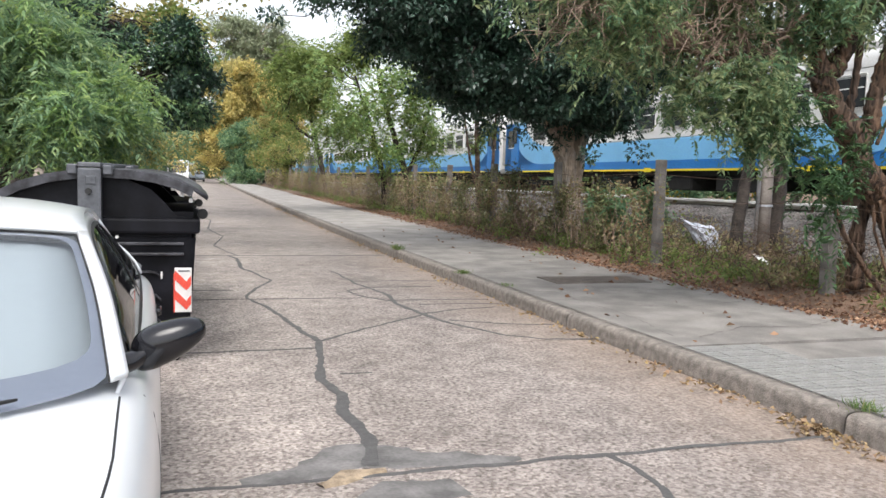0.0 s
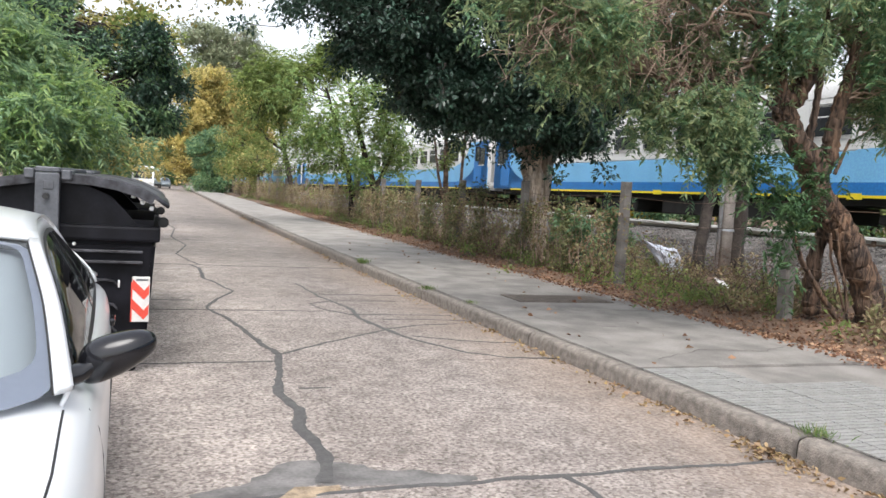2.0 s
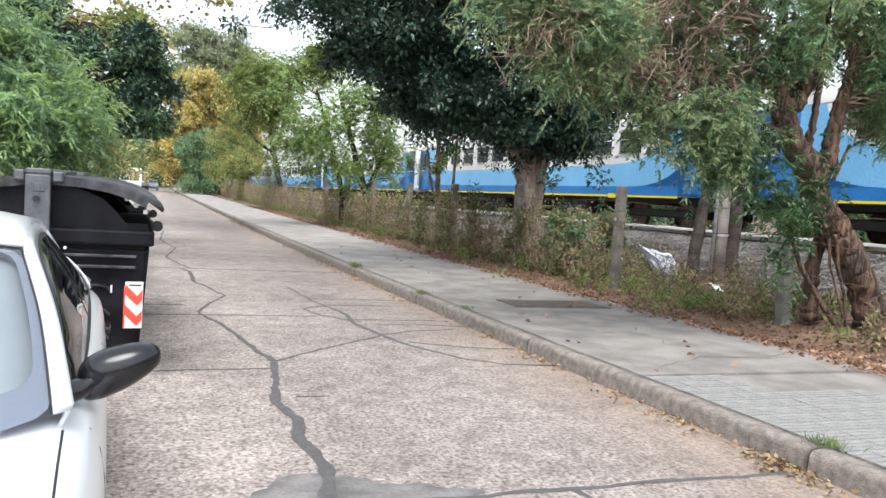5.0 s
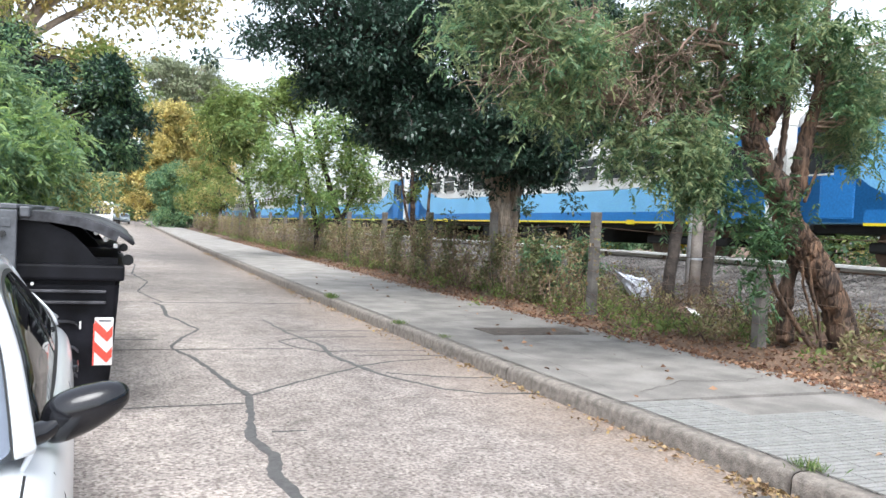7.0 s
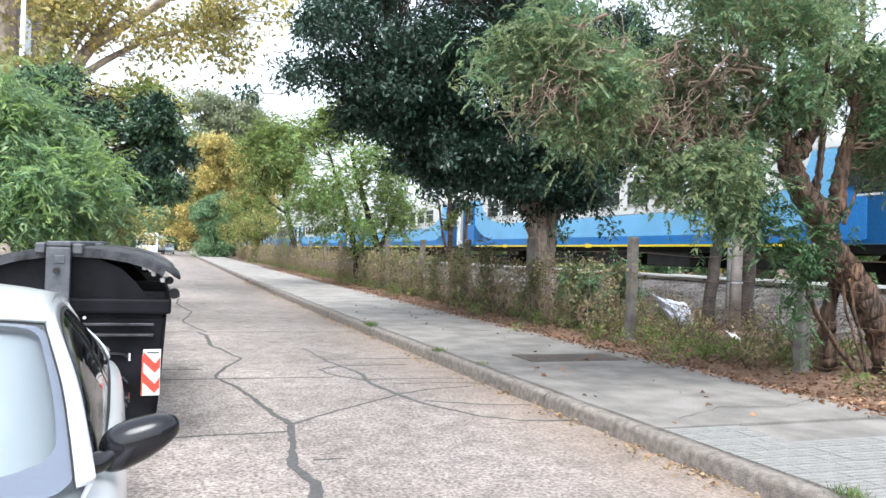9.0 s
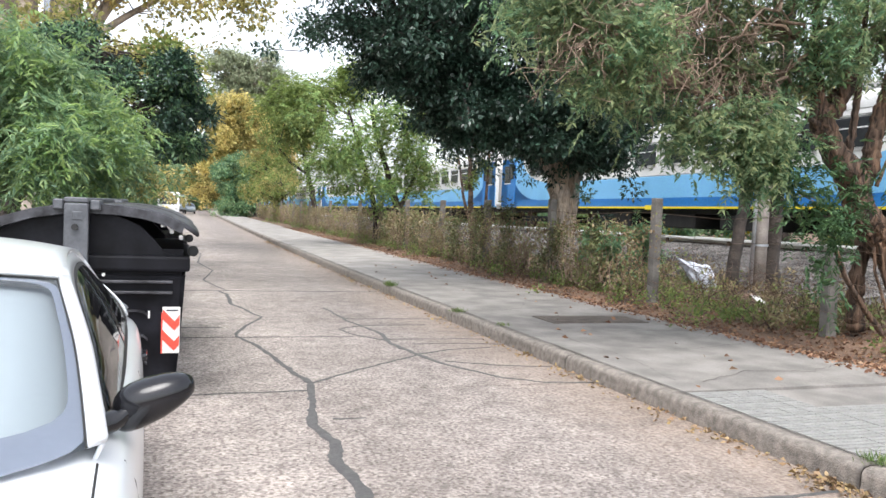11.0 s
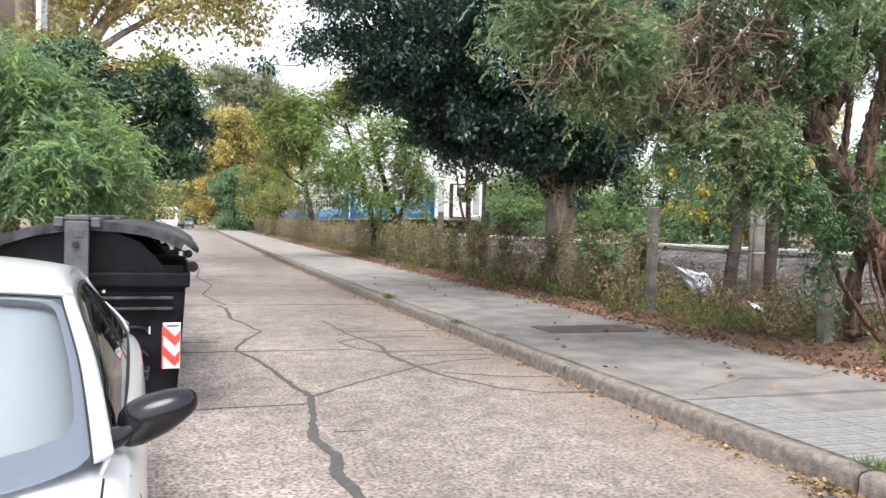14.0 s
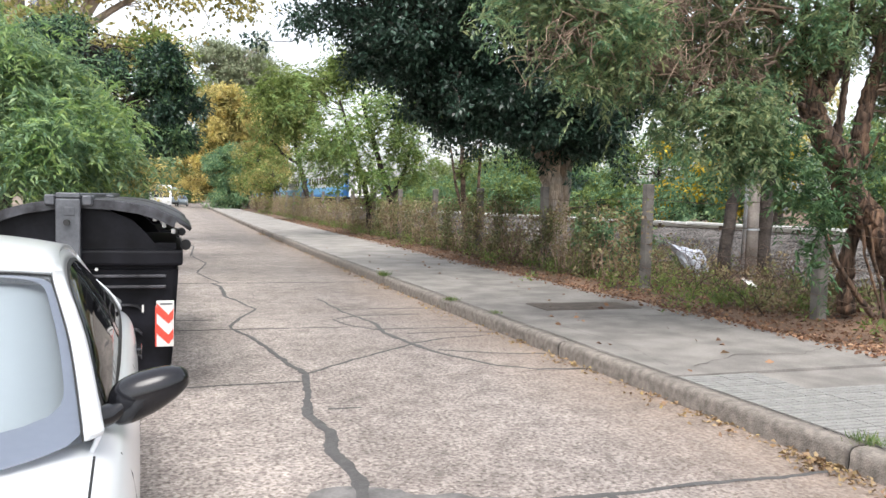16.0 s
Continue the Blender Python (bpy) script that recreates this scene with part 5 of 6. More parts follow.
    for side in (-1, 1):
        part("headlight", box(side * 0.62 - 0.13, side * 0.62 + 0.13, -2.14, -1.98, 0.53, 0.66, 0.04, seg=2), M_LAMP, c, "clear headlight")
        part("tail_light", box(side * 0.66 - 0.1, side * 0.66 + 0.1, 2.02, 2.16, 0.66, 0.82, 0.03, seg=2), M_RED, c, "red tail light")
        for y in (-1.3, 1.3):
            wheel(c, side * 0.71, y, 0.31, side)
    part("bumper", box(-0.72, 0.72, -2.22, -2.05, 0.3, 0.5, 0.05, seg=2), paint, c)
    return c


saloon("parked_car", pose(-0.856, 3.69, 0, 0, 0, 2.2), M_PAINT, "silver saloon car with black mirrors, parked at the kerb")
saloon("far_car", pose(0.55, 112, 0), M_GREYCAR, "dark grey car far down the street", False)


def van(name, m, paint, label):
    v = thing(name, label, "van", m)
    bm = bmesh.new()
    pts = [(-2.4, 0.35), (-2.42, 0.95), (-2.2, 1.15), (-1.5, 2.15), (-1.2, 2.42), (2.3, 2.45), (2.4, 2.3), (2.42, 0.35)]
    f0 = bm.faces.new([bm.verts.new((-0.97, a, b)) for a, b in pts])
    ex = bmesh.ops.extrude_face_region(bm, geom=[f0])["geom"]
    bmesh.ops.translate(bm, vec=(1.94, 0, 0), verts=[q for q in ex if isinstance(q, bmesh.types.BMVert)])
    bmesh.ops.bevel(bm, geom=list(bm.edges), offset=0.08, segments=2, affect="EDGES")
    part("body", bm, paint, v)
    bm = bmesh.new()
    f0 = bm.faces.new([bm.verts.new(p) for p in ((-0.8, -2.17, 1.23), (0.8, -2.17, 1.23), (0.75, -1.54, 2.14), (-0.75, -1.54, 2.14))])
    bmesh.ops.solidify(bm, geom=[f0], thickness=0.02)
    part("windscreen", bm, M_T_WINDOW, v, "dark windscreen")
    for s in (-1, 1):
        a, b = sorted((s * 0.96, s * 0.985))
        part("side_window", box(a, b, -1.35, -0.5, 1.35, 2.0, 0.03), M_T_WINDOW, v)
        part("headlight", box(s * 0.72 - 0.12, s * 0.72 + 0.12, -2.45, -2.38, 0.75, 0.95, 0.02), M_LAMP, v)
        for y in (-1.55, 1.5):
            wheel(v, s * 0.85, y, 0.33, s)
    part("bumper", box(-0.95, 0.95, -2.5, -2.38, 0.3, 0.55, 0.04), M_RUBBER, v, "black bumper")
    return v


van("delivery_van", pose(-1.45, 82, 0), M_VAN, "white high-roofed van parked far down the street")
van("parked_van", pose(-0.75, 108, 0), M_GREYCAR, "blue-grey van parked far down the street")


# ---- the fence and what grows on it ----
FENCE_X = 7.6


def fence():
    f = thing("fence", "old concrete fence posts with sagging rusty wires", "fence")
    rng = random.Random(6)
    ys = [4.1, 8.45, 12.1] + [16.0 + 3.9 * i for i in range(22)]
    for i, y in enumerate(ys):
        lean = rng.gauss(0, 0.015)
        bm = box(-0.075, 0.075, -0.075, 0.075, -0.3, 1.74 if i != 1 else 1.0, 0.014)
        bmesh.ops.subdivide_edges(bm, edges=[e for e in bm.edges if abs(e.verts[0].co.z - e.verts[1].co.z) > 0.5], cuts=4)
        for v in bm.verts:
            v.co += Vector((rng.gauss(0, 0.003), rng.gauss(0, 0.003), 0))
            v.co.x += lean * v.co.z
        p = part("post", bm, M_POST, f, "weathered concrete post")
        p.location = (FENCE_X + (0.16 if i == 1 else 0.0), y, profile(FENCE_X, y))
    for z in (0.35, 0.75, 1.15, 1.5):
        h = Heap()
        pts = []
        for a, b in zip(ys, ys[1:]):
            for k in range(4):
                t = k / 4
                y = a + (b - a) * t
                pts.append((FENCE_X - 0.08 + rng.gauss(0, 0.01), y, profile(FENCE_X, y) + z - 0.06 * math.sin(math.pi * t)))
        h.tube(pts, [0.004] * len(pts), 4)
        h.done("wire", M_WIRE, f, "rusty wire")
    return f


fence()


def undergrowth():
    rng, py = np.random.default_rng(11), random.Random(11)
    # dry climbers hanging in the wires
    h = Heap()
    for i in range(620):
        y = 12.5 + 70 * py.random() ** 1.25
        x = FENCE_X - 0.12 + py.gauss(0, 0.12)
        z0 = profile(x, y)
        top = z0 + py.uniform(0.6, 1.55)
        h.tube(bend((x, y, z0), (x + py.gauss(0, 0.12), y + py.gauss(0, 0.25), top), 4, py, 0, 0.07), [0.011, 0.009, 0.007, 0.005, 0.003], 4)
    tagged(h.done("dry_climber_stems", M_TWIG), "tangle of dry brown climber stems in the fence", "climbers", kind="stuff")
    n = 1750
    y = 11.5 + 75 * rng.random(n) ** 1.15
    dens = 0.5 + 0.5 * np.sin(y * 1.9) * np.sin(y * 0.77 + 1)
    keep = rng.random(n) < (0.3 + 0.7 * dens) * np.clip((y - 9) / 9, 0.3, 1)
    y = y[keep]
    c = np.stack((FENCE_X - 0.1 + rng.normal(size=len(y)) * 0.14, y, 0.25 + 1.25 * rng.random(len(y)) ** 0.9), 1)
    pos, way = clump_leaves(c, 0.24, 36, rng, 0.3, 1.0)
    lv = leaves("climber_leaves", pos, way, 0.045 + 0.04 * rng.random(len(pos)), 0.6, L_VINE, None, rng)
    tagged(lv, "brown and olive climber leaves covering the fence", "climbers", kind="stuff")
    c = []
    for k in range(9):
        y0 = 14.0 + 1.95 * k + py.uniform(-0.5, 0.5)
        top = py.uniform(1.2, 1.75)
        for q in range(16):
            c.append((FENCE_X - 0.15 + py.gauss(0, 0.1), y0 + py.gauss(0, 0.13), 0.2 + top * q / 16))
    pos, way = clump_leaves(np.array(c), 0.17, 60, rng, 0.4, 1.0)
    lv = leaves("climber_columns", pos, way, 0.05 + 0.04 * rng.random(len(pos)), 0.55, L_COLUMN, None, rng)
    tagged(lv, "dark climbers standing in columns on the fence", "climbers", kind="stuff")
    # green weeds before and behind the fence
    n = 430
    y = 9.5 + 60 * rng.random(n) ** 1.3
    x = FENCE_X + 0.1 + rng.normal(size=n) * 0.45
    c = np.stack((x, y, 0.2 + 0.2 * rng.random(n)), 1)
    pos, way = clump_leaves(c, 0.17, 26, rng, -0.3, 0.8)
    lv = leaves("weeds", pos, way, 0.05 + 0.05 * rng.random(len(pos)), 0.4, L_MID, None, rng)
    tagged(lv, "low green weeds along the fence", "weeds", kind="stuff")
    # grass behind the fence
    n = 34000
    y = 5 + 45 * rng.random(n) ** 1.3
    x = 7.9 + 4.6 * rng.random(n)
    keep = np.array([noise.noise((a * 0.5, b * 0.35, 3)) > 0.05 or (8.4 < a < 10.4 and 9 < b < 11.6) for a, b in zip(x, y)])
    x, y = x[keep], y[keep]
    z = np.array([profile(a, b) for a, b in zip(x, y)]) - 0.01
    pos = np.stack((x, y, z), 1)
    way = rng.normal(size=pos.shape) * 0.4 + np.array((0, 0, 1.0))
    lv = leaves("grass", pos, way, 0.06 + 0.1 * rng.random(len(pos)), 0.1, L_GRASS, None, rng)
    tagged(lv, "uneven green grass behind the fence", "grass", kind="stuff")
    # brush at the foot of the fence nearest the camera
    n = 430
    y = 6.5 + 13 * rng.random(n)
    x = 7.5 + 3.3 * rng.random(n) ** 1.2
    keep = np.array([noise.noise((a * 1.1, b * 0.9, 9)) > -0.02 and not (a < 7.85 and b > 9.5) for a, b in zip(x, y)])
    x, y = x[keep], y[keep]
    ex, ey = 7.4 + 3.0 * rng.random(28), 6.4 + 3.4 * rng.random(28)
    x, y = np.concatenate((x, ex)), np.concatenate((y, ey))
    n = len(x)
    c = np.stack((x, y, 0.2 + 0.05 * (x - 7) + 0.42 * rng.random(n) ** 1.7 * np.where(y < 9.5, 0.6, 1.0)), 1)
    pos, way = clump_leaves(c, 0.17, 34, rng, -0.2, 0.8)
    pick = np.repeat(rng.random(n) < 0.68, 34)
    for nm, k, m, lab in (("brush", pick, L_VINE, "brown dry brush under the trees"), ("brush", ~pick, L_MID, "green brush under the trees")):
        lv = leaves(nm, pos[k], way[k], 0.05 + 0.06 * rng.random(int(k.sum())), 0.4, m, None, rng)
        tagged(lv, lab, "undergrowth", kind="stuff")
    h = Heap()
    for i in range(520):
        a = Vector((py.uniform(7.3, 10.8), py.uniform(8.6, 20), 0))
        a.z = profile(a.x, a.y)
        h.tube(bend(a, a + Vector((py.gauss(0, 0.5), py.gauss(0, 0.5), py.uniform(0.15, 0.8))), 4, py, 0.1, 0.12), [0.007, 0.006, 0.005, 0.003, 0.002], 4)
    tagged(h.done("dead_sticks", M_BARK), "dead sticks and stalks beside the fence", "undergrowth", kind="stuff")
    # fallen leaves along the pavement's edge, and in the gutter
    n = 26000
    y = 3 + 50 * rng.random(n) ** 1.6
    x = np.array([kerb_x(b) for b in y]) + 2.98 + np.where(rng.random(n) < 0.16, -0.3 * rng.random(n) ** 2 - 0.1 * np.abs(rng.normal(size=n)), 2.3 * rng.random(n) ** 1.5)
    z = np.array([max(profile(a, b), 0.155 if a < kerb_x(b) + 2.95 else 0.0) for a, b in zip(x, y)]) + 0.006 + 0.014 * rng.random(n)
    way = rng.normal(size=(n, 3)) * np.array((1, 1, 0.16))
    lv = leaves("fallen_leaves", np.stack((x, y, z), 1), way, 0.028 + 0.05 * rng.random(n) ** 2, 0.6, L_LITTER, None, rng, fold=0.2)
    tagged(lv, "brown fallen leaves along the edge of the pavement", "leaf litter", kind="stuff")
    n = 1900
    y = 1 + 34 * rng.random(n) ** 1.2
    dens = np.array([noise.noise((0.3, b * 1.1, 7)) for b in y])
    y = y[(dens > 0.1) | (rng.random(n) < 0.25)]
    near = 4.35 + rng.normal(size=200) * 0.16
    y = np.concatenate((y, near))
    n = len(y)
    x = np.array([kerb_x(b) for b in y]) - 0.015 - np.abs(rng.normal(size=n)) * 0.11
    z = 0.006 + 0.02 * rng.random(n)
    way = rng.normal(size=(n, 3)) * np.array((1, 1, 0.3))
    lv = leaves("gutter_leaves", np.stack((x, y, z), 1), way, 0.025 + 0.035 * rng.random(n), 0.55, L_GUTTER, None, rng, fold=0.2)
    tagged(lv, "yellow and tan fallen leaves lying in the gutter", "leaf litter", kind="stuff")
    n = 60
    y = 4 + 20 * rng.random(n)
    x = np.array([kerb_x(b) for b in y]) + 0.3 + 2.4 * rng.random(n)
    lv = leaves("scattered_leaves", np.stack((x, y, 0.162 + 0 * y), 1), rng.normal(size=(n, 3)) * np.array((1, 1, 0.2)), 0.05 + 0.05 * rng.random(n), 0.5, L_LITTER, None, rng, fold=0.2)
    tagged(lv, "single dry leaves on the pavement", "leaf litter", kind="stuff")
    # grass tufts at breaks in the kerb
    for y, dx, s in ((4.3, 0.17, 0.085), (11.2, 0.06, 0.08), (14.8, 0.05, 0.13), (9.9, 0.2, 0.05)):
        n = 130
        p = np.array((kerb_x(y) + dx, y, 0.15)) + rng.normal(size=(n, 3)) * np.array((0.05, 0.06, 0.003))
        lv = leaves("grass_tuft", p, rng.normal(size=(n, 3)) * 0.5 + np.array((0, 0, 1)), s * (0.5 + 0.6 * rng.random(n)), 0.1, L_GRASS, None, rng)
        tagged(lv, "green grass tuft growing in a kerb joint", "grass tuft", kind="stuff")
    # litter: a bag and papers
    bm = bmesh.new()
    bmesh.ops.create_icosphere(bm, subdivisions=4, radius=1.0)
    for v in bm.verts:
        d = v.co.normalized()
        r = 1 + 0.35 * noise.noise(d * 2.1) + 0.2 * noise.noise(d * 5)
        v.co = Vector((d.x * 0.2 * r, d.y * 0.36 * r * (1 - 0.35 * d.z), d.z * (0.19 - 0.11 * d.y) * r))
    b = part("plastic_bag", bm, M_BAG)
    b.matrix_world = pose(9.35, 13.3, profile(9.35, 13.3) + 0.34, 38, 10, 62)
    tagged(b, "crumpled white plastic bag lying behind the fence", "bag")
    for x, y, s, a in ((8.95, 11.1, 0.2, 20), (8.15, 9.6, 0.14, 60)):
        bm = bmesh.new()
        bmesh.ops.create_grid(bm, x_segments=6, y_segments=4, size=0.5)
        for v in bm.verts:
            v.co = Vector((v.co.x * s * 1.6, v.co.y * s, 0.04 * noise.noise(v.co * 4)))
        bmesh.ops.solidify(bm, geom=list(bm.faces), thickness=0.003)
        b = part("paper_scrap", bm, M_PAPER)
        b.matrix_world = pose(x, y, profile(x, y) + 0.12, 35, 10, a)
        tagged(b, "white paper scrap caught in the weeds", "litter")


undergrowth()


# ---- the pole by the railway ----
def utility_pole():
    p = thing("utility_pole", "weathered grey wooden pole with a steel pipe strapped to it", "pole", Matrix.Translation((10.3, 12.8, profile(10.3, 12.8))))
    h = Heap()
    h.tube([(0, 0, -0.3), (0.02, 0, 2), (0.06, 0, 4), (0.12, 0, 8.5)], [0.14, 0.13, 0.12, 0.1], 16)
    h.done("shaft", M_POLE, p)
    h = Heap()
    h.tube([(-0.2, -0.06, -0.1), (-0.17, -0.06, 2), (-0.13, -0.06, 4), (-0.06, -0.06, 6.5)], [0.035] * 4, 10)
    h.done("pipe", M_PIPE, p, "galvanised steel pipe")
    for z in (0.9, 2.2, 3.4, 4.6):
        part("strap", disc(bmesh.new(), (0.01 + 0.01 * z, 0, z), "z", 0.15, 0.04, 18), M_PIPE, p)
    return p


utility_pole()


# ---- trees ----
tree("dense_dark_tree", "dense evergreen tree with dark glossy leaves at the fence",
     [[(8.02, 16.3, 0.2, 0.27), (7.9, 16.25, 1.17, 0.24), (7.8, 16.2, 2.48, 0.2), (7.4, 16.09, 4.22, 0.148), (6.86, 15.98, 6.4, 0.093)],
      [(8.2, 16.36, 0.2, 0.16), (8.13, 16.3, 1.4, 0.15), (8.38, 16.3, 3.35, 0.093), (8.71, 16.3, 4.87, 0.056)], [(8.3, 16.3, 3.0, 0.1), (9.2, 16.3, 4.3, 0.07), (10.3, 16.3, 5.6, 0.04)],
      [(7.68, 16.2, 2.48, 0.12), (6.09, 15.87, 3.78, 0.093), (4.13, 15.65, 4.87, 0.046)]],
     [(5.44, 15.65, 7.05, 3.27, 2.83, 1.96, 340), (6.64, 15.87, 5.09, 2.4, 2.18, 1.42, 400), (7.62, 15.87, 3.51, 1.09, 1.2, 0.65, 150), (4.02, 15.43, 5.42, 1.96, 1.74, 0.87, 170),
      (8.28, 16.09, 3.08, 0.65, 0.76, 0.38, 54), (6.97, 16.09, 8.25, 2.83, 2.62, 1.64, 130), (5.99, 15.76, 4.0, 1.09, 1.09, 0.44, 100), (8.06, 16.09, 5.53, 1.53, 1.74, 1.64, 130), (4.79, 15.43, 4.55, 1.2, 1.09, 0.55, 60), (5.4, 15.6, 4.05, 1.0, 1.0, 0.4, 130), (6.6, 15.7, 3.7, 1.1, 1.0, 0.4, 150), (8.1, 15.9, 3.2, 0.85, 0.9, 0.35, 130), (4.3, 15.5, 4.4, 1.0, 1.0, 0.45, 110), (8.3, 16.0, 3.6, 0.8, 0.9, 0.5, 80), (9.0, 16.2, 5.3, 1.2, 1.2, 1.0, 110), (10.2, 16.3, 5.8, 1.2, 1.2, 1.0, 100), (9.3, 16.2, 4.2, 0.9, 1.0, 0.6, 90), (8.7, 16.2, 3.35, 0.6, 0.7, 0.4, 50), (9.4, 16.2, 6.8, 1.5, 1.4, 0.9, 90), (10.6, 16.2, 4.7, 0.8, 0.9, 0.6, 50), (5.2, 15.7, 3.36, 0.6, 0.7, 0.3, 45), (6.2, 15.7, 3.26, 0.6, 0.7, 0.3, 45)],
     L_DARK, M_BARK_TRUNK, 21, radius=0.3, per=84, size=0.1, slim=0.46, droop=0.4, shell=0.4, twigs=0.3, twig_mat=M_BARK_DARK, pad=0.34, level=0.6, rough=0.24)

tree("gnarled_tree", "gnarled leaning tree with torn bark and feathery grey-green leaves",
     [[(8.83, 8.04, 0.11, 0.198), (8.64, 8.04, 0.62, 0.175), (8.36, 8.04, 1.11, 0.174), (8.06, 8.04, 1.48, 0.171), (7.76, 8.04, 1.78, 0.159), (7.58, 8.04, 2.16, 0.169), (7.28, 8.04, 2.47, 0.146), (7.07, 8.04, 2.79, 0.135), (7.12, 8.04, 2.94, 0.110)],
      [(7.05, 8.04, 2.83, 0.111), (6.99, 8.04, 3.09, 0.075), (6.98, 8.04, 3.28, 0.064), (6.91, 8.04, 3.54, 0.058), (6.93, 8.04, 3.88, 0.052), (6.88, 8.04, 4.28, 0.047), (6.79, 8.04, 4.73, 0.040), (6.66, 8.04, 5.44, 0.023)],
      [(7.18, 8.04, 2.85, 0.117), (7.33, 8.04, 3.10, 0.100), (7.44, 8.04, 3.29, 0.083), (7.36, 8.04, 3.49, 0.077), (7.16, 8.04, 3.60, 0.047), (6.77, 8.04, 3.65, 0.029), (6.35, 8.04, 3.80, 0.017)],
      [(7.71, 8.08, 2.07, 0.113), (7.86, 8.08, 2.24, 0.108), (7.89, 8.08, 2.54, 0.097), (7.99, 8.08, 2.93, 0.082), (8.08, 8.08, 3.33, 0.060), (8.14, 8.08, 3.69, 0.048), (8.18, 8.08, 4.47, 0.037), (8.21, 8.08, 5.46, 0.024)],
      [(7.57, 8.13, 2.42, 0.054), (7.64, 8.13, 2.80, 0.042), (7.68, 8.13, 3.15, 0.036), (7.68, 8.13, 3.43, 0.033), (7.71, 8.13, 4.14, 0.027), (7.74, 8.13, 4.97, 0.019)],
      [(7.23, 7.99, 2.45, 0.047), (7.06, 7.99, 2.57, 0.032), (6.54, 7.99, 2.70, 0.026), (5.98, 7.99, 2.78, 0.022), (5.77, 7.99, 2.89, 0.017), (5.27, 7.99, 2.97, 0.011)],
      [(7.13, 7.99, 2.68, 0.035), (6.44, 7.99, 2.98, 0.022), (5.96, 7.99, 3.02, 0.020), (5.50, 7.99, 2.93, 0.014), (5.05, 7.99, 3.04, 0.010)],
      [(7.65, 7.93, 1.77, 0.037), (7.93, 7.93, 1.56, 0.042), (8.23, 7.93, 1.23, 0.046), (8.58, 7.93, 0.96, 0.047), (8.83, 7.93, 0.49, 0.047), (8.97, 7.93, 0.17, 0.043)],
      [(8.12, 8.36, 0.32, 0.110), (8.08, 8.36, 0.68, 0.094), (8.09, 8.36, 1.04, 0.085), (8.19, 8.36, 1.45, 0.075), (8.31, 8.36, 1.67, 0.060)],
      [(8.14, 7.99, 0.31, 0.036), (7.79, 7.99, 0.68, 0.033), (7.53, 7.99, 0.98, 0.030), (7.34, 7.99, 1.34, 0.021), (7.23, 7.99, 1.74, 0.011)],
      [(7.95, 7.94, 1.42, 0.024), (8.06, 7.94, 1.01, 0.020), (8.20, 7.94, 0.67, 0.019), (8.27, 7.94, 0.28, 0.015)],
      [(7.86, 7.93, 1.36, 0.018), (7.91, 7.93, 1.05, 0.015), (8.06, 7.93, 0.73, 0.015), (8.20, 7.93, 0.39, 0.012)],
      [(7.85, 7.94, 2.08, 0.024), (7.95, 7.94, 2.31, 0.020), (8.04, 7.94, 2.51, 0.015)],
      [(7.77, 7.90, 1.50, 0.026), (7.54, 7.90, 1.69, 0.023), (7.32, 7.90, 1.81, 0.018), (7.09, 7.90, 1.81, 0.011)]],
     [(4.84, 8.13, 3.92, 1.30, 0.93, 0.47, 72), (6.70, 8.13, 4.30, 1.49, 1.21, 0.65, 72), (5.35, 8.04, 2.67, 0.47, 0.42, 0.23, 27), (8.38, 8.04, 4.30, 0.84, 0.93, 0.84, 54), (4.10, 7.94, 3.32, 0.56, 0.47, 0.28, 36), (3.54, 8.04, 3.74, 0.47, 0.47, 0.28, 18),
      (6.24, 8.04, 5.23, 2.60, 1.49, 0.84, 99), (8.38, 7.67, 3.37, 0.33, 0.37, 0.37, 18), (5.87, 8.41, 3.46, 0.93, 0.37, 0.37, 54), (4.84, 8.41, 3.27, 0.74, 0.37, 0.33, 36), (5.96, 7.94, 2.57, 0.42, 0.37, 0.23, 18), (6.80, 7.94, 3.46, 0.47, 0.47, 0.37, 18), (6.24, 7.85, 2.30, 0.28, 0.28, 0.19, 9), (8.66, 8.41, 3.83, 0.74, 0.56, 0.56, 27), (9.03, 8.60, 3.18, 0.47, 0.47, 0.37, 27)],
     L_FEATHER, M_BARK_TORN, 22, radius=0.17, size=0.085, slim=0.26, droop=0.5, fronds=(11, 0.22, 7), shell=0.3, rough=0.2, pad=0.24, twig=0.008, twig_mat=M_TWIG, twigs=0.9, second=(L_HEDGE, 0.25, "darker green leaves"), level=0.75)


def bare_tangle():
    """Bare brown branchlets hanging among the leaves over the pavement."""
    py = random.Random(5)
    h = Heap()
    for i in range(46):
        # a crooked limb end, with a broom of thin bare twigs hanging from it
        a = Vector((py.uniform(3.6, 6.1), py.uniform(7.6, 8.3), py.uniform(2.9, 3.6)))
        b = a + Vector((py.uniform(0.3, 0.9), py.gauss(0.1, 0.2), py.uniform(0.1, 0.55)))
        limb = bend(b, a, 6, py, 0.1, 0.2)
        h.tube(limb, [0.02, 0.018, 0.016, 0.013, 0.011, 0.009, 0.006], 6)
        for k in range(9):
            p = limb[py.randint(1, 6)]
            q = p + Vector((py.gauss(-0.12, 0.22), py.gauss(-0.05, 0.15), -py.uniform(0.02, 0.5)))
            h.tube(bend(p, q, 4, py, 0.12, 0.26), [0.007, 0.006, 0.005, 0.004, 0.002], 4)
    ob = h.done("bare_branchlets", M_TWIG)
    tagged(ob, "tangle of bare brown branchlets hanging in the tree", "branches", kind="stuff")


bare_tangle()


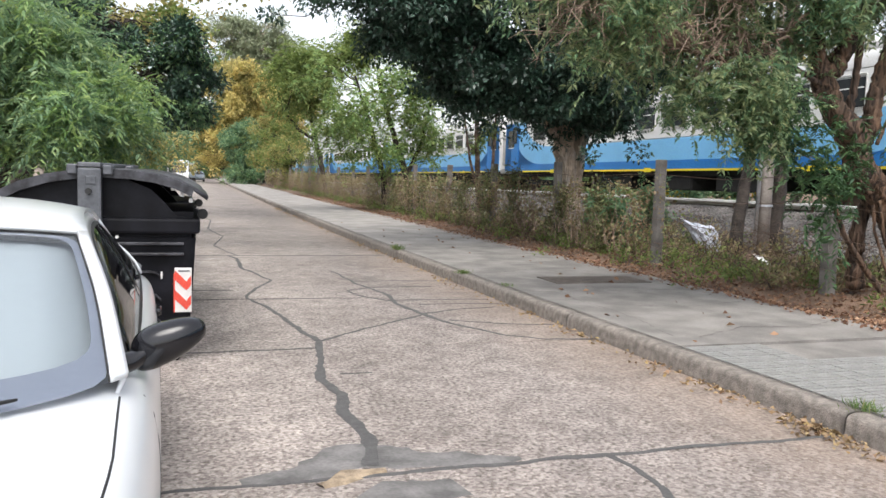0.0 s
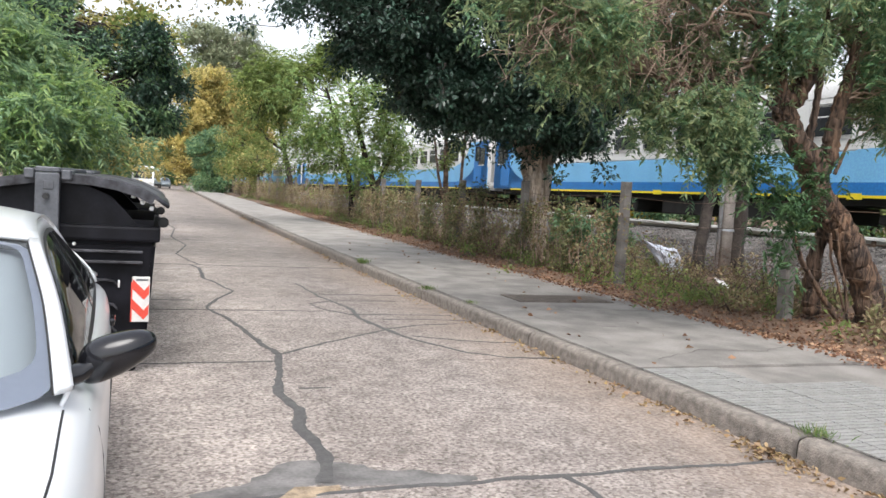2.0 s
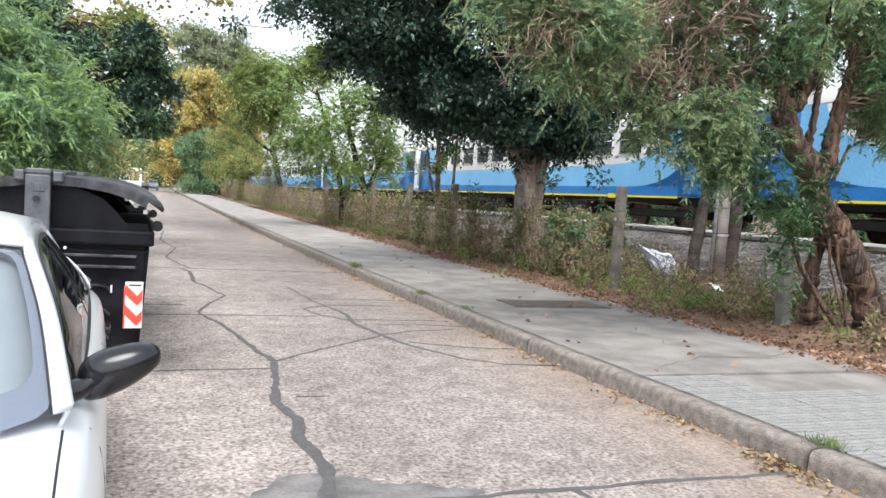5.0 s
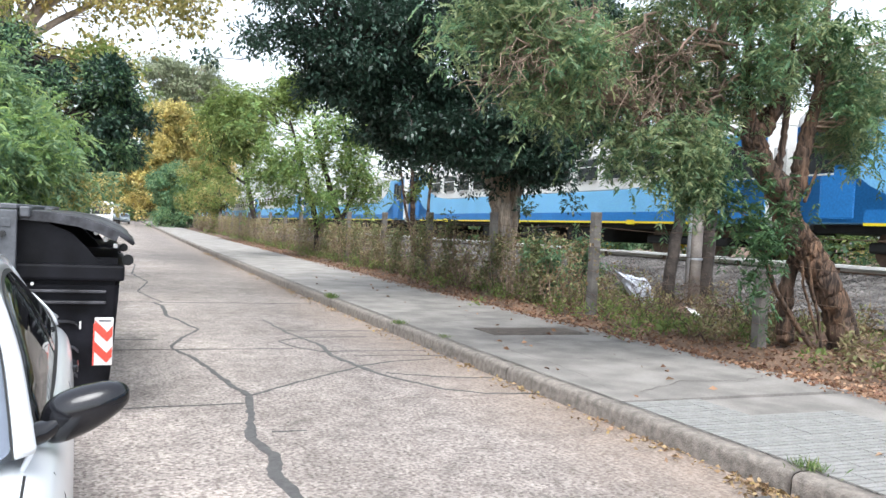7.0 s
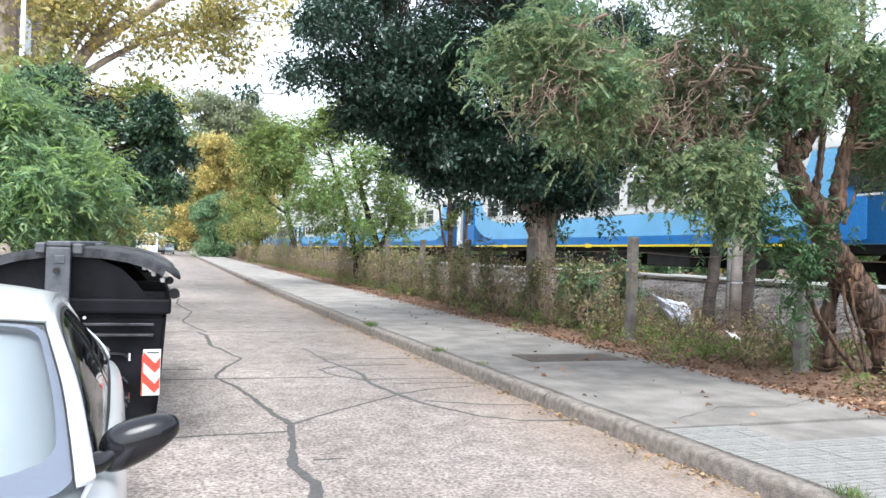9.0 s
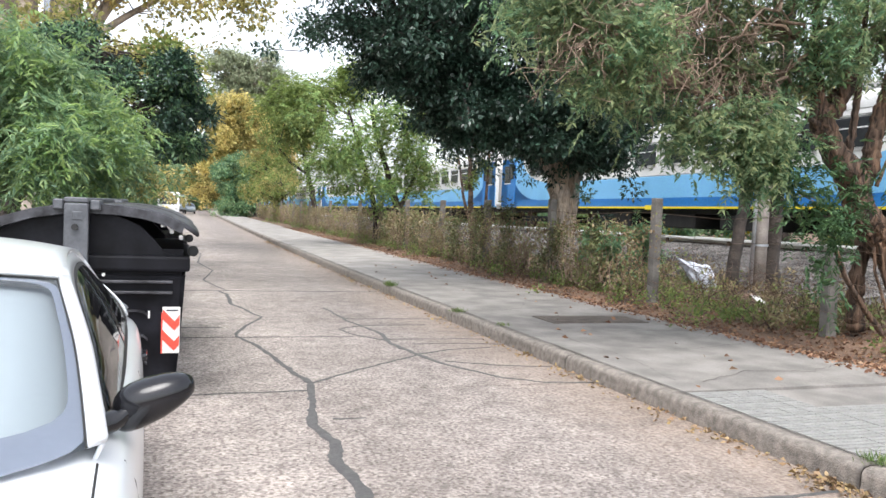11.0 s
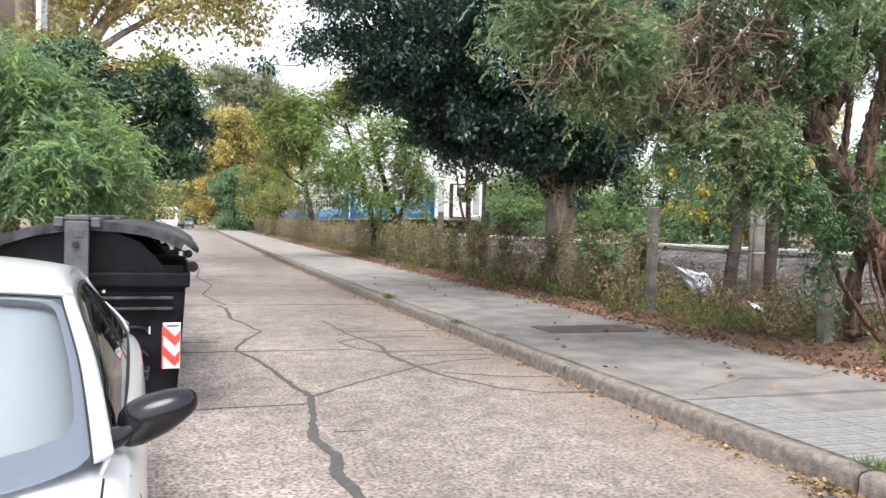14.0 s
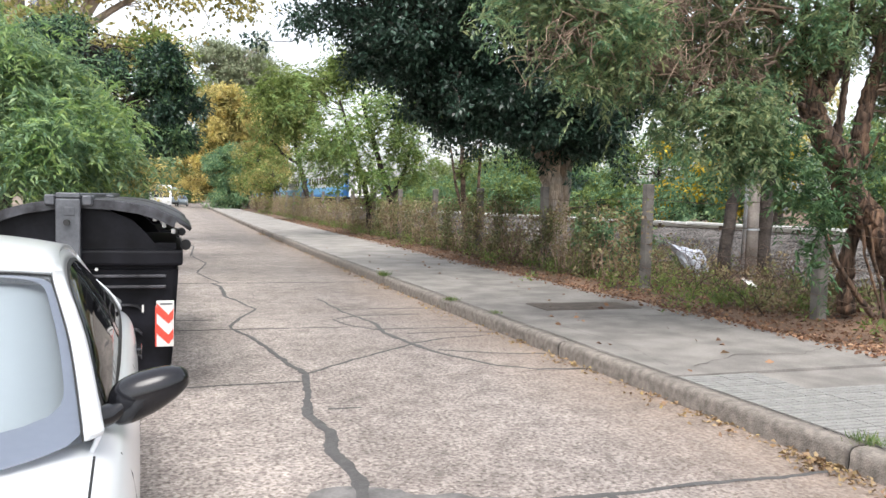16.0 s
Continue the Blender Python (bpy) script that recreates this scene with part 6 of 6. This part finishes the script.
def leafy_shoots():
    rng = np.random.default_rng(77)
    c = np.array(((6.42, 7.54, 2.15), (6.67, 7.54, 1.97), (6.93, 7.54, 1.80), (6.73, 7.54, 1.53), (6.92, 7.54, 1.28), (6.36, 7.54, 1.90), (7.11, 7.54, 1.49), (6.52, 7.54, 1.72), (7.17, 7.54, 1.81), (6.19, 7.54, 2.04), (6.57, 7.54, 2.35), (7.32, 7.54, 2.01), (6.85, 7.54, 1.06), (6.94, 7.54, 1.61), (6.50, 7.54, 2.00), (7.04, 7.54, 1.93),
                  (7.81, 7.50, 4.27), (8.03, 7.50, 3.71), (7.89, 7.50, 3.17), (8.09, 7.50, 3.99), (8.00, 7.50, 3.37), (8.16, 7.50, 2.53)))
    c = np.vstack([c + rng.normal(size=c.shape) * (0.1, 0.08, 0.1) for _ in range(2)])
    pos, way = frond_leaves(c, 6, 0.2, 6, rng, 0.55, 0.1)
    lv = leaves("leafy_shoots", pos, way, 0.06 + 0.045 * rng.random(len(pos)), 0.3, L_SHOOT, None, rng, level=0.5)
    tagged(lv, "leafy green shoots hanging before the gnarled trunk", "branches", kind="stuff")


leafy_shoots()

for sx, sy, top, lean, r in ((9.8, 12.9, 6.4, 0.75, 0.12), (10.75, 13.0, 5.8, 0.1, 0.17)):
    z0 = profile(sx, sy)
    tree("dark_trunk_tree", "dark slim trunk among trackside trees",
         [[(sx, sy, z0, r), (sx + lean * 0.4, sy, z0 + top * 0.45, r * 0.85), (sx + lean, sy, z0 + top, r * 0.6)]],
         [(sx + lean, sy, z0 + top + 0.6, 1.1, 1.0, 0.9, 46)], L_FEATHER, M_BARK_DARK, int(sx * 10), radius=0.28, size=0.1, slim=0.26, droop=0.5, fronds=(8, 0.26, 6), twigs=0.6, twig=0.01,
         group="trackside trees")

for sx, sy, h in ((7.75, 13.9, 1.25), (9.7, 15.8, 1.2)):
    z0 = profile(sx, sy)
    tree("fence_shrub", "small green shrub growing behind the fence",
         [[(sx, sy, z0, 0.03), (sx + 0.05, sy, z0 + h * 0.5, 0.022), (sx - 0.05, sy, z0 + h, 0.01)]],
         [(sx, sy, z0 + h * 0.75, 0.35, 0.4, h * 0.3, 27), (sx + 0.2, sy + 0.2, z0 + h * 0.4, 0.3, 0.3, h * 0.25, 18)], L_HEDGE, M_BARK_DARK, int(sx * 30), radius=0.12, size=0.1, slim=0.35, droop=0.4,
         fronds=(5, 0.2, 5), pad=0.16, twig=0.006, twigs=0.7, group="shrubs behind the fence")

tree("climber_clad_tree", "thin tree stems wrapped in climbers at the fence",
     [[(7.95, 21.6, 0.16, 0.1), (7.8, 21.6, 1.4, 0.08), (7.6, 21.5, 3.4, 0.05)], [(8.1, 21.6, 0.16, 0.07), (8.2, 21.6, 1.6, 0.05), (8.3, 21.7, 3.6, 0.03)], [(7.85, 21.5, 0.8, 0.05), (7.5, 21.5, 2.0, 0.04), (7.2, 21.4, 3.5, 0.02)]],
     [(7.9, 21.5, 2.2, 0.25, 0.3, 0.9, 27), (7.8, 21.5, 4.0, 1.0, 0.8, 0.5, 36)], L_MID, M_BARK, 31, radius=0.2, per=30, size=0.09, slim=0.5, twigs=0.5, pad=0.25)

tree("young_fence_tree", "young leaning tree with sparse light green leaves",
     [[(8.5, 31.6, 0.15, 0.18), (8.3, 31.6, 1.5, 0.15), (7.7, 31.6, 3.3, 0.1), (7.0, 31.4, 5.4, 0.07)], [(7.6, 32, 0.15, 0.14), (7.4, 31.9, 1.6, 0.12), (6.7, 31.6, 3.7, 0.08), (6.1, 31.5, 5.4, 0.04)],
      [(8.3, 31.6, 1.5, 0.1), (8.9, 31.6, 2.9, 0.07), (9.3, 31.6, 4.8, 0.04)]],
     [(6.2, 31.2, 5.1, 2.0, 2.0, 0.9, 54), (8.1, 31.4, 5.4, 1.9, 1.8, 1.0, 54), (5.3, 31, 3.9, 1.2, 1.3, 0.4, 27), (9.3, 31.4, 4.5, 1.0, 1.3, 0.8, 27), (6.9, 31.1, 3.6, 1.4, 1.3, 0.5, 27), (8.9, 31.2, 3.2, 0.9, 1.0, 0.5, 18), (5.5, 31.0, 3.2, 0.9, 1.0, 0.5, 27), (7.6, 31.0, 2.8, 1.1, 1.0, 0.4, 9)],
     L_MID, M_BARK_DARK, 32, radius=0.3, fronds=(5, 0.55, 6), size=0.17, slim=0.34, droop=0.55, twigs=0.4, twig=0.008, second=(L_SPRING, 0.55, "fresh green leaves"), pad=0.4)

tree("slim_street_tree", "slim forked tree with dark green leaves over the fence",
     [[(8.0, 50, 0.15, 0.2), (7.7, 50, 1.9, 0.16), (7.2, 50, 3.7, 0.12), (6.5, 50, 7.1, 0.09)], [(7.2, 50, 3.6, 0.1), (6.2, 50, 4.2, 0.09), (5.2, 50, 5.4, 0.06)], [(7.2, 50, 3.7, 0.09), (8.0, 50, 5.9, 0.06), (8.2, 50, 8.4, 0.04)]],
     [(6.0, 49.4, 7.9, 1.6, 1.9, 1.3, 72), (8.2, 49.6, 9.2, 2.0, 1.9, 1.3, 63), (5.6, 49.4, 6.0, 1.0, 1.2, 0.6, 27), (10.6, 49.6, 10.2, 2.0, 2, 1.4, 36), (7.6, 49.5, 6.6, 1.3, 1.4, 0.7, 27), (5.2, 49.4, 7.4, 1.0, 1.2, 1.0, 27)],
     L_MID, M_BARK_DARK, 33, radius=0.45, fronds=(6, 0.8, 6), size=0.24, slim=0.36, droop=0.5, twigs=0.3)

tree("yellow_autumn_tree", "tall tree in yellow autumn leaf far down the street",
     [[(8.52, 101.97, 0.2, 0.412), (8.19, 101.97, 3.94, 0.33), (6.87, 101.97, 9.72, 0.165)], [(8.19, 101.97, 3.94, 0.231), (9.83, 101.97, 8.89, 0.132)], [(8.19, 101.97, 3.94, 0.198), (4.22, 101.15, 8.89, 0.099)]],
     [(4.88, 101.15, 11.53, 3.3, 3.63, 2.97, 230), (8.68, 101.64, 9.88, 3.3, 3.3, 3.3, 200), (3.56, 101.15, 6.91, 2.64, 2.64, 2.64, 110), (10.5, 101.64, 5.92, 2.97, 2.64, 2.97, 130), (12.14, 101.64, 10.54, 2.47, 2.64, 2.64, 80), (5.7, 101.2, 13.4, 3.0, 3.0, 1.6, 90), (6.4, 101.0, 8.6, 3.6, 3.0, 2.4, 120), (3.2, 101.0, 4.6, 2.2, 2.0, 2.2, 60)],
     L_YELLOW, M_BARK_DARK, 34, radius=0.9, per=60, size=0.36, slim=0.6, twigs=0.3, pad=0.8, second=(L_OLIVE, 0.45, "olive leaves turning yellow"))

tree("street_bush", "round dark green tree beside the pavement",
     [[(6.2, 92, 0.1, 0.25), (6.0, 92, 2.5, 0.2), (5.7, 92, 5.0, 0.1)]],
     [(5.2, 91.5, 4.6, 2.4, 2.4, 2.4, 210), (7.8, 92, 4.0, 2.0, 2.2, 2.4, 130), (5.8, 91.2, 1.6, 2.0, 2.0, 1.2, 90)],
     L_HEDGE, M_BARK_DARK, 35, radius=0.6, per=46, size=0.3, slim=0.5, twigs=0.2, second=(L_LIGHT, 0.35, "fresh green leaves"))
tree("low_yellow_tree", "small yellow-green tree beside the fence",
     [[(7.9, 68, 0.1, 0.12), (7.8, 68, 2.0, 0.1), (7.6, 68, 3.8, 0.05)]], [(7.4, 67.6, 3.2, 1.6, 1.5, 1.4, 110), (8.3, 67.6, 1.6, 1.2, 1.2, 0.8, 45)],
     L_OLIVE, M_BARK_DARK, 36, radius=0.5, per=24, size=0.2, slim=0.5, twigs=0.3, second=(L_MID, 0.5, "green leaves"))
tree("fence_side_tree", "tree in fresh green leaf beside the far fence",
     [[(8.4, 78, 0.1, 0.2), (8.2, 78, 2.5, 0.16), (7.8, 78, 5.0, 0.08)]], [(7.6, 77.6, 5.0, 2.2, 2.0, 1.8, 150), (6.4, 77.6, 3.4, 1.4, 1.4, 1.2, 70)],
     L_MID, M_BARK_DARK, 38, radius=0.55, per=40, size=0.24, slim=0.5, twigs=0.3, second=(L_OLIVE, 0.4, "yellowing leaves"))
tree("tall_eucalyptus", "tall grey-green tree far down the street",
     [[(7.77, 124.65, 0.2, 0.78), (7.25, 124.65, 9.94, 0.52), (6.47, 124.65, 19.04, 0.26)]],
     [(5.69, 123.35, 21.64, 3.38, 3.9, 2.86, 130), (9.85, 123.35, 20.34, 3.9, 3.9, 3.38, 130), (7.77, 123.35, 15.13, 5.2, 3.9, 3.25, 130), (3.22, 123.35, 16.43, 2.34, 2.6, 2.08, 60), (13.62, 123.35, 17.73, 3.9, 3.9, 3.9, 110)],
     L_GREYGREEN, M_BARK_PALE, 37, radius=1.1, per=56, size=0.5, pad=0.9, slim=0.4, twigs=0.3)

# the left side of the street
tree("willowy_tree", "spreading tree with fresh green feathery leaves over the pavement",
     [[(-3.6, 13.2, 0.14, 0.2), (-3.3, 13.2, 1.2, 0.16), (-2.6, 13.0, 2.4, 0.1), (-1.6, 12.8, 3.3, 0.05)], [(-3.7, 13.3, 0.14, 0.15), (-4.2, 13.3, 1.4, 0.12), (-4.8, 13.4, 3.0, 0.06)],
      [(-3.3, 13.2, 1.1, 0.1), (-2.2, 12.8, 1.7, 0.07), (-1.2, 12.5, 2.4, 0.04)], [(-2.9, 12.6, 0.14, 0.09), (-2.5, 12.5, 1.0, 0.08), (-2.0, 12.4, 2.0, 0.04)]],
     [(-2.6, 12.6, 3.15, 1.5, 1.5, 0.6, 108), (-1.45, 12.5, 2.6, 0.7, 0.9, 0.55, 72), (-0.95, 12.4, 2.3, 0.4, 0.6, 0.35, 36), (-1.9, 12.0, 2.35, 0.9, 0.8, 0.45, 63), (-3.4, 11.8, 2.65, 1.7, 1.2, 0.6, 81), (-4.9, 13.0, 3.0, 1.8, 1.8, 0.9, 81),
      (-1.4, 12.3, 1.9, 0.55, 0.6, 0.3, 36), (-1.7, 12.5, 3.3, 0.8, 0.8, 0.35, 45)],
     L_LIGHT, M_BARK_DARK, 41, radius=0.2, size=0.115, slim=0.22, droop=0.55, fronds=(11, 0.36, 9), shell=0.4, pad=0.27, twig=0.01, twigs=0.8, second=(L_SPRING, 0.3, "yellow-green young leaves"), level=0.7)
tree("dark_left_tree", "dark evergreen tree with glossy leaves over the pavement",
     [[(-3.4, 17, 0.14, 0.2), (-2.8, 17, 1.8, 0.16), (-2.0, 16.8, 3.4, 0.1), (-1.2, 16.6, 4.2, 0.05)], [(-2.3, 16.9, 2.8, 0.09), (-1.2, 16.7, 3.1, 0.06), (-0.2, 16.5, 3.6, 0.03)]],
     [(-0.12, 16.4, 4.0, 0.42, 0.6, 0.35, 45), (-0.15, 16.4, 3.45, 0.55, 0.7, 0.45, 81), (-0.1, 16.4, 2.75, 0.45, 0.6, 0.4, 54), (-1.85, 16.4, 4.3, 0.55, 0.7, 0.35, 54), (-1.1, 16.6, 3.4, 0.8, 0.8, 0.7, 63)],
     L_DARK, M_BARK_DARK, 42, pad=0.22, radius=0.26, per=80, size=0.1, slim=0.42, droop=0.4, shell=0.4, twigs=0.3, second=(L_HEDGE, 0.3, "paler leaves"))
tree("turning_tree", "tree in olive and yellow autumn leaf behind evergreens",
     [[(-4.0, 20, 0.14, 0.2), (-3.4, 20, 2.5, 0.15), (-2.4, 19.8, 4.6, 0.07)]],
     [(-2.0, 19.6, 4.9, 1.8, 1.6, 0.7, 99), (-4.6, 19.6, 5.0, 2.0, 1.8, 1.0, 81), (-0.6, 19.6, 4.7, 0.7, 0.9, 0.5, 54), (-0.4, 19.6, 3.6, 0.6, 0.8, 0.7, 45)],
     L_OLIVE, M_BARK_DARK, 43, radius=0.4, per=40, size=0.13, slim=0.5, twigs=0.4, second=(L_MID, 0.4, "green leaves"))
tree("tall_plane_tree", "tall plane tree with bare limbs and sparse yellowing leaves",
     [[(-4.5, 27, 0.14, 0.42), (-4.3, 27, 3.5, 0.34), (-3.8, 26.8, 6.0, 0.28), (-2.6, 26.4, 9.0, 0.16), (-1.2, 26, 12, 0.08)], [(-4.3, 27, 4.0, 0.24), (-2.2, 26.6, 7.4, 0.17), (0.2, 26, 9.2, 0.1), (2.6, 25.6, 10.2, 0.05)],
      [(-4.4, 27, 4.5, 0.22), (-4.6, 26.8, 8.5, 0.14), (-4.4, 26.6, 12, 0.07)], [(-2.6, 26.7, 6.8, 0.12), (-1.4, 26.4, 8.8, 0.09), (0.2, 26, 11, 0.05)], [(-4.4, 27, 5.0, 0.18), (-6.0, 26.8, 8.5, 0.1)], [(-4.3, 27, 4.4, 0.16), (-3.2, 26.8, 7.5, 0.12), (-3.0, 26.6, 11, 0.06)], [(-3.2, 26.8, 6.0, 0.12), (-0.6, 26.4, 7.8, 0.08), (1.8, 26, 8.6, 0.04)], [(-3.9, 27, 5.2, 0.1), (-1.8, 26.6, 8.8, 0.07), (-0.8, 26.4, 11.2, 0.04)]],
     [(-1.0, 26, 10.2, 3.6, 2.6, 2.0, 130), (2.2, 25.6, 9.2, 2.0, 2.0, 1.4, 70), (-4.6, 26.4, 10.5, 2.6, 2.4, 2.4, 80), (1.0, 25.6, 8.0, 1.9, 1.4, 0.5, 45), (-1.2, 25.8, 8.2, 2.0, 1.4, 0.6, 36), (-3.6, 25.8, 8.4, 2.0, 1.4, 0.8, 36)],
     L_OLIVE, M_BARK_PALE, 44, radius=0.6, per=34, size=0.14, slim=0.8, droop=0.4, shell=0.2, twig=0.014, twigs=0.9, second=(L_YELLOW, 0.3, "yellowing leaves"))
for i, (x, y, h, m, s2) in enumerate(((-4.5, 34, 5.0, L_MID, L_OLIVE), (-4.6, 46, 5.5, L_OLIVE, L_YELLOW), (-5.0, 60, 6.5, L_HEDGE, L_MID), (-5.0, 78, 7.0, L_OLIVE, L_YELLOW), (-5.5, 100, 8, L_HEDGE, L_MID))):
    tree("street_tree", "leafy street tree farther down the pavement",
         [[(x, y, 0.14, 0.22), (x + 0.3, y, h * 0.4, 0.17), (x + 0.8, y, h * 0.8, 0.08)]],
         [(x + 0.8, y, h * 0.75, 2.2, 2.2, h * 0.28, 110), (x + 1.8, y, h * 0.5, 1.6, 1.8, h * 0.22, 60)], m, M_BARK_DARK, 50 + i, radius=0.55, per=40, size=0.14 + 0.0026 * y, slim=0.5, twigs=0.3, second=(s2, 0.4, "paler leaves"), group="street trees")
for i, (x, y, h, m, s2) in enumerate(((1.0, 150, 11, L_HEDGE, L_MID), (-6, 140, 14, L_MID, L_OLIVE), (6.5, 128, 11, L_HEDGE, L_OLIVE), (-6.5, 115, 12, L_MID, L_YELLOW), (-4.5, 128, 9, L_HEDGE, L_OLIVE), (9, 108, 12, L_MID, L_GREYGREEN), (-1, 175, 12, L_GREYGREEN, L_MID), (-12, 165, 14, L_GREYGREEN, L_MID), (15, 165, 13, L_GREYGREEN, L_MID))):
    tree("far_tree", "leafy tree closing the view down the street",
         [[(x, y, 0.1, 0.3), (x, y, h * 0.4, 0.25), (x + 0.5, y, h * 0.8, 0.1)]],
         [(x, y, h * 0.65, h * 0.33, 2.5, h * 0.32, 120), (x + 0.8, y - 1, h * 0.35, h * 0.28, 2.0, h * 0.28, 70)], m, M_BARK_DARK, 70 + i, radius=0.8, per=44, size=0.45, slim=0.5, twigs=0.2, second=(s2, 0.4, "paler leaves"), group="far trees")


# ---- bushes and trees beyond the railway ----
for i in range(13):
    y = 8 + 6.6 * i
    py = random.Random(200 + i)
    x = 22.5 + py.uniform(-1, 1.5)
    h = py.uniform(5.4, 6.8) if y < 55 else py.uniform(3.4, 4.4)
    tree("trackside_bush", "dense green bush growing beyond the railway",
         [[(x, y, 0.3, 0.12), (x, y, 1.4, 0.1), (x + 0.2, y, h * 0.7, 0.05)]],
         [(x, y, h * 0.6, 1.8, 3.4, h * 0.36, 210), (x - 1.4, y + 1.5, h * 0.24, 1.2, 2.8, h * 0.2, 110), (x - 0.6, y - 1.5, h * 0.42, 1.2, 2.4, h * 0.22, 90)],
         L_HEDGE, M_BARK_DARK, 100 + i, radius=0.5, per=40, size=0.17 + 0.001 * y, slim=0.45, droop=0.4, twigs=0.2,
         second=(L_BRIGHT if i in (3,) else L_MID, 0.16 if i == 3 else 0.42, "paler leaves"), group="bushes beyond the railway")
for i in range(7):
    y = 10 + 16 * i
    py = random.Random(300 + i)
    x, h = 34 + py.uniform(-3, 3), py.uniform(10, 13) if y < 70 else py.uniform(6, 8)
    tree("backdrop_tree", "tall leafy tree far beyond the railway",
         [[(x, y, 0.3, 0.3), (x, y, h * 0.4, 0.24), (x + 0.5, y, h * 0.8, 0.1)]],
         [(x, y, h * 0.66, 3.2, 4.2, h * 0.3, 150), (x - 1, y + 2, h * 0.36, 2.6, 3.6, h * 0.22, 80)],
         L_GREYGREEN, M_BARK_DARK, 120 + i, radius=0.8, per=40, size=0.32, slim=0.5, twigs=0.2, second=(L_YELLOW if i in (1, 2) else L_MID, 0.4, "paler leaves"), group="trees beyond the railway")


# unseen hedge, added to keep the gap under the left trees dark
for i in range(9):
    y = 9 + 5.2 * i
    tree("dark_fill_hedge", "dark dense hedge added to darken the gap behind the pavement",
         [[(-7.2, y, 0.1, 0.07), (-7.2, y, 1.0, 0.06), (-7.1, y, 2.0, 0.03)]],
         [(-7.2, y, 1.7, 0.7, 2.3, 1.3, 150), (-7.0, y + 1, 0.8, 0.6, 2.0, 0.6, 60)], L_DARK, M_BARK_DARK, 400 + i, radius=0.35, per=50, size=0.12, slim=0.5, twigs=0.2, pad=0.35, group="garden hedges")


# ---- house and lamp post behind the trees on the left ----
def house():
    h = thing("house", "brown rendered two-storey house behind trees", "house", pose(-9.8, 36.2, 0))
    part("wall", box(-5, 5, -6, 6, 0, 11, 0.02), M_WALL, h)
    part("roof", box(-5.3, 5.3, -6.3, 6.3, 11.002, 11.4, 0.05), M_ROOF_TILE, h, "flat roof with a parapet")
    for z in (1.2, 4.6, 8.0):
        for y in (-4, 0, 4):
            w = part("window", box(4.96, 5.04, y - 0.8, y + 0.8, z, z + 1.5, 0.02), M_POST, h)
            part("pane", box(5.0, 5.05, y - 0.7, y + 0.7, z + 0.08, z + 1.42), M_T_WINDOW, w)
        w = part("window", box(-1, 1, -6.04, -5.96, z, z + 1.5, 0.02), M_POST, h)
        part("pane", box(-0.9, 0.9, -6.05, -6.0, z + 0.08, z + 1.42), M_T_WINDOW, w)


house()


def lamp_post():
    p = thing("street_lamp", "slim white lamp post standing among trees", "street lamp", Matrix.Translation((-3.62, 24, 0.14)))
    h = Heap()
    h.tube([(0, 0, -0.1), (0, 0, 4), (0, 0, 9.2)], [0.09, 0.075, 0.05], 14)
    h.done("post", M_VAN, p)
    h = Heap()
    h.tube([(0, 0, 9.2), (0.5, 0, 9.5), (1.4, 0, 9.6)], [0.04, 0.035, 0.03], 10)
    h.done("arm", M_VAN, p)
    part("lamp_head", box(1.3, 1.9, -0.12, 0.12, 9.52, 9.68, 0.04, seg=2), M_T_GREY, p)


lamp_post()


def motions():
    """The train runs away from the camera at a steady pace."""
    for ob, ahead in TRAIN:
        walk(ob, [(0.5 * i, train_pose(TAIL_AT_12 + SPEED * (0.5 * i - 12) + ahead)) for i in range(33)])


motions()
